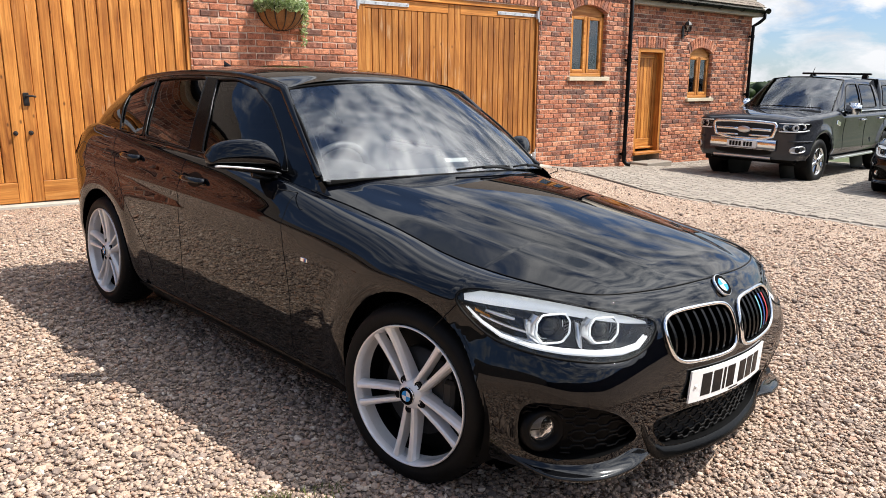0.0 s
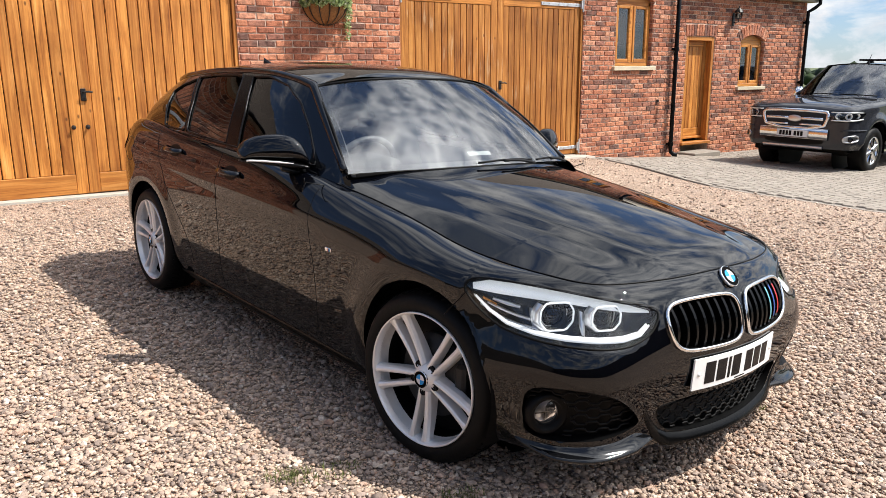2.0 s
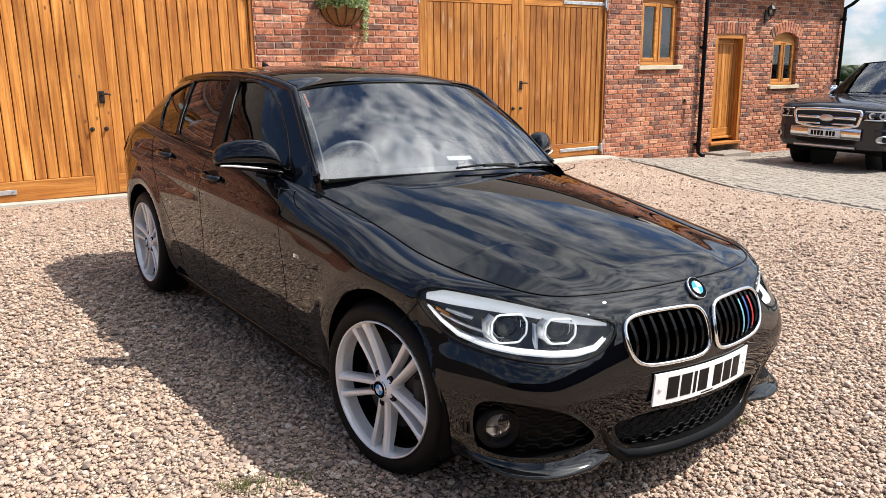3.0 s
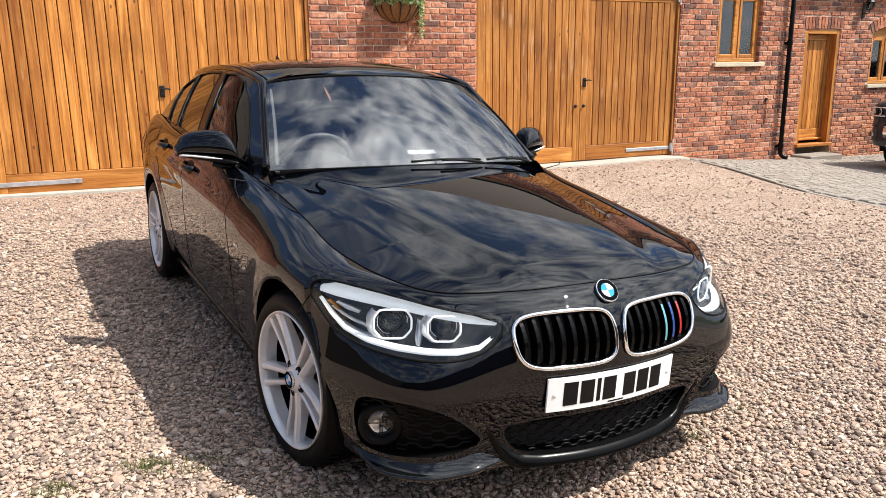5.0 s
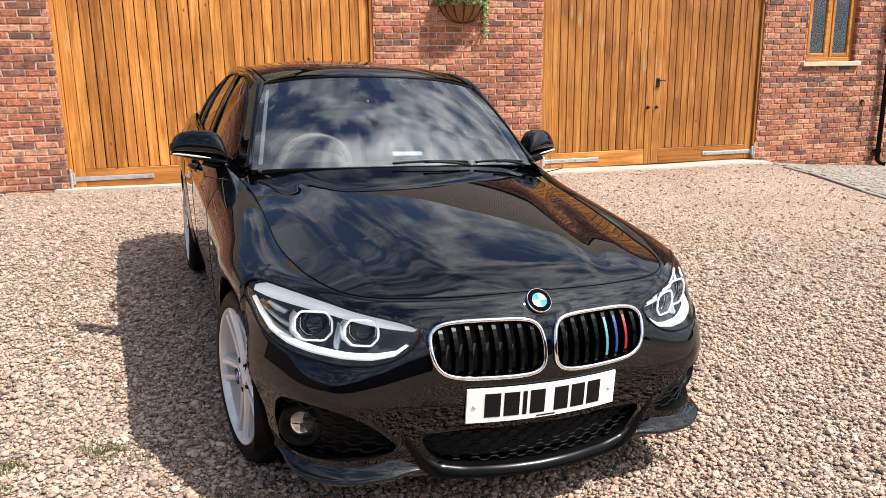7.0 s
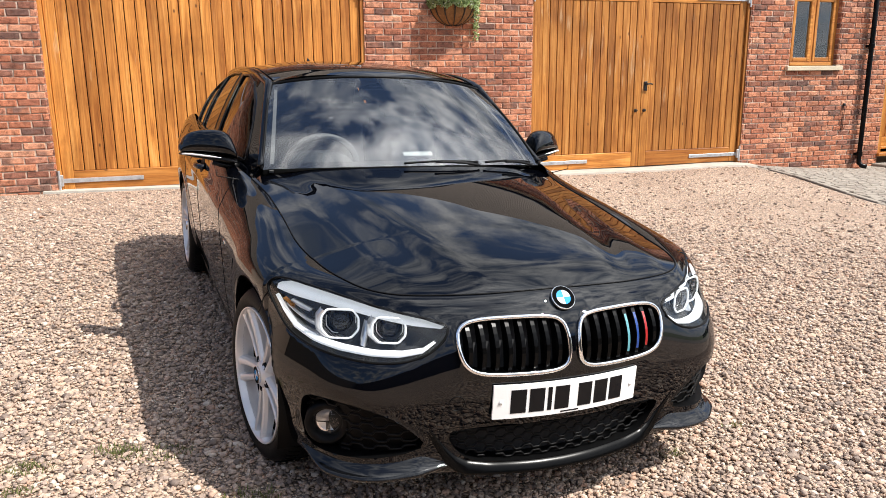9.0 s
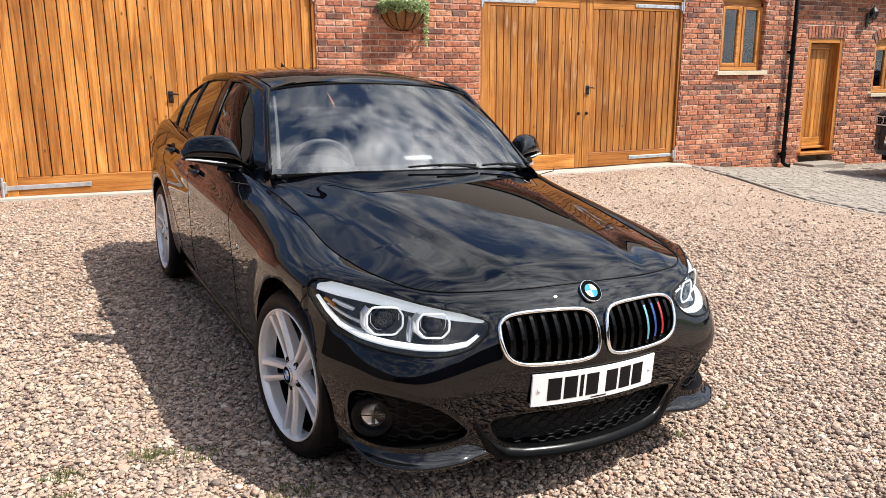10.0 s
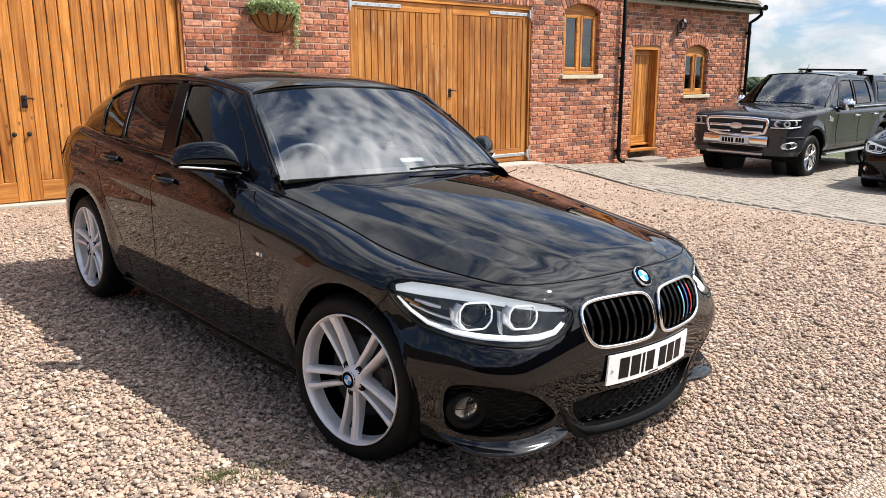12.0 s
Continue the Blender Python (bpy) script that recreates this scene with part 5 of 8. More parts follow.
# ---- nose details ----
FIN_TOP = [(-0.30, 0.240), (-0.267, 0.243), (-0.186, 0.240), (-0.086, 0.241), (0.0, 0.249), (0.06, 0.256), (0.127, 0.272), (0.170, 0.252), (0.208, 0.223)]
FIN_LOW = [(-0.267, 0.238), (-0.24, 0.226), (-0.186, 0.214), (-0.086, 0.206), (0.0, 0.205), (0.06, 0.206), (0.127, 0.211), (0.170, 0.216), (0.208, 0.220)]
for sign in (-1, 1):
    poly = [(sign * a, b) for a, b in KIDNEY]
    rim = [on_front(a, b) + Vector((0, -0.006, 0)) for a, b in densify(poly, 0.012)]
    grille = cpart("kidney_grille", rod(rim, 0.0072, 8, True, None, 1.0), "chrome", None, "chrome-framed grille with black upright slats")
    back = [(a, b) for a, b in poly]
    cpart("grille_back", tidy(patch(back, lambda a, b: on_front(a, b) + Vector((0, 0.055, 0)), 0.08)), "interior", grille)
    wall = [[on_front(a, b) + Vector((0, q, 0)) for a, b in densify(poly, 0.012)] for q in (0.0, 0.056)]
    cpart("grille_well", tidy(sheet(wall, None, True)), "trim", grille)
    for k in range(8):
        x = 0.052 + k * 0.0405
        zs = [z for z in np.linspace(0.515, 0.69, 41) if sdf(KIDNEY, (x, z)) < -0.004]
        if len(zs) < 4:
            continue
        rows = []
        for z in np.linspace(zs[0], zs[-1], 9):
            p = on_front(sign * x, z)
            bulge = 0.012 * math.sin(math.pi * (z - zs[0]) / (zs[-1] - zs[0]))
            hw = 0.0065
            rows.append([p + Vector((-0.0085, 0.03, 0)), p + Vector((-hw, 0.004 - bulge, 0)), p + Vector((hw, 0.004 - bulge, 0)), p + Vector((0.0085, 0.03, 0))])
        cpart("slat", tidy(sheet(rows)), "slat_black", grille, smooth=False)
        if sign > 0 and k in (4, 5, 6):
            mid = [(a + c) / 2 + Vector((0, -0.001, 0)) for _, a, c, _ in rows[1:-1]]
            stripe = sheet([[p - Vector((0.0042, 0, 0)), p + Vector((0.0042, 0, 0))] for p in mid])
            cpart("stripe", tidy(stripe), {4: "teal", 5: "blue", 6: "red"}[k], grille, {4: "pale blue stripe", 5: "dark blue stripe", 6: "red stripe"}[k], smooth=False)

# number plate: white board with dark bars in place of its characters
def plate_bow(x):
    """How far the plate's ends bend back round the bumper."""
    return 0.026 * (x / 0.26) ** 2


def bowed(x0, x1, y0, y1, z0, z1):
    """A flat block that follows the bent plate."""
    n = max(2, int((x1 - x0) / 0.02) + 1)
    rows = []
    for k in range(n + 1):
        x = x0 + (x1 - x0) * k / n
        c = plate_bow(x)
        rows.append([(x, y0 + c, z0), (x, y0 + c, z1), (x, y1 + c, z1), (x, y1 + c, z0)])
    b = sheet(rows, None, True)
    b.verts.ensure_lookup_table()
    b.faces.new(b.verts[:4])
    b.faces.new(b.verts[-4:][::-1])
    return tidy(b)


plate = cpart("number_plate", bowed(-0.26, 0.26, 0.0, 0.006, -0.0555, 0.0555), "plate", None, "white front plate with dark bars", False)
plate.matrix_local = Matrix.Translation((-0.008, -0.746, 0.431)) @ pose(0, 0, 0, 1.5, 0, 0)
cpart("plate_backing", bowed(-0.245, 0.245, 0.0062, 0.045, -0.047, 0.047), "black_plastic", plate, "", False)
x = -0.205
for k in range(7):
    w = 0.014 if k == 2 else 0.050
    if k == 4:
        x += 0.022
    cpart("bar", bowed(x, x + w, -0.0012, 0.0008, -0.0385, 0.0385), "ink", plate, "", False)
    x += w + 0.011
cpart("maker_bar", bowed(-0.035, 0.03, -0.0012, 0.0008, -0.0505, -0.0465), "ink", plate, "", False)
for sx in (-0.235, 0.235):
    cpart("screw_cap", turned([(0.0001, -0.004), (0.006, -0.003), (0.0075, 0.0)], "y", 12), "white", plate).location = (sx, plate_bow(sx), 0.0)


def roundel(radius, parent, m, depth=0.006):
    """A round emblem in plain quarters of blue and white within a dark ring."""
    ring = turned([(radius * 1.0, depth * 0.6), (radius * 1.01, -depth * 0.7), (radius * 0.985, -depth), (radius * 0.95, -depth * 1.05)], "y", 40)
    r = cpart("emblem", ring, "chrome", parent, "round blue and white emblem")
    r.matrix_local = m
    cpart("emblem_ring", turned([(radius * 0.95, -depth), (radius * 0.60, -depth * 1.15)], "y", 40), "cabin_gap", r)
    for q in range(4):
        b = bmesh.new()
        c = b.verts.new((0, -depth * 1.25, 0))
        arc = [b.verts.new((radius * 0.60 * math.cos(q * math.pi / 2 + k * math.pi / 20), -depth * 1.15, radius * 0.60 * math.sin(q * math.pi / 2 + k * math.pi / 20))) for k in range(11)]
        for i in range(10):
            b.faces.new((c, arc[i + 1], arc[i]))
        cpart("emblem_quarter", tidy(b), "light_blue" if q % 2 else "badge_white", r)
    return r


badge = on_front(0, 0.722)
roundel(0.041, car, Matrix.Translation(badge + Vector((-0.012, -0.004, 0.002))) @ pose(0, 0, 0, -44, 0, 0))

# lower intake: a deep well with a wavy black mesh
wall = [[on_front(a, b) + Vector((0, q, 0)) for a, b in densify(INTAKE, 0.015)] for q in (-0.002, 0.07)]
lower = cpart("lower_intake", tidy(sheet(wall, None, True)), "trim", None, "black honeycomb lower intake")
cpart("intake_back", tidy(patch(INTAKE, lambda a, b: on_front(a, b) + Vector((0, 0.068, 0)), 0.1)), "interior", lower)


def honeycomb(inside, place, lo, hi, parent, row_gap=0.021, cell=0.05):
    """Rows of wavy bars within an outline."""
    b = bmesh.new()
    r = 0
    z = lo[1] + 0.01
    while z < hi[1]:
        run = []
        u = lo[0]
        while u < hi[0]:
            ph = ((u - lo[0]) / cell + 0.5 * (r % 2)) % 1.0
            zz = z + 0.0055 * (1 if ph < 0.40 else 1 - (ph - 0.40) * 20 if ph < 0.5 else -1 if ph < 0.90 else -1 + (ph - 0.90) * 20)
            if inside((u, zz)):
                run.append(place(u, zz))
            else:
                if len(run) > 2:
                    rod(run, 0.0042, 5, False, b)
                run = []
            u += 0.005
        if len(run) > 2:
            rod(run, 0.0042, 5, False, b)
        z += row_gap
        r += 1
    return tagged(cpart("mesh_insert", b, "trim", parent), kind="stuff")


honeycomb(lambda q: sdf(INTAKE, q) < -0.003, lambda a, b: on_front(a, b) + Vector((0, 0.022, 0)), (-0.41, 0.215), (0.41, 0.35), lower, 0.022, 0.062)

for sign in (-1, 1):
    inward = Vector((-ROOT2 * sign, ROOT2, 0))
    wall = [[on_corner(a, b, sign) + inward * q for a, b in densify(SIDE_INTAKE, 0.015)] for q in (-0.001, 0.055)]
    side = cpart("side_intake", tidy(sheet(wall, None, True)), "trim", None, "black corner intake round the fog lamp")
    cpart("intake_back", tidy(patch(SIDE_INTAKE, lambda a, b: on_corner(a, b, sign) + inward * 0.05, 0.1)), "trim", side)
    honeycomb(lambda q: sdf(SIDE_INTAKE, q) < -0.006 and math.hypot(q[0] + 0.163, q[1] - 0.330) > 0.072, lambda a, b: on_corner(a, b, sign) + inward * 0.026, (-0.26, 0.246), (0.16, 0.44), side, 0.026, 0.075)
    # fog lamp in a round pod
    c = on_corner(-0.163, 0.330, sign) + inward * 0.030
    aim = Vector((sign * 0.42, -0.9, 0.0)).normalized()
    m = Matrix.Translation(c) @ aim.to_track_quat("-Y", "Z").to_matrix().to_4x4()
    pod = cpart("fog_pod", turned([(0.074, 0.03), (0.070, -0.006), (0.060, -0.012), (0.046, 0.0), (0.044, 0.02)], "y", 32), "trim", side)
    pod.matrix_local = m
    cpart("fog_lens", turned([(0.0005, -0.004), (0.022, -0.002), (0.037, 0.003), (0.043, 0.008)], "y", 28), "lens", pod, "clear round fog lamp")
    cpart("fog_reflector", turned([(0.0005, 0.022), (0.015, 0.021), (0.030, 0.016), (0.042, 0.009)], "y", 28), "satin", pod)
    cpart("fog_shade", box(-0.040, 0.040, 0.008, 0.011, -0.0015, 0.0015), "trim", pod, "", False)
    cpart("fog_shade", box(-0.006, 0.006, 0.009, 0.016, -0.03, 0.0), "trim", pod, "", False)
    # the blade under the corner intake, broad towards the middle and ending in a point
    rows = []
    for k in range(45):
        u = -0.262 + 0.470 * k / 44
        zt, zl = curve_at(FIN_TOP, u), curve_at(FIN_LOW, u)
        body_in = 0.6 * (zt - zl)
        up, q = on_corner(u, zt, sign), on_corner(u, 0.235, sign)
        low = Vector((q.x, q.y, zl))
        full = step(-0.262, -0.12, u) * step(0.208, 0.13, u)
        hollow = inward * (0.16 * body_in * full)
        out = inward * -(0.002 + 0.040 * full)
        rows.append([up + inward * 0.02, up + inward * 0.004, up.lerp(low, 0.45) + hollow + out * 0.22, up.lerp(low, 0.85) + out * 0.72, low + out + Vector((0, 0, 0.003)),
                     low + out * 0.98 - Vector((0, 0, 0.007)), low + inward * 0.06 - Vector((0, 0, 0.012))])
    cpart("bumper_fin", tidy(sheet(rows)), "blade", None, "dusty glossy black bumper blade")

# front splitter: a gloss black frame under the lower intake, its lip standing forward
SPLIT = [(-0.452, 0.352, 0.332), (-0.430, 0.322, 0.290), (-0.392, 0.276, 0.226), (-0.362, 0.247, 0.200), (-0.325, 0.229, 0.190), (-0.25, 0.216, 0.185), (-0.12, 0.211, 0.181), (0.0, 0.209, 0.180)]
SPLIT += [(-x, a, b) for x, a, b in SPLIT[-2::-1]]
rows = []
for k in range(81):
    f = k / 80 * (len(SPLIT) - 1)
    i = min(int(f), len(SPLIT) - 2)
    x, zt, zl = (SPLIT[i][c] + (SPLIT[i + 1][c] - SPLIT[i][c]) * (f - i) for c in range(3))
    full = step(0.42, 0.31, abs(x))
    up, q = on_front(x, zt), on_front(x, 0.235)
    low = Vector((q.x, q.y, zl)) if zl < 0.235 else on_front(x, zl)
    out = Vector((0, -1, 0))
    rows.append([up - out * 0.02, up + out * 0.001, up.lerp(low, 0.5) + out * 0.009 * full, low + out * (0.001 + 0.018 * full) + Vector((0, 0, 0.004)), low + out * (0.001 + 0.018 * full) - Vector((0, 0, 0.003)), low - out * 0.08 - Vector((0, 0, 0.006))])
cpart("splitter", tidy(sheet(rows)), "slat_black", None, "gloss black splitter below the lower intake")


# ---- headlamps ----
def headlamp(sign):
    inward = Vector((-ROOT2 * sign, ROOT2, 0))
    lid = cpart("headlamp", outward(patch(densify(LAMP, 0.02), lambda a, b: on_corner(a, b, sign) + inward * 0.002, 0.014), MIDDLE), "lens", None, "clear headlamp with twin rings and a white light bar")
    lid.visible_shadow = False
    edge = densify(LAMP, 0.014)
    cpart("lamp_well", tidy(sheet([[on_corner(a, b, sign) + inward * q for a, b in edge] for q in (0.001, 0.075)], None, True)), "trim", lid)
    cpart("lamp_back", tidy(patch(densify(LAMP, 0.02), lambda a, b: on_corner(a, b, sign) + inward * 0.073, 0.06)), "interior", lid)
    cpart("lamp_seal", rod([on_corner(a, b, sign) + inward * 0.001 for a, b in edge], 0.004, 6, True), "trim", lid)

    def strip(name, pts, width, push, mat, label=""):
        fine = []
        for (a, b, w), (a2, b2, w2) in zip(pts, pts[1:]):
            fine += [(a + (a2 - a) * k / 4, b + (b2 - b) * k / 4, w + (w2 - w) * k / 4) for k in range(4)]
        fine.append(pts[-1])
        rows = []
        for i, (a, b, w) in enumerate(fine):
            p, q = fine[max(0, i - 1)], fine[min(len(fine) - 1, i + 1)]
            l = math.dist(p[:2], q[:2])
            nx, nz = -(q[1] - p[1]) / l * w / 2 * width, (q[0] - p[0]) / l * w / 2 * width
            hi, lo = on_corner(a + nx, b + nz, sign) - Vector((0, 0, 0.011)), on_corner(a - nx, b - nz, sign) - Vector((0, 0, 0.003))
            rows.append([hi + inward * (push + 0.02), hi + inward * push, lo + inward * push, lo + inward * (push + 0.02)])
        return cpart(name, tidy(sheet(rows)), mat, lid, label)

    top = [(-0.428, 0.708, 0.75), (-0.375, 0.714, 1.25), (-0.28, 0.711, 1.3), (-0.2, 0.705, 1.25), (-0.1, 0.694, 1.12), (0.0, 0.680, 0.98), (0.08, 0.667, 0.80), (0.150, 0.654, 0.30)]
    strip("light_bar", top, 0.028, 0.028, "daylight", "broad glowing white light bar along the top")
    low = [(-0.418, 0.684, 0.6), (-0.37, 0.645, 0.9), (-0.31, 0.614, 1.0), (-0.22, 0.597, 1.1), (-0.12, 0.588, 1.2), (-0.02, 0.585, 1.2), (0.06, 0.586, 1.3), (0.115, 0.596, 1.2), (0.145, 0.622, 0.9)]
    strip("lower_trim", low, 0.0155, 0.014, "daylight", "white lower light guide")
    strip("side_trim", [(-0.375, 0.664, 1.0), (-0.33, 0.650, 1.0), (-0.28, 0.638, 1.0), (-0.235, 0.630, 1.0)], 0.012, 0.032, "satin")
    strip("side_panel", [(-0.36, 0.676, 0.8), (-0.31, 0.668, 1.0), (-0.27, 0.662, 0.8)], 0.016, 0.040, "satin")
    strip("marker", [(-0.392, 0.676, 0.6), (-0.365, 0.668, 1.0), (-0.345, 0.662, 0.8)], 0.008, 0.030, "amber", "amber side marker")
    strip("side_blade", [(-0.40, 0.655, 0.5), (-0.345, 0.628, 1.0), (-0.27, 0.612, 1.0), (-0.215, 0.606, 0.6)], 0.007, 0.030, "satin")
    strip("middle_panel", [(-0.075, 0.660, 0.8), (-0.072, 0.640, 1.0), (-0.070, 0.612, 1.0), (-0.066, 0.592, 0.6)], 0.018, 0.044, "satin")
    strip("outer_panel", [(-0.232, 0.664, 0.7), (-0.226, 0.640, 1.0), (-0.216, 0.612, 1.0), (-0.205, 0.594, 0.6)], 0.026, 0.042, "satin")
    for u, z, r in ((-0.152, 0.637, 0.047), (0.006, 0.636, 0.041)):
        c = on_corner(u, z, sign) + inward * 0.036
        aim = Vector((sign * 0.40, -0.92, 0.02)).normalized()
        m = Matrix.Translation(c) @ aim.to_track_quat("-Y", "Z").to_matrix().to_4x4()
        # an angular ring, flat below and on its sides, its crown behind the light bar
        corners = [(0.84, 1.0), (1.22, 0.45), (1.22, -0.35), (0.70, -0.95), (-0.70, -0.95), (-1.22, -0.35), (-1.22, 0.45), (-0.84, 1.0)]
        hexa = [(a * r, 0, b * r) for a, b in densify(rounded(soft_poly(corners, 0.34), 2), 0.012)]
        ring = cpart("ring_light", rod(hexa, 0.0034, 8, True, None, 1.0), "daylight", lid, "glowing white angular ring light")
        ring.matrix_local = m
        # ribbed bezel running back to the projector
        cpart("bezel", tidy(sheet([[(a * q, d, b * q) for a, _, b in hexa] for q, d in ((0.99, 0.002), (0.84, 0.020), (0.72, 0.032))], None, True)), "lamp_dark", ring)
        ribs = bmesh.new()
        for i in range(72):
            w = i * 2 * math.pi / 72
            k = min(range(len(hexa)), key=lambda j: abs(math.remainder(math.atan2(hexa[j][2], hexa[j][0]) - w, 2 * math.pi)))
            if hexa[k][2] > 0.6 * r:
                continue
            rod([(hexa[k][0] * q, d - 0.001, hexa[k][2] * q) for q, d in ((0.97, 0.004), (0.85, 0.019))], 0.0008, 4, False, ribs)
        cpart("bezel_ribs", ribs, "satin", ring, "fine silver ribs", False)
        cpart("ring_inner", rod([(a * 0.80, 0.024, b * 0.80) for a, _, b in hexa if b < 0.55 * r], 0.0018, 6), "satin", ring)
        cpart("projector", turned([(0.0005, 0.006), (r * 0.35, 0.009), (r * 0.62, 0.017), (r * 0.80, 0.029), (r * 0.82, 0.036)], "y", 32), "lamp_dark", ring, "dark projector lens")
        # silver shroud wrapped round the outer half of the ring
        shroud = [(a, b) for a, _, b in hexa if a * sign > 0.35 * r and b < 0.85 * r]
        shroud.sort(key=lambda q: q[1])
        cpart("silver_shroud", tidy(sheet([[(a * q, d, b * (1 + (q - 1) * 0.5)) for a, b in shroud] for q, d in ((1.07, 0.002), (1.16, 0.000), (1.34, 0.006), (1.40, 0.022))])), "satin", ring, "bright silver shroud beside the ring")
    return lid


for sign in (-1, 1):
    headlamp(sign)


# ---- flanks: gaps, handles, mirrors, sills ----
def gap(points, parent=body, radius=0.0024):
    cpart("panel_gap", rod(points, radius, 5), "trim", parent)


for sign in (-1, 1):
    inw = Vector((-sign * 0.0008, 0, 0))
    gap([on_side(0.70 + 0.075 * step(0.45, 0.95, z) + 0.02 * step(0.45, 0.25, z), z, sign) + inw for z in np.linspace(0.235, 0.938, 40)])
    gap([on_side(1.665 + 0.012 * step(0.5, 0.3, z), z, sign) + inw for z in np.linspace(0.245, 0.958, 40)])
    gap([on_side(2.40 - 0.34 * step(0.80, 0.34, z) ** 1.0 + 0.14 * step(0.75, 0.99, z), z, sign) + inw for z in np.linspace(0.30, 0.99, 40)])
    gap([on_side(y, 0.238 + 0.004 * y, sign) + inw for y in np.linspace(0.72, 2.1, 40)])
    # bonnet gap and front bumper gap
    gap([shell_point(p, n, ROWS_N - 1, ROWS_N) + Vector((0, 0, 0.0012)) if sign > 0 else Vector((-q.x, q.y, q.z + 0.0012)) for p, n in OUT for q in [shell_point(p, n, ROWS_N - 1, ROWS_N)] if q.y < 0.77], bonnet, 0.0024)
    gap([on_corner(-0.445 - 0.115 * f, 0.690 - 0.135 * f - 0.03 * f * f, sign) for f in np.linspace(0, 0.66, 14)])
    # fuel flap on one side
    if sign < 0:
        pts = [on_side(2.98 + 0.085 * math.cos(a), 0.845 + 0.075 * math.sin(a), sign) + inw for a in np.linspace(0, 2 * math.pi, 40)]
        gap(pts)
    for y, z in ((1.52, 0.868), (2.245, 0.905)):
        c = on_side(y, z, sign)
        cup = [(y + 0.075 * math.cos(a), z + 0.034 * math.sin(a)) for a in np.linspace(0, 2 * math.pi, 24, endpoint=False)]
        h = cpart("handle_recess", tidy(patch(cup, lambda a, b: on_side(a, b, sign) + Vector((sign * 0.0015, 0, 0)), 0.04)), "trim")
        pts = [on_side(y + dy, z + 0.004 + 0.010 * dy, sign) + Vector((sign * q, 0, 0)) for dy, q in ((-0.105, 0.004), (-0.085, 0.022), (-0.03, 0.034), (0.04, 0.034), (0.09, 0.024), (0.108, 0.005))]
        cpart("door_handle", rod(pts, 0.016, 10, False, None, 0.62), "paint", h)
    # the sporty side badge behind the front wheel
    c = on_side(0.585, 0.672, sign)
    b1 = cpart("side_badge", box(-0.003, 0.003, -0.022, 0.022, -0.008, 0.008, 0.0015), "chrome", None, "small silver badge with coloured bars", False)
    b1.matrix_local = Matrix.Translation(c)
    for k, mt in enumerate(("teal", "blue", "red")):
        cpart("bar", box(-0.0042, 0.0042, -0.018 + k * 0.006, -0.0135 + k * 0.006, -0.006, 0.006), mt, b1, "", False)
    # sill skirt
    rows = []
    for y in np.linspace(0.36, 2.34, 50):
        q = on_side(y, 0.205, sign)
        o = 0.009 * step(0.36, 0.60, y) * step(2.34, 2.0, y)
        rows.append([q + Vector((sign * -0.006, 0, 0.030)), q + Vector((sign * o, 0, 0.008)), q + Vector((sign * o, 0, -0.012)), q + Vector((sign * -0.03, 0, -0.036))])
    cpart("side_skirt", tidy(sheet(rows)), "slat_black")
    # arch lips and dark wheel wells
    for yc in (0.0, REAR):
        lip = []
        for a in np.linspace(-0.42, math.pi + 0.42, 50):
            yy, zz = yc + ARCH_R * math.cos(a), 0.325 + ARCH_R * math.sin(a)
            if zz < 0.185:
                continue
            lip.append(on_side(yy, zz, sign))
        arch = cpart("arch_lip", tidy(sheet([[p + Vector((sign * 0.0015, 0, 0)) for p in lip], [Vector((p.x - sign * 0.03, yc + (p.y - yc) * 0.985, 0.325 + (p.z - 0.325) * 0.985)) for p in lip], [Vector((p.x - sign * 0.06, yc + (p.y - yc) * 1.02, 0.325 + (p.z - 0.325) * 1.02)) for p in lip]])), "slat_black")
        well = [[Vector((sign * xx, yc + 0.357 * math.cos(a), 0.325 + 0.357 * math.sin(a))) for a in np.linspace(-0.42, math.pi + 0.42, 40)] for xx in (0.845, 0.52)]
        cpart("wheel_well", tidy(sheet(well)), "trim", arch)
        b = bmesh.new()
        ring = [b.verts.new((sign * 0.53, yc + 0.37 * math.cos(a), 0.325 + 0.37 * math.sin(a))) for a in np.linspace(0, 2 * math.pi, 40, endpoint=False)]
        b.faces.new(ring)
        cpart("well_wall", b, "trim", arch)

gap([on_front(-0.375 + 0.024 * math.cos(a), 0.432 + 0.024 * math.sin(a)) for a in np.linspace(0, 2 * math.pi, 28)], body, 0.0015)
cpart("floor_pan", box(-0.78, 0.78, 0.36, 2.3, 0.155, 0.175), "trim", None, "", False)
cpart("front_tray", box(-0.5, 0.5, -0.6, 0.36, 0.155, 0.175), "trim", None, "", False)


MIRROR_TOP = [(0.0, 0.50), (0.06, 0.76), (0.15, 0.93), (0.30, 1.0), (0.50, 0.97), (0.66, 0.91), (0.80, 0.82), (0.91, 0.68), (0.97, 0.55), (1.0, 0.40)]


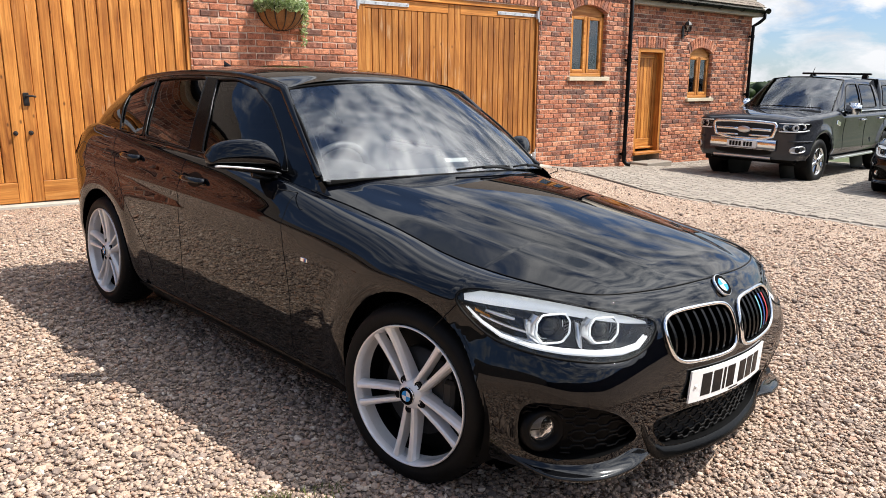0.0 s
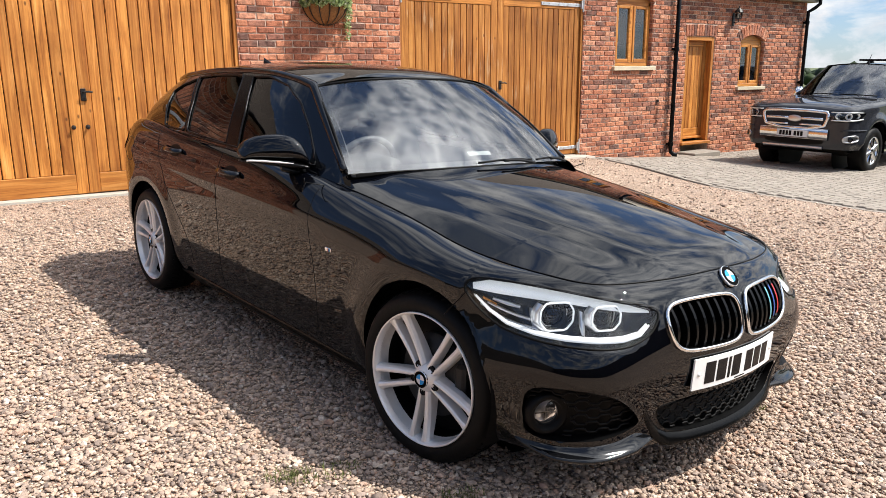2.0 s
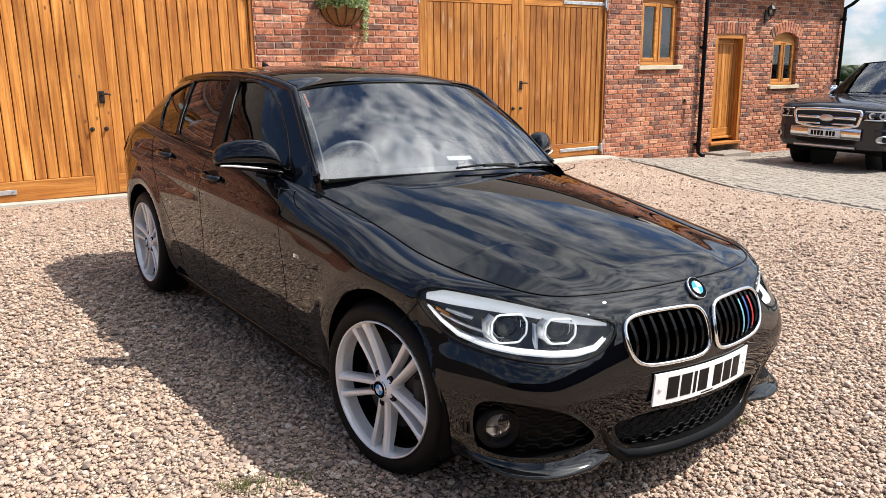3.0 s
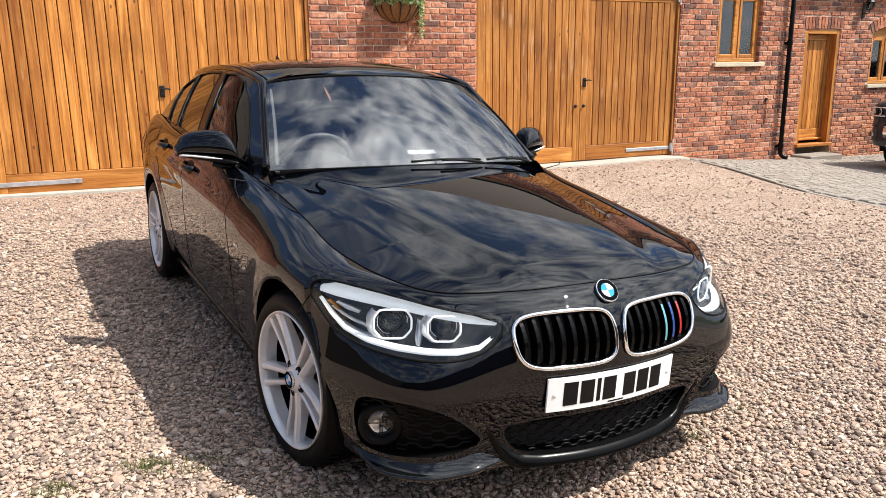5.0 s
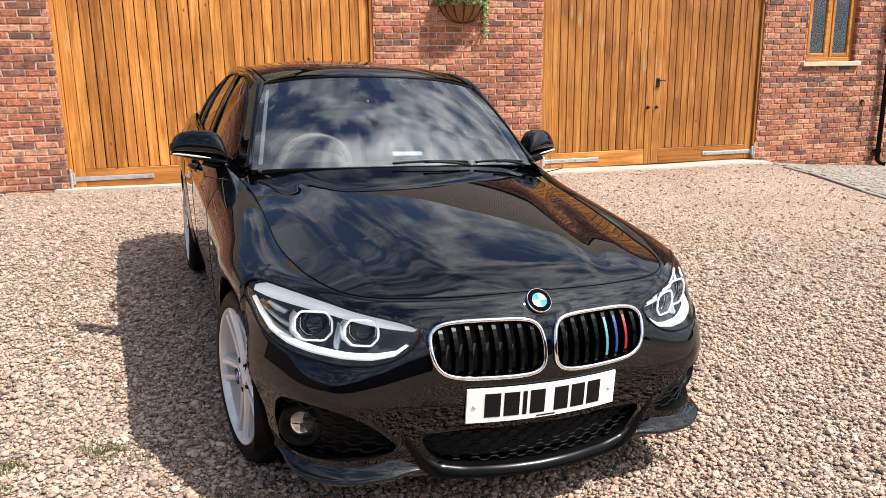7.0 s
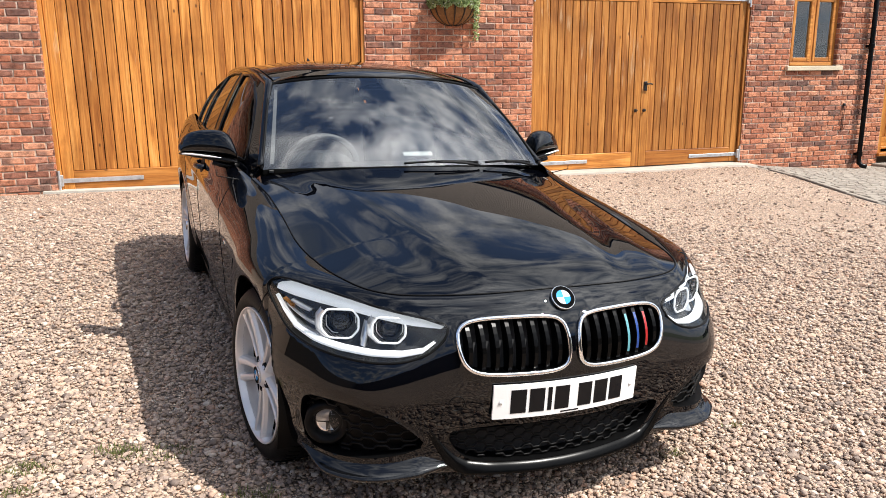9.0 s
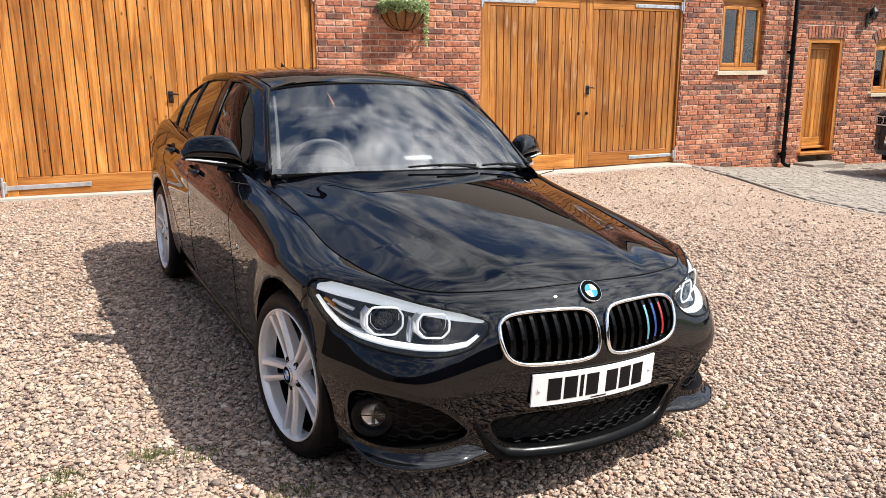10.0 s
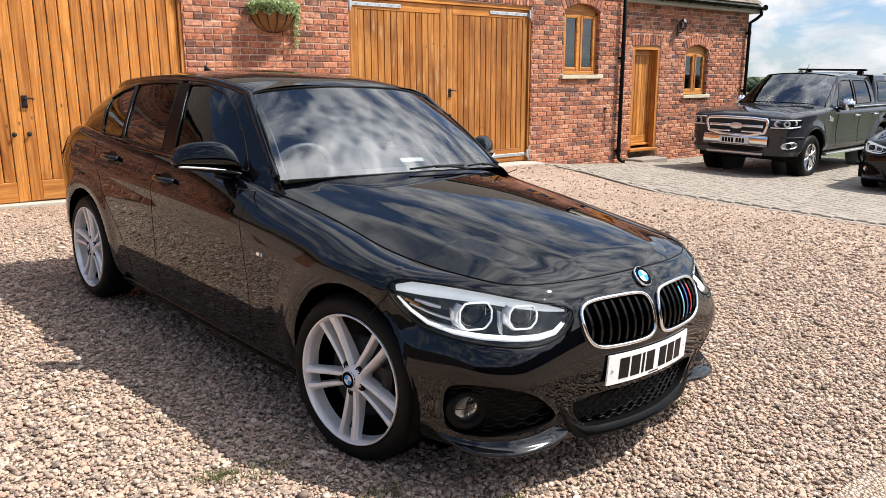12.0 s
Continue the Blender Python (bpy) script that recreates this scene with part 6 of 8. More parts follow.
def mirror_ring(f, sign, z0, z1, grow=1.0, sides=28):
    """A section of the mirror's housing, inner end f = 0, outer tip f = 1, between two fractions of its height."""
    x = 0.772 + 0.226 * f
    front, deep = 0.918 + 0.150 * f ** 1.5, 0.135 - 0.062 * f
    low, tall = 0.956 + 0.018 * f, 0.132 * curve_at(MIRROR_TOP, f)
    out = []
    for k in range(sides):
        a = 2 * math.pi * k / sides
        c, s_ = math.cos(a), math.sin(a)
        py_ = math.copysign(abs(c) ** (0.85 if c < 0 else 0.45), c)
        pz_ = math.copysign(abs(s_) ** 0.7, s_)
        zf = z0 + (z1 - z0) * (0.5 + 0.5 * pz_)
        # the front face leans back towards the top
        lean = 0.030 * zf * zf
        out.append(Vector((sign * x, front + lean + deep * (0.5 + 0.5 * py_ * grow) * (1 - 0.12 * zf), low + tall * zf)))
    return out


def door_mirror(sign):
    fs = [0.0, 0.02, 0.06, 0.12, 0.2, 0.3, 0.4, 0.5, 0.6, 0.7, 0.8, 0.87, 0.93, 0.97, 1.0]
    def capped(z0, z1, grow):
        rings = [mirror_ring(f, sign, z0(f), z1, grow) for f in fs]
        mid = sum(rings[-1], Vector()) / 28
        for k, dx in ((0.86, 0.004), (0.6, 0.009), (0.25, 0.012)):
            rings.append([mid + (p - mid) * k + Vector((sign * dx, 0, 0)) for p in rings[len(fs) - 1]])
        return sheet(rings, None, True)

    b = capped(lambda f: 0.16, 1.0, 1.0)
    b.verts.ensure_lookup_table()
    b.faces.new(b.verts[:28][::-1])
    b.faces.new(b.verts[-28:])
    m = cpart("door_mirror", tidy(b), "paint", None, "glossy black door mirror with a slim indicator")
    b = capped(lambda f: -0.10 + 0.10 * f, 0.15, 0.97)
    b.verts.ensure_lookup_table()
    b.faces.new(b.verts[:28][::-1])
    b.faces.new(b.verts[-28:])
    cpart("lower_shell", tidy(b), "black_plastic", m)
    strip = []
    for f in np.linspace(0.30, 0.995, 16):
        ring = mirror_ring(f, sign, 0.03, 0.20, 1.04)
        strip.append(min(ring, key=lambda p: p.y + 0.2 * abs(p.z - sum(q.z for q in ring) / 28)))
    cpart("indicator", rod(strip, 0.0042, 8, False, None, 1.0, [0.35 + 0.65 * step(0, 5, k) for k in range(16)]), "white", m, "slim clear indicator")
    cpart("mirror_arm", rod([(sign * 0.745, 0.990, 0.944), (sign * 0.785, 0.985, 0.940), (sign * 0.83, 0.985, 0.948), (sign * 0.87, 0.99, 0.960)], 0.026, 10, False, None, 0.55), "black_plastic", m)
    g = [(sign * x, 1.058 + 0.030 * (x - 0.78) / 0.22, z) for x, z in rounded([(0.790, 0.975), (0.93, 0.980), (0.965, 0.995), (0.93, 1.040), (0.86, 1.064), (0.80, 1.055)], 2)]
    cpart("mirror_glass", tidy(extrude_flat(g, (0, 0.006, 0))), "chrome", m, "", False)


for sign in (-1, 1):
    door_mirror(sign)
    tri = [(0.885, 0.958), (0.965, 0.966), (1.0, 1.030), (0.975, 1.020)]
    cpart("mirror_base", tidy(patch(densify(tri), lambda a, b: green_at(a, b, sign, 0.004), 0.05)), "slat_black")


# ---- wheels ----
def spoke(side, r0, r1):
    """One of a pair of spokes that part towards the rim, with a flat face, a chamfer and deep flanks."""
    rows = []
    for k in range(19):
        f = k / 18
        r = r0 + (r1 - r0) * f
        off = side * (0.0170 + 0.0185 * f ** 0.9)
        w = 0.0098 + 0.0036 * f + 0.004 * step(0.88, 1.0, f)
        face = 0.014 * (1 - f) + 0.005 * math.sin(math.pi * f) - 0.003
        deep = 0.034 + 0.022 * (1 - f)
        cant = 0.006 * side
        rows.append([(deep + face, off - w * 1.04, r), (face + 0.010 - cant, off - w, r), (face + 0.002 - cant * 0.3, off - w * 0.55, r), (face, off, r), (face + 0.002 + cant * 0.3, off + w * 0.55, r), (face + 0.010 + cant, off + w, r), (deep + face, off + w * 1.04, r)])
    return sheet(rows)


def wheel(x, y, sign, steer=0.0):
    """A tyre and a five-double-spoke rim; x is the plane of the rim's outer lip."""
    base = Matrix.Translation((sign * x, y, WHEEL_Z)) @ pose(0, 0, 0, 0, 0, (180 if sign > 0 else 0) + steer)
    R = TYRE_R
    tyre = turned([(0.240, 0.012), (0.246, 0.004), (0.262, -0.006), (0.282, -0.008), (0.298, 0.001), (R - 0.008, 0.016), (R - 0.001, 0.034), (R, 0.06), (R, 0.15), (R - 0.002, 0.18), (R - 0.012, 0.20), (0.29, 0.21), (0.235, 0.20)], "x", 72)
    w = cpart("wheel", tyre, "rubber", None, "low-profile tyre on a silver double-spoke alloy")
    w.matrix_local = base
    treads = bmesh.new()
    for xx in (0.075, 0.105, 0.135):
        rod([(xx, (R + 0.0005) * math.cos(a), (R + 0.0005) * math.sin(a)) for a in np.linspace(0, 2 * math.pi, 72, endpoint=False)], 0.004, 4, True, treads)
    for k in range(60):
        a = 2 * math.pi * k / 60
        rod([(0.022, (R - 0.003) * math.cos(a), (R - 0.003) * math.sin(a)), (0.045, (R + 0.0008) * math.cos(a + 0.03), (R + 0.0008) * math.sin(a + 0.03)), (0.07, (R + 0.0008) * math.cos(a + 0.05), (R + 0.0008) * math.sin(a + 0.05))], 0.0028, 4, False, treads)
    cpart("tread_grooves", treads, "trim", w)
    rim = turned([(0.244, 0.010), (0.248, -0.002), (0.2465, -0.007), (0.243, -0.007), (0.240, -0.002), (0.2375, 0.008), (0.2355, 0.014), (0.2345, 0.020)], "x", 72)
    rim_ob = cpart("rim", rim, "rim", w, "silver alloy rim")
    cpart("barrel", turned([(0.2345, 0.0202), (0.2340, 0.035), (0.2330, 0.050), (0.2300, 0.060)], "x", 72), "rim", rim_ob, "silver inner barrel")
    # the rest of the silver barrel in black, standing in for its shade
    cpart("barrel_depth", turned([(0.2300, 0.0602), (0.226, 0.19)], "x", 48), "trim", rim_ob)
    for k in range(5):
        for side in (-1, 1):
            sp = cpart("spoke", tidy(spoke(side, 0.045, 0.237)), "rim", rim_ob, "", False)
            sp.matrix_local = pose(0.004, 0, 0, 72 * k + 180 + SPOKE_TURN[(sign, y)], 0, 0)
    hub = turned([(0.0005, -0.014), (0.034, -0.014), (0.037, -0.012), (0.044, -0.008), (0.052, 0.002), (0.056, 0.02), (0.056, 0.05)], "x", 40)
    cpart("hub", hub, "rim", rim_ob).location = (0.020, 0, 0)
    for k in range(5):
        bolt = turned([(0.0005, 0.004), (0.009, 0.004), (0.0098, 0.0), (0.0128, -0.001), (0.0145, 0.002), (0.016, 0.008)], "x", 12)
        bo = cpart("bolt_hole", bolt, "trim", rim_ob)
        a = math.radians(72 * k + 180 + 36 * 0 + SPOKE_TURN[(sign, y)])
        bo.location = (0.015, -0.054 * math.sin(a), 0.053 * math.cos(a))
    r = roundel(0.032, rim_ob, Matrix.Translation((0.004, 0, 0)) @ pose(0, 0, 0, 0, 0, -90))
    disc = turned([(0.0005, 0.075), (0.07, 0.075), (0.155, 0.072), (0.155, 0.095), (0.05, 0.096)], "x", 48)
    cpart("brake_disc", disc, "steel", w)
    cal = box(0.055, 0.105, -0.155, -0.105, -0.075, 0.075, 0.012)
    cpart("brake_caliper", cal, "steel", w, "", False)
    back = turned([(0.0005, 0.125), (0.227, 0.125)], "x", 40)
    cpart("brake_shield", back, "trim", w)
    return w


SPOKE_TURN = {(-1, 0.0): 3.0, (1, 0.0): 20.0, (-1, REAR): 26.0, (1, REAR): 10.0}
for sign in (-1, 1):
    wheel(0.853, 0.0, sign, 8.0)
    wheel(0.868, REAR, sign)

# ---- cabin ----
dash = sheet([[(a * 0.70, 0.82 - 0.17 * (1 - a * a) + dy, 0.90 + 0.02 * (1 - a * a) + dz) for a in np.linspace(-1, 1, 21)] for dy, dz in ((-0.10, 0.0), (0.10, 0.015), (0.28, 0.02), (0.36, -0.02), (0.40, -0.12), (0.38, -0.30))])
dashboard = cpart("dashboard", tidy(dash), "interior", None, "dark grey dashboard behind the screen")
cowl = sheet([[(-0.36 + 0.17 * math.cos(a) * k, 1.00 + 0.14 * q, 0.935 + 0.055 * math.sin(a) * k) for a in np.linspace(0, math.pi, 15)] for q, k in ((-0.5, 0.3), (0.0, 0.9), (0.8, 1.0), (0.85, 0.7))])
cpart("instrument_cowl", tidy(cowl), "interior", dashboard)
paper = cpart("paper", tidy(sheet([[screen_point(a, 0.13) + Vector((0, 0.03 + 0.02 * dz / 0.016, -0.022 + dz)) for a in (-0.09, 0.12)] for dz in (0.0, 0.016)])), "paper", dashboard)
sw = Matrix.Translation((-0.325, 1.17, 0.885)) @ pose(0, 0, 0, 112, 0, 0)
wheel_ring = cpart("steering_wheel", rod([(0.185 * math.cos(a), 0.185 * math.sin(a), 0) for a in np.linspace(0, 2 * math.pi, 40, endpoint=False)], 0.016, 8, True), "wheel_grip", None, "thick-rimmed sports steering wheel with silver spokes")
wheel_ring.matrix_local = sw
cpart("boss", turned([(0.0005, 0.02), (0.06, 0.015), (0.075, -0.02)], "z", 24), "interior", wheel_ring)
for a in (0.1, math.pi - 0.1, -math.pi / 2):
    cpart("spoke", rod([(0.05 * math.cos(a), 0.05 * math.sin(a), 0.005), (0.18 * math.cos(a), 0.18 * math.sin(a), 0.0)], 0.014, 8, False, None, 0.5), "satin", wheel_ring)
for sx in (-0.36, 0.36):
    seat = cpart("front_seat", box(sx - 0.24, sx + 0.24, 1.28, 1.80, 0.42, 0.58, 0.05, None, 3), "seat", None, "dark fabric front seat")
    back = box(-0.23, 0.23, -0.07, 0.07, 0.0, 0.60, 0.05, None, 3)
    bo = cpart("backrest", back, "seat", seat)
    bo.matrix_local = Matrix.Translation((sx, 1.78, 0.52)) @ pose(0, 0, 0, -18, 0, 0)
    hr = box(-0.13, 0.13, -0.045, 0.045, 0.62, 0.80, 0.035, None, 3)
    ho = cpart("headrest", hr, "seat", seat)
    ho.matrix_local = Matrix.Translation((sx, 1.77, 0.50)) @ pose(0, 0, 0, -14, 0, 0)
cpart("rear_bench", box(-0.62, 0.62, 2.25, 2.75, 0.42, 0.60, 0.05, None, 3), "seat")
bo = cpart("rear_backrest", box(-0.62, 0.62, -0.06, 0.06, 0.0, 0.60, 0.05, None, 3), "seat")
bo.matrix_local = Matrix.Translation((0, 2.75, 0.55)) @ pose(0, 0, 0, -18, 0, 0)
cpart("cabin_floor", box(-0.72, 0.72, 0.9, 3.3, 0.30, 0.32), "interior", None, "", False)
lining = roof_mesh()
for v in lining.verts:
    v.co = Vector((v.co.x * 0.985, 1.262 + (v.co.y - 1.235) * 0.985, v.co.z - 0.022))
cpart("headlining", tidy(lining), "lining", None, "pale grey headlining")
for sign in (-1, 1):
    cpart("door_card", tidy(sheet([[(sign * (0.73 if z < 0.9 else 0.735), y, z) for y in np.linspace(0.85, 3.1, 10)] for z in (0.30, 0.6, 0.93)])), "interior")
mir = cpart("rear_view_mirror", box(-0.12, 0.12, -0.02, 0.02, -0.035, 0.035, 0.015, None, 2), "trim", None, "", False)
mir.location = (0.0, 1.20, 1.265)

for sign in (-1, 1):
    cpart("pillar_trim", tidy(sheet([[screen_point(sign * a, f / 10) + Vector((0, 0.03, -0.02)) for f in range(11)] for a in (0.925, 0.95)])), "lining", None, "grey lining of the windscreen pillar")

cpart("rear_screen", tidy(sheet([[(a * 0.40, 3.02 + 0.14 * f, 1.27 - 0.32 * f) for a in np.linspace(-1, 1, 5)] for f in (0.0, 0.5, 1.0)])), "interior", None, "dark tailgate lining")


# ---- the pickup by the annex: x to its left, y to the rear, from below its front axle ----
PICKUP = Matrix.Translation((13.25, 6.72, -0.30)) @ pose(0, 0, 0, 0, 0, -87) @ pose(0, 0, 0, 0, 1.0, 0)
pickup = thing("pickup_truck", PICKUP, "dark grey double-cab pickup with chrome grille and rear canopy", "pickup truck")
PW, PWB, PR = 0.925, 3.22, 0.388
P_HALF = [(-0.93, 0.60), (-0.90, 0.74), (-0.84, 0.83), (-0.72, 0.885), (-0.45, 0.915), (0.0, 0.925), (3.2, 0.925), (4.2, 0.915), (4.42, 0.88)]
P_TOP = [(-0.93, 1.035), (-0.88, 1.095), (-0.75, 1.140), (-0.3, 1.185), (0.3, 1.215), (0.72, 1.235), (0.9, 1.185), (4.42, 1.185)]
P_LOW = [(-0.93, 0.44), (-0.5, 0.42), (0.0, 0.45), (3.2, 0.47), (4.42, 0.60)]


def pick_half(y, a):
    """Half a section of the pickup's body: a runs from the sill (0) over the shoulder to the middle (1)."""
    w, top, low = curve_at(P_HALF, y), curve_at(P_TOP, y), curve_at(P_LOW, y)
    sh = top - 0.10
    if a < 0.62:
        f = a / 0.62
        z = low + (sh - low) * f
        x = w - 0.05 * (1 - step(0.0, 0.18, f)) - 0.02 * math.sin(math.pi * f) * step(0.3, 0.8, y) * step(3.0, 2.4, y)
        x += 0.028 * math.exp(-(((math.hypot(y, z - 0.40) - 0.50) / 0.07) ** 2)) + 0.028 * math.exp(-(((math.hypot(y - PWB, z - 0.40) - 0.50) / 0.07) ** 2))
    else:
        g = (a - 0.62) / 0.38
        ang = min(1.0, g / 0.45) * math.pi / 2
        inset = 0.13
        x = (w - inset + inset * math.cos(ang)) if g < 0.45 else (w - inset) * (1 - (g - 0.45) / 0.55)
        z = sh + 0.075 * math.sin(ang) + (0.025 * step(0.45, 0.8, g) if g > 0.45 else 0.0)
    return x, z


def pick_shell():
    ys = list(np.concatenate([np.linspace(-0.93, -0.7, 14), np.arange(-0.68, 4.43, 0.035)]))
    aa = [k / 44 for k in range(45)]
    rows = []
    for y in ys:
        half = [pick_half(y, a) for a in aa]
        rows.append([(x, y, z) for x, z in half] + [(-x, y, z) for x, z in half[::-1][1:]])
    b = sheet(rows)
    b.verts.ensure_lookup_table()
    n = len(rows[0])
    b.faces.new(b.verts[:n])
    b.faces.new(b.verts[-n:][::-1])
    return b


pick_bm = pick_shell()
PICK_TREE = BVHTree.FromBMesh(pick_bm)
for yc in (0.0, PWB):
    cut(pick_bm, lambda q: math.hypot(q[0] - yc, q[1] - 0.40) - 0.462, lambda p: (p.y, p.z) if abs(p.x) > 0.45 else None, lift_side)


def ppart(name, bm, mat, parent=None, label="", smooth=True):
    return part(name, bm, mat, parent or pickup, label, smooth)


def nose(x, z, out=0.004):
    hit = PICK_TREE.ray_cast(Vector((x, -3, z)), Vector((0, 1, 0)))
    p = hit[0] if hit[0] is not None else Vector((x, -0.9, z))
    return Vector((p.x, p.y - out, p.z))


def flank(y, z, sign, out=0.003):
    hit = PICK_TREE.ray_cast(Vector((sign * 3, y, z)), Vector((-sign, 0, 0)))
    p = hit[0] if hit[0] is not None else Vector((sign * 0.92, y, z))
    return Vector((p.x + sign * out, p.y, p.z))


def bent(u, z, sign, out=0.004):
    """The pickup's front corners seen from 45 degrees."""
    w, along = Vector((ROOT2 * sign, -ROOT2, 0)), Vector((-ROOT2 * sign, -ROOT2, 0))
    hit = PICK_TREE.ray_cast(along * u + w * 3 + Vector((0, 0, z)), -w)
    p = hit[0] if hit[0] is not None else along * u + w * 1.2 + Vector((0, 0, z))
    return p + w * out


ppart("body", tidy(pick_bm), "paint_grey", None, "dark grey metallic paint")


def cab_half(y, f):
    """The cab's side: f from the belt to the roof rail."""
    if y < 1.42:
        g = (y - 0.62) / 0.80
        top, xt = 1.175 + 0.555 * g, 0.80 - 0.16 * g
    elif y < 2.98:
        g = (y - 1.42) / 1.56
        top, xt = 1.73 + 0.045 * math.sin(math.pi * (0.25 + 0.6 * g)) - 0.03, 0.64
    else:
        top, xt = 1.735 - 0.02 * step(3.6, 4.4, y), 0.70 - 0.03 * step(3.6, 4.4, y)
    bx = 0.83
    return Vector((bx + (xt - bx) * f + 0.022 * math.sin(math.pi * f), y, 1.160 + (top - 1.160) * f))


def cab_at(y, z, sign, out=0.0):
    top = cab_half(y, 1.0).z
    p = cab_half(y, (z - 1.160) / max(0.03, top - 1.160))
    return Vector((sign * (p.x + out), y, z))


def cab_poly(pts):
    return soft_poly([(y, z) for y, z in pts], 0.14)


for sign in (-1, 1):
    for y0, y1, name, polys in ((0.62, 2.955, "cab_side", ([(1.10, 1.215), (1.92, 1.225), (1.92, 1.66), (1.52, 1.655), (1.38, 1.60)], [(2.02, 1.225), (2.78, 1.235), (2.70, 1.64), (2.02, 1.66)])),
                                (2.975, 4.38, "canopy_side", ([(3.10, 1.25), (4.22, 1.25), (4.05, 1.62), (3.14, 1.64)],))):
        g = sheet([[Vector((sign * q.x, q.y, q.z)) for q in (cab_half(y, k / 16) for y in np.linspace(y0, y1, int((y1 - y0) / 0.03)))] for k in range(17)])
        for poly in polys:
            soft = cab_poly(poly)
            cut(g, lambda q: sdf(soft, q), lambda p: (p.y, p.z), lift_side)
        ppart(name, tidy(g), "paint_grey")
        for poly in polys:
            soft = densify(cab_poly(poly), 0.05)
            w = ppart("side_window", outward(patch(soft, lambda a, b: cab_at(a, b, sign, -0.004), 0.12), MIDDLE), "privacy", None, "dark side glass")
            ppart("window_seal", rod([cab_at(a, b, sign, 0.001) for a, b in soft], 0.010, 5, True), "trim", w)
    ppart("belt_trim", rod([cab_at(y, 1.178, sign, 0.012) for y in np.linspace(0.98, 4.3, 30)], 0.011, 6), "satin", None, "bright belt trim")

roof_rows = []
for i in range(30):
    y = 1.42 + (2.955 - 1.42) * i / 29
    e = cab_half(y, 1.0)
    roof_rows.append([(a * e.x, y - 0.10 * (1 - a * a) * max(0.0, 1 - i / 8), e.z + 0.045 * (1 - abs(a) ** 2.4)) for a in np.linspace(-1, 1, 17)])
ppart("roof", tidy(sheet(roof_rows)), "paint_grey")
roof_rows = []
for i in range(20):
    y = 2.975 + (4.38 - 2.975) * i / 19
    e = cab_half(y, 1.0)
    roof_rows.append([(a * e.x, y, e.z + 0.06 * (1 - abs(a) ** 2.4)) for a in np.linspace(-1, 1, 17)])
ppart("canopy_roof", tidy(sheet(roof_rows)), "paint_grey")
ppart("canopy_end", tidy(sheet([[(a * 0.68, 4.38, z) for a in np.linspace(-1, 1, 5)] for z in (1.165, 1.73)])), "paint_grey")
ppart("canopy_front", tidy(sheet([[(a * 0.72, 2.974, z) for a in np.linspace(-1, 1, 5)] for z in (1.165, 1.75)])), "trim")


def pick_screen(a, f):
    bow = 1 - a * a
    lo, hi = Vector((a * 0.79, 0.64 - 0.16 * bow, 1.20 + 0.022 * bow)), Vector((a * 0.64, 1.42 - 0.10 * bow, 1.728 + 0.045 * bow))
    p = lo.lerp(hi, f)
    p.z += 0.02 * math.sin(math.pi * f)
    return p


ps = ppart("windscreen", outward(sheet([[pick_screen(-1 + k / 8, f / 10) for k in range(17)] for f in range(11)]), MIDDLE), "screen", None, "wide windscreen reflecting the sky")
ppart("screen_seal", rod([pick_screen(-1, f / 10) for f in range(11)] + [pick_screen(-1 + k / 8, 1) for k in range(17)] + [pick_screen(1, 1 - f / 10) for f in range(11)], 0.012, 6), "trim", ps)
ppart("wiper", rod([pick_screen(-0.75 + 0.75 * k / 8, 0.03) + Vector((0, -0.02, 0.02)) for k in range(9)], 0.009, 5), "trim")
ppart("wiper", rod([pick_screen(0.05 + 0.75 * k / 8, 0.03) + Vector((0, -0.02, 0.02)) for k in range(9)], 0.009, 5), "trim")
ppart("dashboard", box(-0.72, 0.72, 0.75, 1.25, 0.95, 1.13, 0.04, None, 2), "interior")
for sx in (-0.36, 0.36):
    st = ppart("front_seat", box(sx - 0.25, sx + 0.25, 1.45, 1.95, 0.72, 0.88, 0.05, None, 2), "seat")
    ppart("backrest", box(sx - 0.24, sx + 0.24, 1.93, 2.07, 0.85, 1.42, 0.05, None, 2), "seat", st)
    ppart("headrest", box(sx - 0.12, sx + 0.12, 1.97, 2.06, 1.44, 1.62, 0.03, None, 2), "seat", st)
ppart("rear_bench", box(-0.65, 0.65, 2.55, 2.9, 0.75, 1.35, 0.06, None, 2), "seat")
ppart("cab_floor", box(-0.8, 0.8, 0.6, 4.35, 0.62, 0.68), "interior", None, "", False)

# grille: chrome surround, black core, two bright bars, a broad chrome bumper strip
OUTER = rounded([(-0.55, 0.975), (-0.49, 1.035), (0.49, 1.035), (0.55, 0.975), (0.47, 0.755), (-0.47, 0.755)], 1)
grille2 = ppart("grille_surround", rod([nose(a, b, 0.012) for a, b in densify(OUTER, 0.04)], 0.030, 8, True, None, 1.0), "chrome", None, "broad chrome grille surround")
ppart("grille_core", tidy(patch(densify(OUTER, 0.05), lambda a, b: nose(a, b, 0.006), 0.12)), "interior", grille2)
for z, w in ((0.910, 0.47), (0.815, 0.445)):
    for s0, s1 in ((-1, -0.22), (0.22, 1)):
        ppart("grille_bar", rod([nose(w * (s0 + (s1 - s0) * k / 6), z, 0.03) for k in range(7)], 0.028 if z > 0.9 else 0.017, 8), "chrome", grille2)
oval = ppart("oval_badge", turned([(0.0005, -0.012), (0.06, -0.010), (0.085, -0.004), (0.09, 0.004)], "y", 28), "satin", grille2, "plain oval badge")
oval.matrix_local = Matrix.Translation(nose(0, 0.905, 0.04)) @ Matrix.Diagonal((1.35, 1, 0.62, 1))
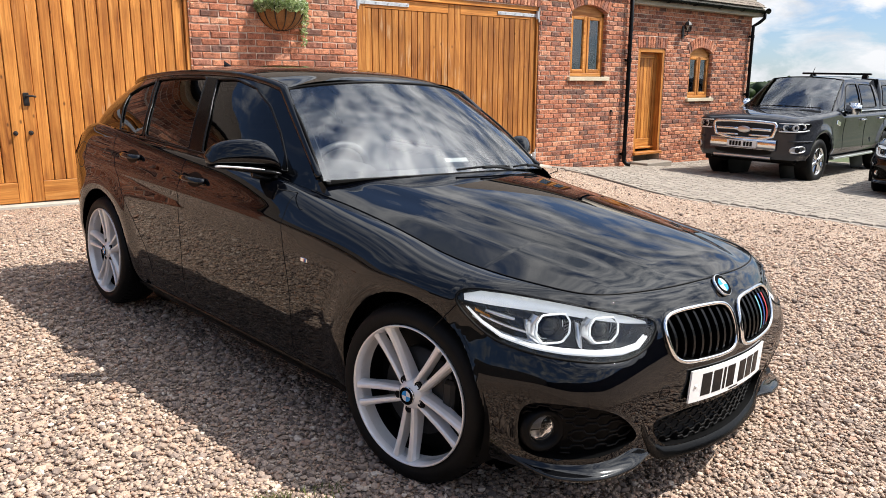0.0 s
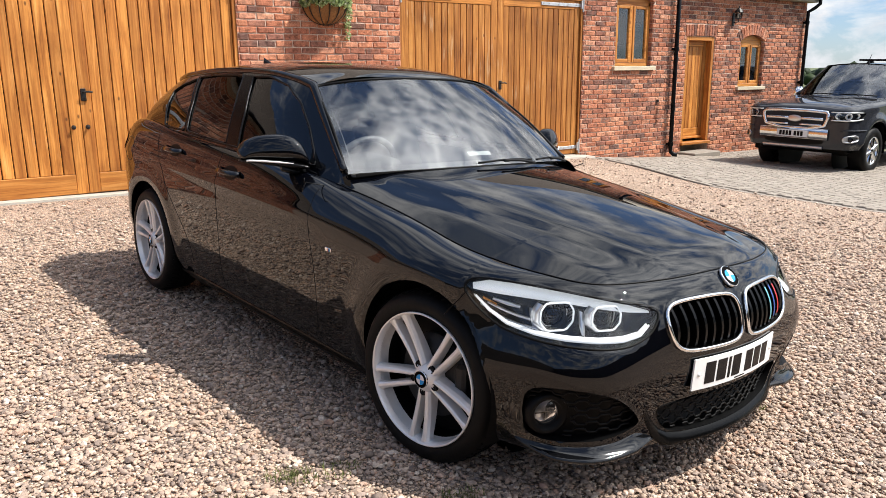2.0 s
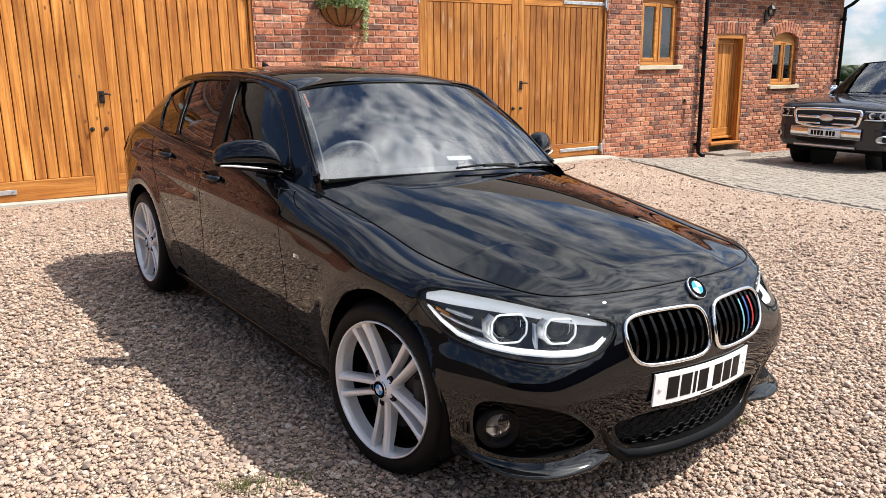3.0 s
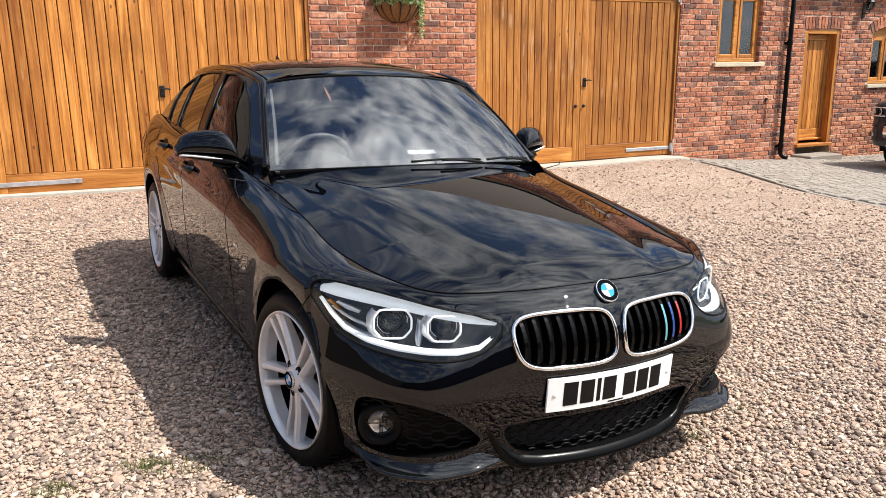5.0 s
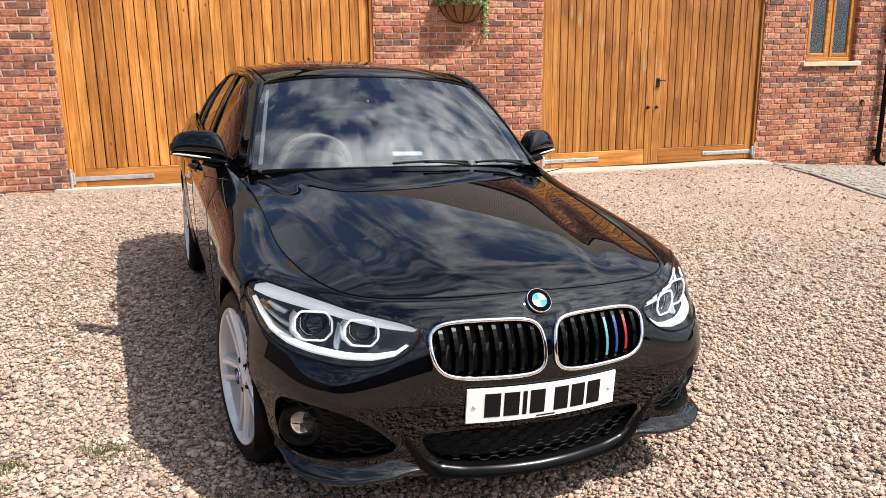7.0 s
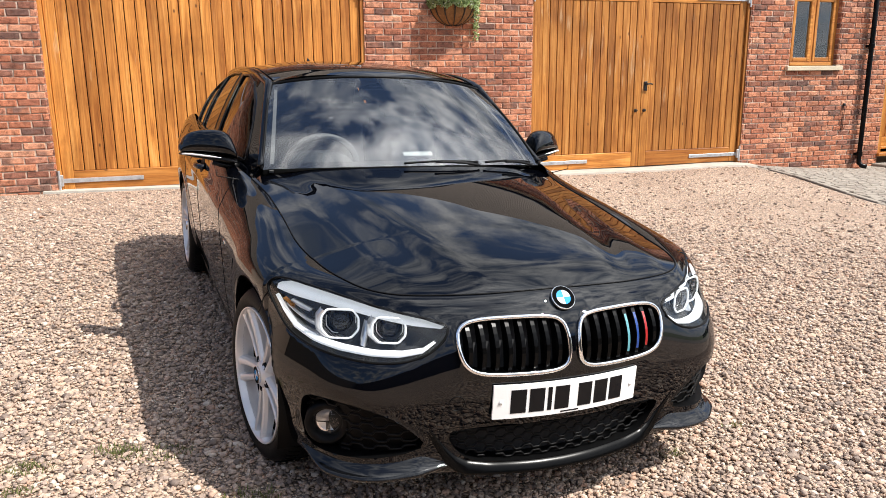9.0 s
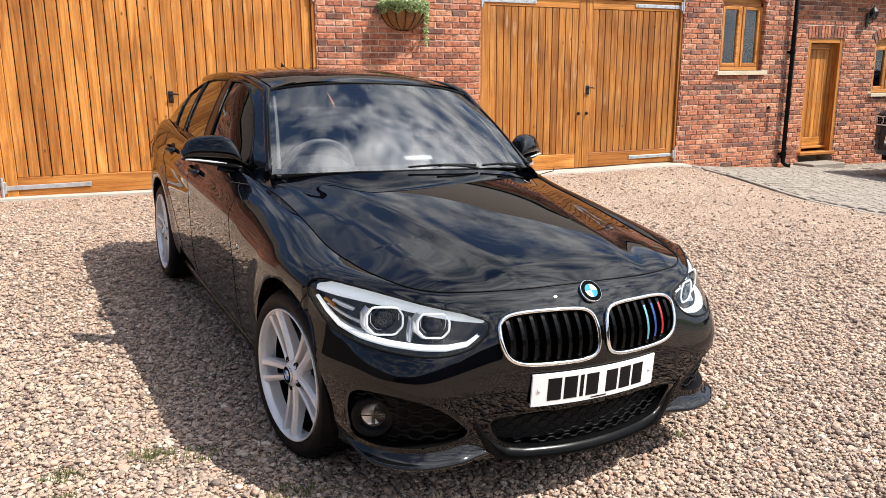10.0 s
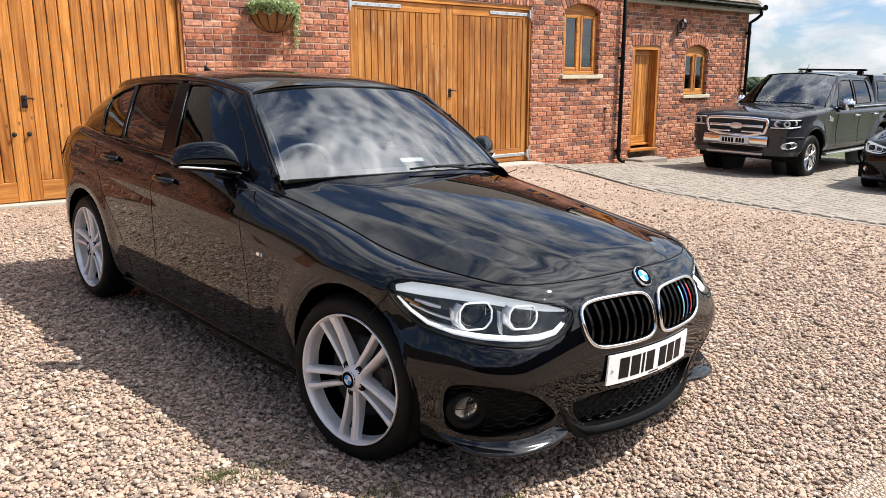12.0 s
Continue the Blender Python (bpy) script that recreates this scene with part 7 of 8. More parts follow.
strip = [[nose(x, z, o) for x in np.linspace(-0.57, 0.57, 21)] for z, o in ((0.760, 0.010), (0.745, 0.045), (0.655, 0.052), (0.585, 0.034), (0.575, 0.005))]
ppart("chrome_bumper", tidy(sheet(strip)), "chrome", None, "chrome bumper strip")
pl = ppart("number_plate", box(-0.26, 0.26, -0.006, 0.0, -0.0555, 0.0555, 0.002), "plate", None, "white plate with dark bars", False)
pl.matrix_local = Matrix.Translation(nose(0.0, 0.665, 0.062))
x = -0.215
for k in range(7):
    w = 0.042
    if k == 4:
        x += 0.03
    ppart("bar", box(x, x + w, -0.008, -0.0055, -0.038, 0.038), "ink", pl, "", False)
    x += w + 0.012
ppart("lower_intake", tidy(patch(densify(rounded([(-0.52, 0.585), (0.52, 0.585), (0.46, 0.49), (-0.46, 0.49)], 1), 0.06), lambda a, b: nose(a, b, 0.006), 0.15)), "trim")
skid = [[nose(x, z, o) for x in np.linspace(-0.50, 0.50, 15)] for z, o in ((0.475, 0.02), (0.465, 0.05), (0.425, 0.05), (0.42, 0.0))]
ppart("skid_plate", tidy(sheet(skid)), "satin", None, "dull silver skid plate")
for sign in (-1, 1):
    lamp = rounded([(-0.30, 1.012), (-0.20, 1.046), (0.20, 1.046), (0.290, 1.020), (0.275, 0.905), (0.20, 0.880), (0.0, 0.882), (-0.20, 0.915), (-0.29, 0.970)], 1)
    h = ppart("headlamp", outward(patch(densify(lamp, 0.04), lambda a, b: bent(a, b, sign, 0.016), 0.06), MIDDLE), "lens", None, "clear headlamp with silver reflectors")
    h.visible_shadow = False
    ppart("lamp_back", tidy(patch(densify(lamp, 0.04), lambda a, b: bent(a, b, sign, 0.004), 0.08)), "lamp_dark", h)
    ppart("lamp_rim", rod([bent(a, b, sign, 0.008) for a, b in densify(lamp, 0.03)], 0.007, 5, True), "trim", h)
    ppart("lower_strip", rod([bent(u, 0.902 + 0.10 * max(0.0, -u - 0.02) ** 1.2, sign, 0.011) for u in np.linspace(-0.25, 0.25, 14)], 0.012, 6), "mirror_bowl", h, "bright strip along the lamp's foot")
    ppart("upper_strip", rod([bent(u, 1.030 - 0.06 * max(0.0, -u - 0.1), sign, 0.011) for u in np.linspace(-0.24, 0.25, 14)], 0.010, 6), "mirror_bowl", h, "bright strip along the lamp's brow")
    for u, z, size in ((0.165, 0.968, 0.048), (0.030, 0.968, 0.050), (-0.120, 0.976, 0.038)):
        rf = ppart("reflector", turned([(size * 0.30, 0.006), (size * 0.52, 0.001), (size * 0.72, -0.006), (size, -0.012), (size * 1.06, -0.004)], "y", 20), "mirror_bowl", h)
        rf.matrix_local = Matrix.Translation(bent(u, z, sign, 0.004)) @ pose(0, 0, 0, 0, 0, sign * 36)
    fog = rounded([(-0.16, 0.665), (0.06, 0.655), (0.11, 0.61), (0.08, 0.555), (-0.20, 0.575)], 1)
    fg = ppart("fog_surround", rod([bent(a - 0.02, b, sign, 0.006) for a, b in densify(fog, 0.03)], 0.012, 6, True), "satin", None, "silver-rimmed fog lamp")
    ppart("fog_pod", tidy(patch(densify(fog, 0.04), lambda a, b: bent(a - 0.02, b, sign, 0.005), 0.08)), "satin", fg)
    fl = ppart("fog_lamp", turned([(0.0005, -0.012), (0.025, -0.010), (0.045, -0.002)], "y", 18), "lamp_dark", fg)
    fl.matrix_local = Matrix.Translation(bent(-0.03, 0.607, sign, 0.012)) @ pose(0, 0, 0, 0, 0, sign * 30)
    ppart("bumper_crease", rod([bent(u, 0.745 - 0.02 * abs(u), sign, 0.004) for u in np.linspace(-0.35, 0.12, 12)], 0.012, 6), "paint_grey")
    # flanks
    for ys in (0.96, 1.98, 2.95):
        ppart("panel_gap", rod([flank(ys + 0.02 * step(0.9, 0.5, z), z, sign, 0.0) for z in np.linspace(0.52, 1.12, 14)], 0.005, 5), "trim")
    for y in (1.80, 2.72):
        ppart("door_handle", rod([flank(y + d, 1.03, sign, o) for d, o in ((-0.10, 0.004), (-0.08, 0.035), (0.08, 0.035), (0.10, 0.004))], 0.016, 8), "chrome", None, "chrome door handle")
    ppart("side_vent", box(-0.008, 0.008, -0.085, 0.085, -0.035, 0.035, 0.006), "chrome", None, "chrome wing vent", False).matrix_local = Matrix.Translation(flank(0.66, 1.0, sign, 0.006)) @ pose(0, 0, 0, -12, 0, 0)
    ppart("side_step", box(sign * 0.80 - 0.09, sign * 0.80 + 0.13, 0.62, 2.62, 0.36, 0.41, 0.02, None, 2), "satin", None, "bright side step", False)
    m = bmesh.new()
    box(-0.125, 0.125, -0.065, 0.065, -0.10, 0.10, 0.04, m, 3)
    mo = ppart("door_mirror", m, "chrome", None, "chrome-capped door mirror")
    mo.matrix_local = Matrix.Translation((sign * 1.00, 1.06, 1.245))
    ppart("mirror_arm", rod([(sign * -0.16, 0.04, -0.055), (sign * -0.08, 0.02, -0.075), (sign * -0.03, 0.01, -0.065)], 0.03, 8), "trim", mo)
    for yc in (0.0, PWB):
        ppart("wheel_well", tidy(sheet([[Vector((sign * xx, yc + 0.475 * math.cos(a), 0.40 + 0.475 * math.sin(a))) for a in np.linspace(-0.2, math.pi + 0.2, 30)] for xx in (0.90, 0.45)])), "trim")
        b = bmesh.new()
        b.faces.new([b.verts.new((sign * 0.46, yc + 0.5 * math.cos(a), 0.40 + 0.5 * math.sin(a))) for a in np.linspace(0, 2 * math.pi, 30, endpoint=False)])
        ppart("well_wall", b, "trim")
        R = PR
        tyre = turned([(0.225, 0.02), (0.235, 0.0), (0.30, -0.012), (0.35, -0.004), (R - 0.01, 0.02), (R, 0.05), (R, 0.21), (R - 0.02, 0.25), (0.24, 0.25)], "x", 56)
        w = ppart("wheel", tyre, "rubber", None, "chunky tyre on a bright six-spoke alloy")
        w.matrix_local = Matrix.Translation((sign * 0.905, yc, PR - 0.01)) @ pose(0, 0, 0, 0, 0, 180 if sign > 0 else 0)
        rim = ppart("rim", turned([(0.226, 0.015), (0.232, 0.0), (0.222, 0.002), (0.21, 0.02), (0.20, 0.05), (0.20, 0.2)], "x", 56), "chrome", w)
        for k in range(6):
            rows = []
            for q in range(7):
                r = 0.05 + 0.165 * q / 6
                ww = 0.030 + 0.022 * q / 6
                rows.append([(0.05, -ww, r), (0.0, -ww * 0.75, r), (-0.004, 0.0, r), (0.0, ww * 0.75, r), (0.05, ww, r)])
            sp = ppart("spoke", tidy(sheet(rows)), "chrome", rim)
            sp.matrix_local = pose(0.008, 0, 0, 60 * k + 10, 0, 0)
        ppart("hub", turned([(0.0005, -0.006), (0.045, -0.004), (0.06, 0.012), (0.065, 0.05)], "x", 24), "chrome", rim)
        ppart("wheel_back", turned([(0.0005, 0.07), (0.2, 0.07)], "x", 30), "trim", w)
ppart("underbody", box(-0.75, 0.75, -0.6, 4.2, 0.34, 0.50, 0.03), "trim", None, "", False)
aerial = ppart("aerial_base", turned([(0.03, 0.0), (0.026, 0.02), (0.012, 0.035), (0.006, 0.05)], "z", 14), "black_plastic", None, "short black roof aerial")
aerial.location = (0.0, 1.60, 1.775)
ppart("aerial_whip", rod([(0, 0, 0.03), (0, 0.10, 0.17)], 0.006, 6), "black_plastic", aerial)
rack = ppart("roof_bar", box(-0.66, 0.66, -0.05, 0.05, -0.02, 0.02, 0.012), "black_plastic", None, "wide black roof bar on the canopy", False)
rack.location = (-0.10, 3.05, 1.84)
for sx in (-0.45, 0.55):
    ppart("bar_foot", box(sx - 0.05, sx + 0.05, -0.06, 0.06, -0.12, -0.02, 0.015), "black_plastic", rack, "", False)

# ---- a second black car, nose towards the camera ----
saloon = copy_thing(car, Matrix.Translation((12.72, 3.80, -0.262)) @ pose(0, 0, 0, 0, 0, -84) @ pose(0, 0, 0, 0, 1.2, 0))
saloon.name = "parked_car"
tagged(saloon, "black saloon car parked on the block paving", "car")


# ---- hanging basket ----
def hanging_basket():
    x, y, z = 4.71, WALL_Y, 2.235
    t = thing("hanging_basket", pose(x, y, z), "half-round coir wall basket with trailing pale-flowered plants", "hanging basket")
    R = 0.30
    rows = []
    for i in range(9):
        f = i / 8
        r = R * math.cos(f * math.pi / 2 * 0.93)
        rows.append([(r * math.cos(a), -0.02 - 0.9 * r * math.sin(a), -0.26 * math.sin(f * math.pi / 2)) for a in np.linspace(0, math.pi, 19)])
    part("liner", tidy(sheet(rows)), "coir", t, "brown coir liner", True)
    for a in np.linspace(0.0, math.pi, 8):
        pts = [(1.02 * R * math.cos(f * 1.46) * math.cos(a), -0.02 - 0.92 * R * math.cos(f * 1.46) * math.sin(a), -0.265 * math.sin(f * 1.46)) for f in np.linspace(0, 1, 9)]
        part("hoop", rod(pts, 0.012, 6, False, None, 0.5), "iron", t)
    part("rim", rod([(R * 1.02 * math.cos(a), -0.02 - 0.92 * R * math.sin(a), 0.0) for a in np.linspace(0, math.pi, 19)], 0.009, 6), "iron", t)
    part("back_bar", box(-R, R, -0.02, 0.0, -0.02, 0.015, 0.004), "iron", t)
    rng = random.Random(21)
    for name, mat, count, size in (("foliage", "leaf", 2600, 0.024), ("blossom", "bloom", 1100, 0.013)):
        vs, fs = [], []
        for k in range(count):
            a = rng.uniform(-0.1, math.pi + 0.1)
            if rng.random() < 0.40:
                # trailing over the rim, longest on one side
                r = R * rng.uniform(0.9, 1.12)
                drop = rng.random() ** 1.6 * (0.05 + 0.40 * step(0.9, 0.1, a) + 0.05 * abs(math.sin(a * 5)))
                c = Vector((r * math.cos(a), -0.02 - 0.95 * r * math.sin(a), 0.03 - drop))
            else:
                r = R * math.sqrt(rng.random()) * 1.12
                c = Vector((r * math.cos(a), -0.02 - 0.95 * r * math.sin(a), 0.02 + rng.random() * 0.20 * (1.15 - r / R) + rng.uniform(-0.02, 0.05)))
            q = Euler((rng.uniform(-1.2, 1.2), rng.uniform(-1.2, 1.2), rng.uniform(0, 6.3))).to_matrix()
            s = size * rng.uniform(0.6, 1.3)
            base = len(vs)
            for p in ((-1, 0, 0), (-0.2, -0.6, 0.15), (1, 0, 0), (-0.2, 0.6, 0.15)):
                vs.append((c + q @ (Vector(p) * s))[:])
            fs.append((base, base + 1, base + 2))
            fs.append((base, base + 2, base + 3))
        me = bpy.data.meshes.new(name)
        me.from_pydata(vs, [], fs)
        me.materials.append(M[mat])
        ob = new(name, me)
        ob.parent = t
        tagged(ob, kind="stuff")
    return t


hanging_basket()

tagged(ob_of("sponge", box(14.38, 14.47, ANNEX_Y + 0.20, ANNEX_Y + 0.26, W2[2] + 0.062, W2[2] + 0.16, 0.012), "yellow"), "yellow cloth on the inner window sill", "cloth")
tagged(ob_of("inner_sill", box(W2[0] + 0.02, W2[1] - 0.02, ANNEX_Y + 0.15, ANNEX_Y + 0.34, W2[2] + 0.03, W2[2] + 0.06, 0.004), "white"), "white board on the inner window sill", "sill", kind="structure")


# ---- grass tufts in the gravel ----
def tuft(x, y, spread, count, seed):
    rng = random.Random(seed)
    t = bmesh.new()
    for k in range(count):
        r, a = spread * math.sqrt(rng.random()), rng.uniform(0, 6.28)
        px_, py_ = r * math.cos(a) * 1.7, r * math.sin(a) * 0.8
        h, lean, way = rng.uniform(0.010, 0.026), rng.uniform(0.0, 0.03), rng.uniform(0, 6.28)
        w = 0.0022
        dx, dy = math.cos(way), math.sin(way)
        z0 = lie(x + px_, y + py_) - lie(x, y)
        v = [t.verts.new((px_ - dy * w, py_ + dx * w, z0)), t.verts.new((px_ + dy * w, py_ - dx * w, z0)), t.verts.new((px_ + dx * lean, py_ + dy * lean, z0 + h))]
        t.faces.new(v)
    ob = ob_of("grass_tuft", t, "tuft")
    ob.location = (x, y, lie(x, y) + 0.006)
    tagged(ob, "thin green tuft of grass in the gravel", "grass", "grass tufts in the gravel", "stuff")


for i, (x, y, s, n) in enumerate(((1.10, 1.98, 0.085, 150), (0.99, 2.03, 0.05, 90), (0.72, 1.93, 0.05, 110), (0.70, 1.78, 0.035, 60), (1.42, 1.62, 0.06, 120), (2.95, 1.50, 0.035, 40), (3.35, 1.62, 0.03, 24), (1.75, 1.35, 0.04, 70))):
    tuft(x, y, s, n, 40 + i)


# ---- loose pebbles on the gravel, close to the path ----
def pebbles():
    rng = np.random.default_rng(12)
    g = (1 + 5**0.5) / 2
    ico_v = np.array([(-1, g, 0), (1, g, 0), (-1, -g, 0), (1, -g, 0), (0, -1, g), (0, 1, g), (0, -1, -g), (0, 1, -g), (g, 0, -1), (g, 0, 1), (-g, 0, -1), (-g, 0, 1)]) / math.hypot(1, g)
    near = []
    for i in range(12):
        d = np.linalg.norm(ico_v - ico_v[i], axis=1)
        near.append(set(np.where((d > 0.1) & (d < 1.2))[0]))
    faces = []
    for i in range(12):
        for j in near[i]:
            for k in near[i] & near[j]:
                if i < j < k:
                    n = np.cross(ico_v[j] - ico_v[i], ico_v[k] - ico_v[i])
                    faces.append((i, j, k) if n @ ico_v[i] > 0 else (i, k, j))
    faces = np.array(faces)
    s = np.column_stack((rng.uniform(-2.4, 9.2, 330000), rng.uniform(0.7, 8.45, 330000)))
    d = np.hypot(s[:, 0] - 0.8, s[:, 1] + 0.3)
    keep = rng.random(len(s)) < np.minimum(1.0, (2.9 / d) ** 1.25) * np.clip((9.5 - d) / 5.0, 0.12, 1.0)
    keep &= (s[:, 0] > -0.3 * s[:, 1] - 0.15) & (s[:, 1] > 0.36 * s[:, 0] - 0.7) & (s[:, 0] < 9.28 - 0.075 * (8.6 - s[:, 1]))
    keep &= ~((s[:, 0] > 1.65) & (s[:, 0] < 2.9) & (s[:, 1] > 2.0) & (s[:, 1] < 5.4))
    s = np.column_stack((s, np.maximum(1.0, d / 2.9) ** 0.26))[keep]
    n = len(s)
    size = rng.gamma(8.0, 0.00098, n).clip(0.004, 0.017) * s[:, 2]
    shape = np.column_stack((rng.uniform(0.95, 1.65, n), rng.uniform(0.75, 1.1, n), rng.uniform(0.5, 0.85, n))) * size[:, None]
    yaw, tilt = rng.uniform(0, 2 * np.pi, n), rng.normal(0, 0.3, n)
    v = ico_v[None] * shape[:, None, :] * rng.uniform(0.82, 1.14, (n, 12, 1))
    ct, st = np.cos(tilt)[:, None], np.sin(tilt)[:, None]
    v = np.stack((v[..., 0], v[..., 1] * ct - v[..., 2] * st, v[..., 1] * st + v[..., 2] * ct), -1)
    cy, sy = np.cos(yaw)[:, None], np.sin(yaw)[:, None]
    v = np.stack((v[..., 0] * cy - v[..., 1] * sy, v[..., 0] * sy + v[..., 1] * cy, v[..., 2]), -1)
    xs = np.linspace(-3, 10, 261)
    ys = np.linspace(-1, 9, 41)
    table = np.array([[lie(a, b) for a in xs] for b in ys])
    fx, fy = (s[:, 0] + 3) / 0.05, (s[:, 1] + 1) / 0.25
    i, j = fx.astype(int), fy.astype(int)
    u, w = fx - i, fy - j
    h = table[j, i] * (1 - u) * (1 - w) + table[j, i + 1] * u * (1 - w) + table[j + 1, i] * (1 - u) * w + table[j + 1, i + 1] * u * w
    v += np.stack((s[:, 0], s[:, 1], h + size * rng.uniform(-0.1, 0.55, n)), -1)[:, None, :]
    f = (faces[None] + (np.arange(n) * 12)[:, None, None]).reshape(-1, 3)
    me = bpy.data.meshes.new("pebbles")
    me.vertices.add(n * 12)
    me.vertices.foreach_set("co", v.reshape(-1).astype(np.float32))
    me.loops.add(len(f) * 3)
    me.loops.foreach_set("vertex_index", f.reshape(-1).astype(np.int32))
    me.polygons.add(len(f))
    me.polygons.foreach_set("loop_start", (np.arange(len(f)) * 3).astype(np.int32))
    me.polygons.foreach_set("use_smooth", rng.random(n).repeat(len(faces)) < 0.3)
    me.update(calc_edges=True)
    me.materials.append(M["pebble"])
    ob = new("pebbles", me)
    ob.parent = YARD
    tagged(ob, kind="stuff")


pebbles()


# ---- hedges and woods in the distance ----
def far_trees():
    rng = random.Random(3)
    ico = bmesh.new()
    bmesh.ops.create_icosphere(ico, subdivisions=2, radius=1)
    base_v = [v.co.copy() for v in ico.verts]
    base_f = [tuple(v.index for v in f.verts) for f in ico.faces]
    ico.free()
    for name, near, far, lo, hi, count, label in (("hedge", 55, 85, 1.3, 2.2, 420, "dark green field hedge beyond the yard"), ("woods", 240, 420, 5.8, 9.2, 560, "dark green wooded ridge on the horizon")):
        vs, fs = [], []
        for k in range(count):
            a = math.radians(rng.uniform(-5, 75))
            d = rng.uniform(near, far)
            x, y = d * math.cos(a), d * math.sin(a)
            h = rng.uniform(lo, hi) * (0.75 + 0.5 * noise.noise(Vector((a * 9, 0, d * 0.004))))
            w = h * rng.uniform(0.7, 1.6)
            for c in range(4):
                off = Vector((rng.uniform(-w, w) * 0.8, rng.uniform(-w, w) * 0.8, h * rng.uniform(0.25, 0.6)))
                r = h * rng.uniform(0.20, 0.36)
                seed = Vector((rng.uniform(0, 99), k, c))
                b0 = len(vs)
                for v in base_v:
                    q = v * r * (1 + 0.45 * noise.noise(v * 2.2 + seed))
                    vs.append((x + off.x + q.x * 1.3, y + off.y + q.y * 1.3, lie(x, y) + off.z + q.z))
                fs.extend(tuple(b0 + i for i in f) for f in base_f)
        me = bpy.data.meshes.new(name)
        me.from_pydata(vs, [], fs)
        me.materials.append(M["tree"])
        me.polygons.foreach_set("use_smooth", [True] * len(me.polygons))
        tagged(new(name, me), label, "trees", kind="stuff")


far_trees()


# ---- the single bricks and setts ----
lay_bricks(-3.0, MAIN_X1, -0.46, 3.3, WALL_Y, main_gaps, (3.6, 5.83, 0.55, 3.0), wall_main, "brickwork", 0.04)
lay_bricks(MAIN_X1, ANNEX_X1, -0.7, 2.80, ANNEX_Y, annex_gaps, (11.72, 14.1, 0.45, 2.3), wall_annex, "brickwork", 0.02)


def reveal_bricks(x, y, z0, z1, first, parent, way=1, deep=0.104):
    """The brick ends that show in the side of an opening."""
    k = math.floor((z0 - first) / COURSE)
    while first + k * COURSE < z1:
        lo, hi = max(z0, first + k * COURSE + 0.005), min(z1, first + (k + 1) * COURSE - 0.005)
        if hi - lo > 0.02:
            ob = part("brick", box(min(x - way * 0.005, x + way * 0.02), max(x - way * 0.005, x + way * 0.02), y + 0.006, y + deep, lo, hi, 0.003), "brick", parent)
        k += 1


reveal_bricks(W1[1], WALL_Y, W1[2], W1[3], -0.46, wall_main)
for g in (G1, G2):
    reveal_bricks(g[0], WALL_Y, 0.0, DOOR_TOP, -0.46, wall_main, -1, 0.019)
    reveal_bricks(g[1], WALL_Y, 0.0, DOOR_TOP, -0.46, wall_main, 1, 0.019)
reveal_bricks(W2[1], ANNEX_Y, W2[2], W2[3], -0.7, wall_annex)


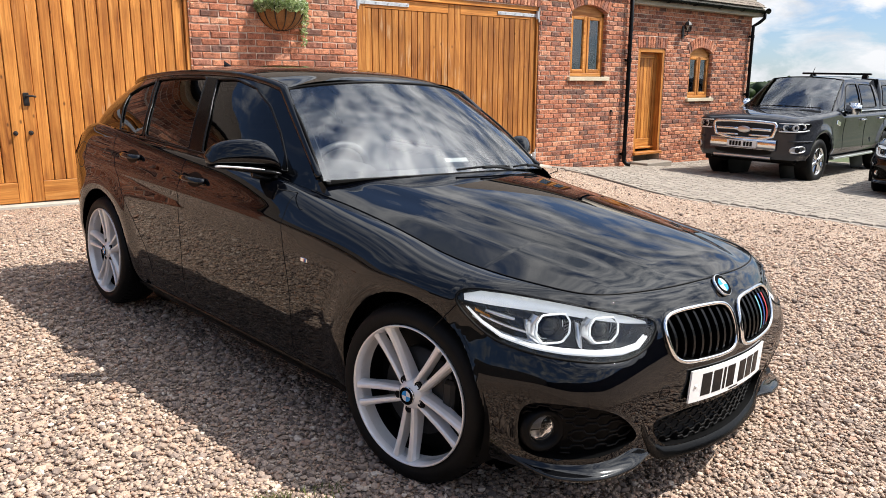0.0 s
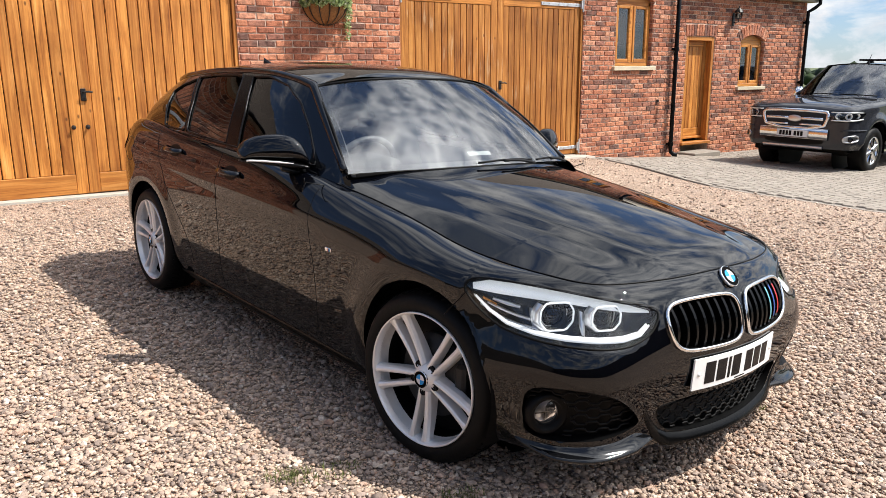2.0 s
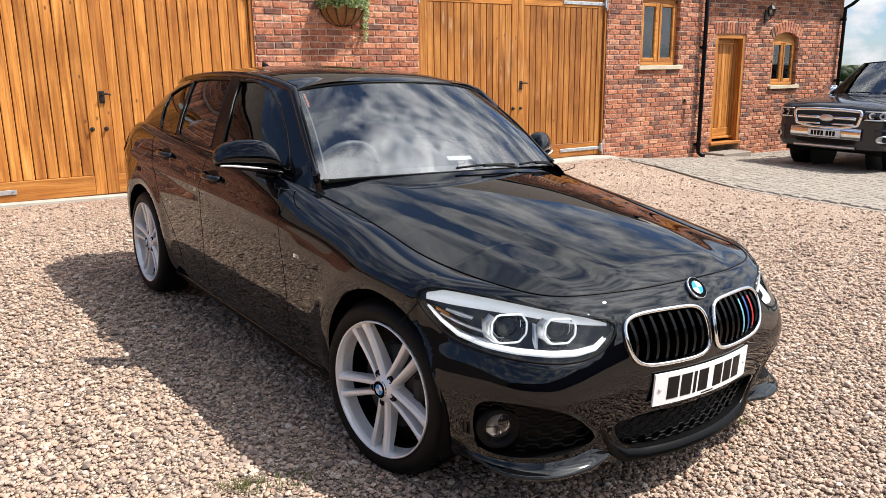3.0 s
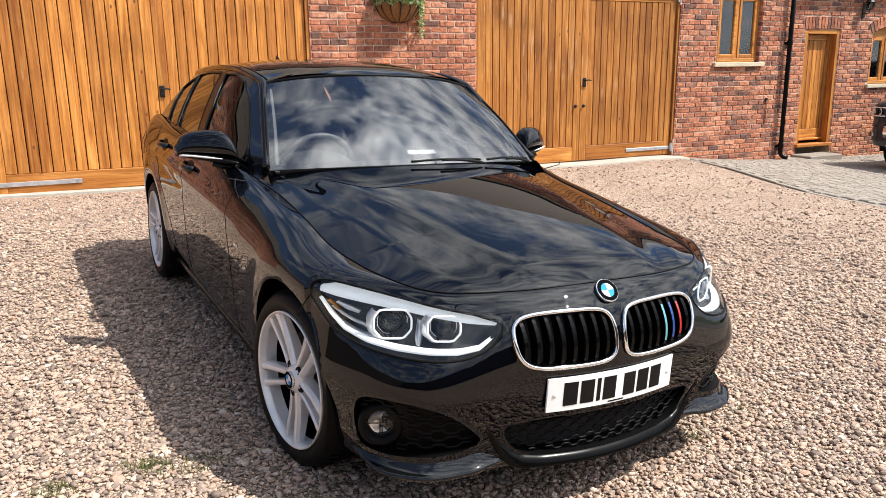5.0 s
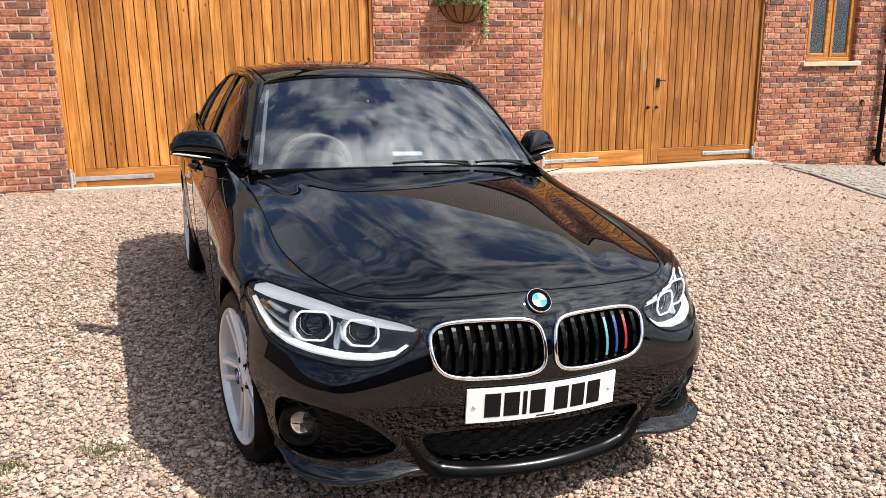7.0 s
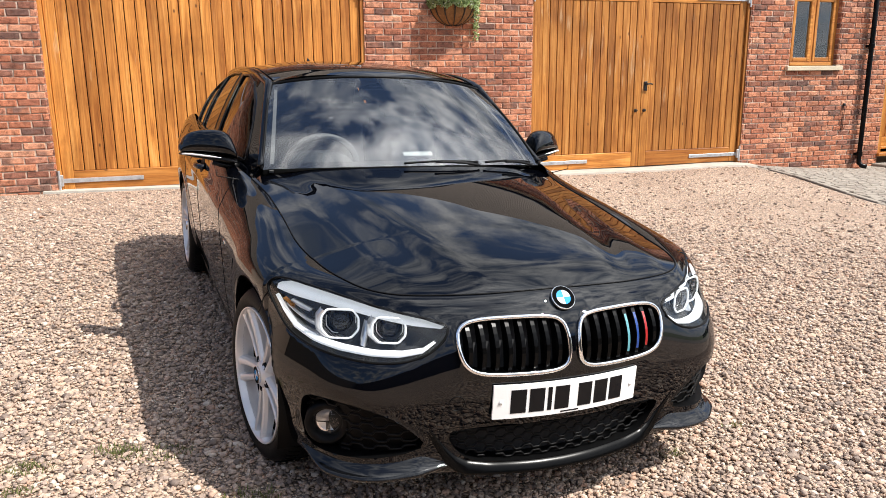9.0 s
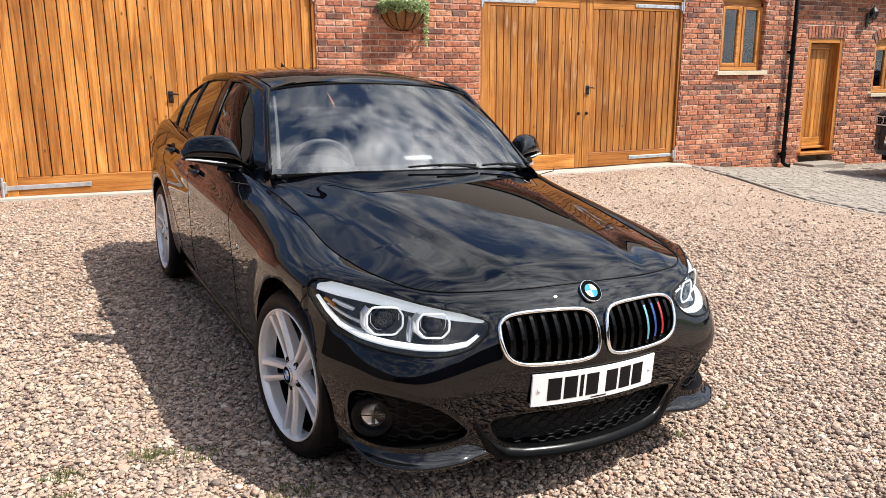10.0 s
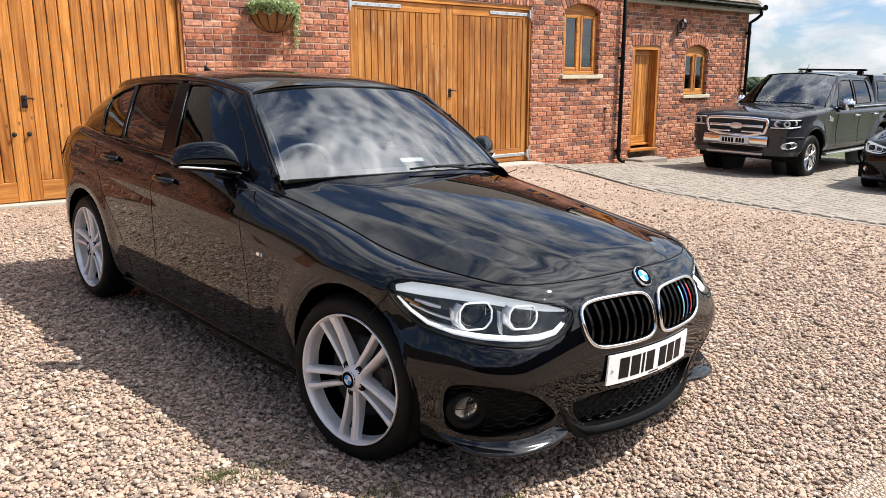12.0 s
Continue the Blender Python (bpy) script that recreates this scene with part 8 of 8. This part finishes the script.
def paving():
    base_rows = []
    for y in np.arange(-9.0, 9.05, 0.3):
        base_rows.append([(x, y, lie(x, y) - 0.012) for x in np.linspace(edge_x(y), 17.6, 40)])
    bed = tagged(ob_of("pavement", tidy(sheet(base_rows)), "joint", smooth=True), "driveway of weathered grey-brown block paving", "paving", kind="structure")
    rng = random.Random(9)
    vs, fs = [], []
    singles = 0
    shapes = {}
    y = -4.0
    row = 0
    while y < 9.0:
        deep = (0.115, 0.13, 0.145)[row % 3]
        x = edge_x(y + deep / 2) + 0.14 + (0.05 if row % 2 else 0.0)
        while x < 17.4:
            w = rng.choice((0.12, 0.16, 0.16, 0.2))
            if y > WALL_Y - 0.12 and x < MAIN_X1 + 0.1:
                x += w
                continue
            key = (w, deep)
            if key not in shapes:
                b = bmesh.new()
                l, k = w / 2 - 0.006, deep / 2 - 0.006
                ring = lambda i, z: [(-l + i, -k + i, z), (l - i, -k + i, z), (l - i, k - i, z), (-l + i, k - i, z)]
                sheet([ring(0, -0.03), ring(0, -0.004), ring(0.009, 0.006)], b, True)
                b.verts.ensure_lookup_table()
                b.faces.new(b.verts[-4:])
                tidy(b)
                me = bpy.data.meshes.new("sett")
                b.to_mesh(me)
                b.free()
                me.materials.append(M["sett"])
                shapes[key] = me
            me = shapes[key]
            cx, cy = x + w / 2, y + deep / 2
            tilt = math.degrees(math.atan((lie(cx + 0.1, cy) - lie(cx - 0.1, cy)) / 0.2))
            m = pose(cx, cy, lie(cx, cy) + rng.uniform(-0.002, 0.003), rng.uniform(-0.8, 0.8), -tilt + rng.uniform(-0.8, 0.8), rng.uniform(-1.5, 1.5))
            if singles < 300 and 4.5 < cy < 8.4 and cx < 11.0:
                ob = new("sett", me)
                ob.parent = bed
                ob.matrix_world = m
                singles += 1
            else:
                base = len(vs)
                vs.extend((m @ v.co)[:] for v in me.vertices)
                fs.extend(tuple(base + i for i in f.vertices) for f in me.polygons)
            x += w
        y += deep
        row += 1
    me = bpy.data.meshes.new("setts")
    me.from_pydata(vs, [], fs)
    me.materials.append(M["sett"])
    ob = new("setts", me)
    ob.parent = bed
    tagged(ob, kind="stuff")
    kerb = thing("edging", pose(0, 0, 0), "flush row of worn grey edging between gravel and paving", "edging", kind="structure")
    y = -9.0
    while y < 8.4:
        b = box(-0.035, 0.035, 0.003, 0.497, -0.12, -0.008, 0.008)
        ob = part("edging_block", b, "sett", kerb)
        x = edge_x(y + 0.25) + 0.06
        ob.matrix_world = Matrix.Translation((x, y, lie(x, y + 0.25))) @ pose(0, 0, 0, math.degrees(math.atan((lie(x, y + 0.5) - lie(x, y)) / 0.5)), 0, -4.3)
        y += 0.5


paving()
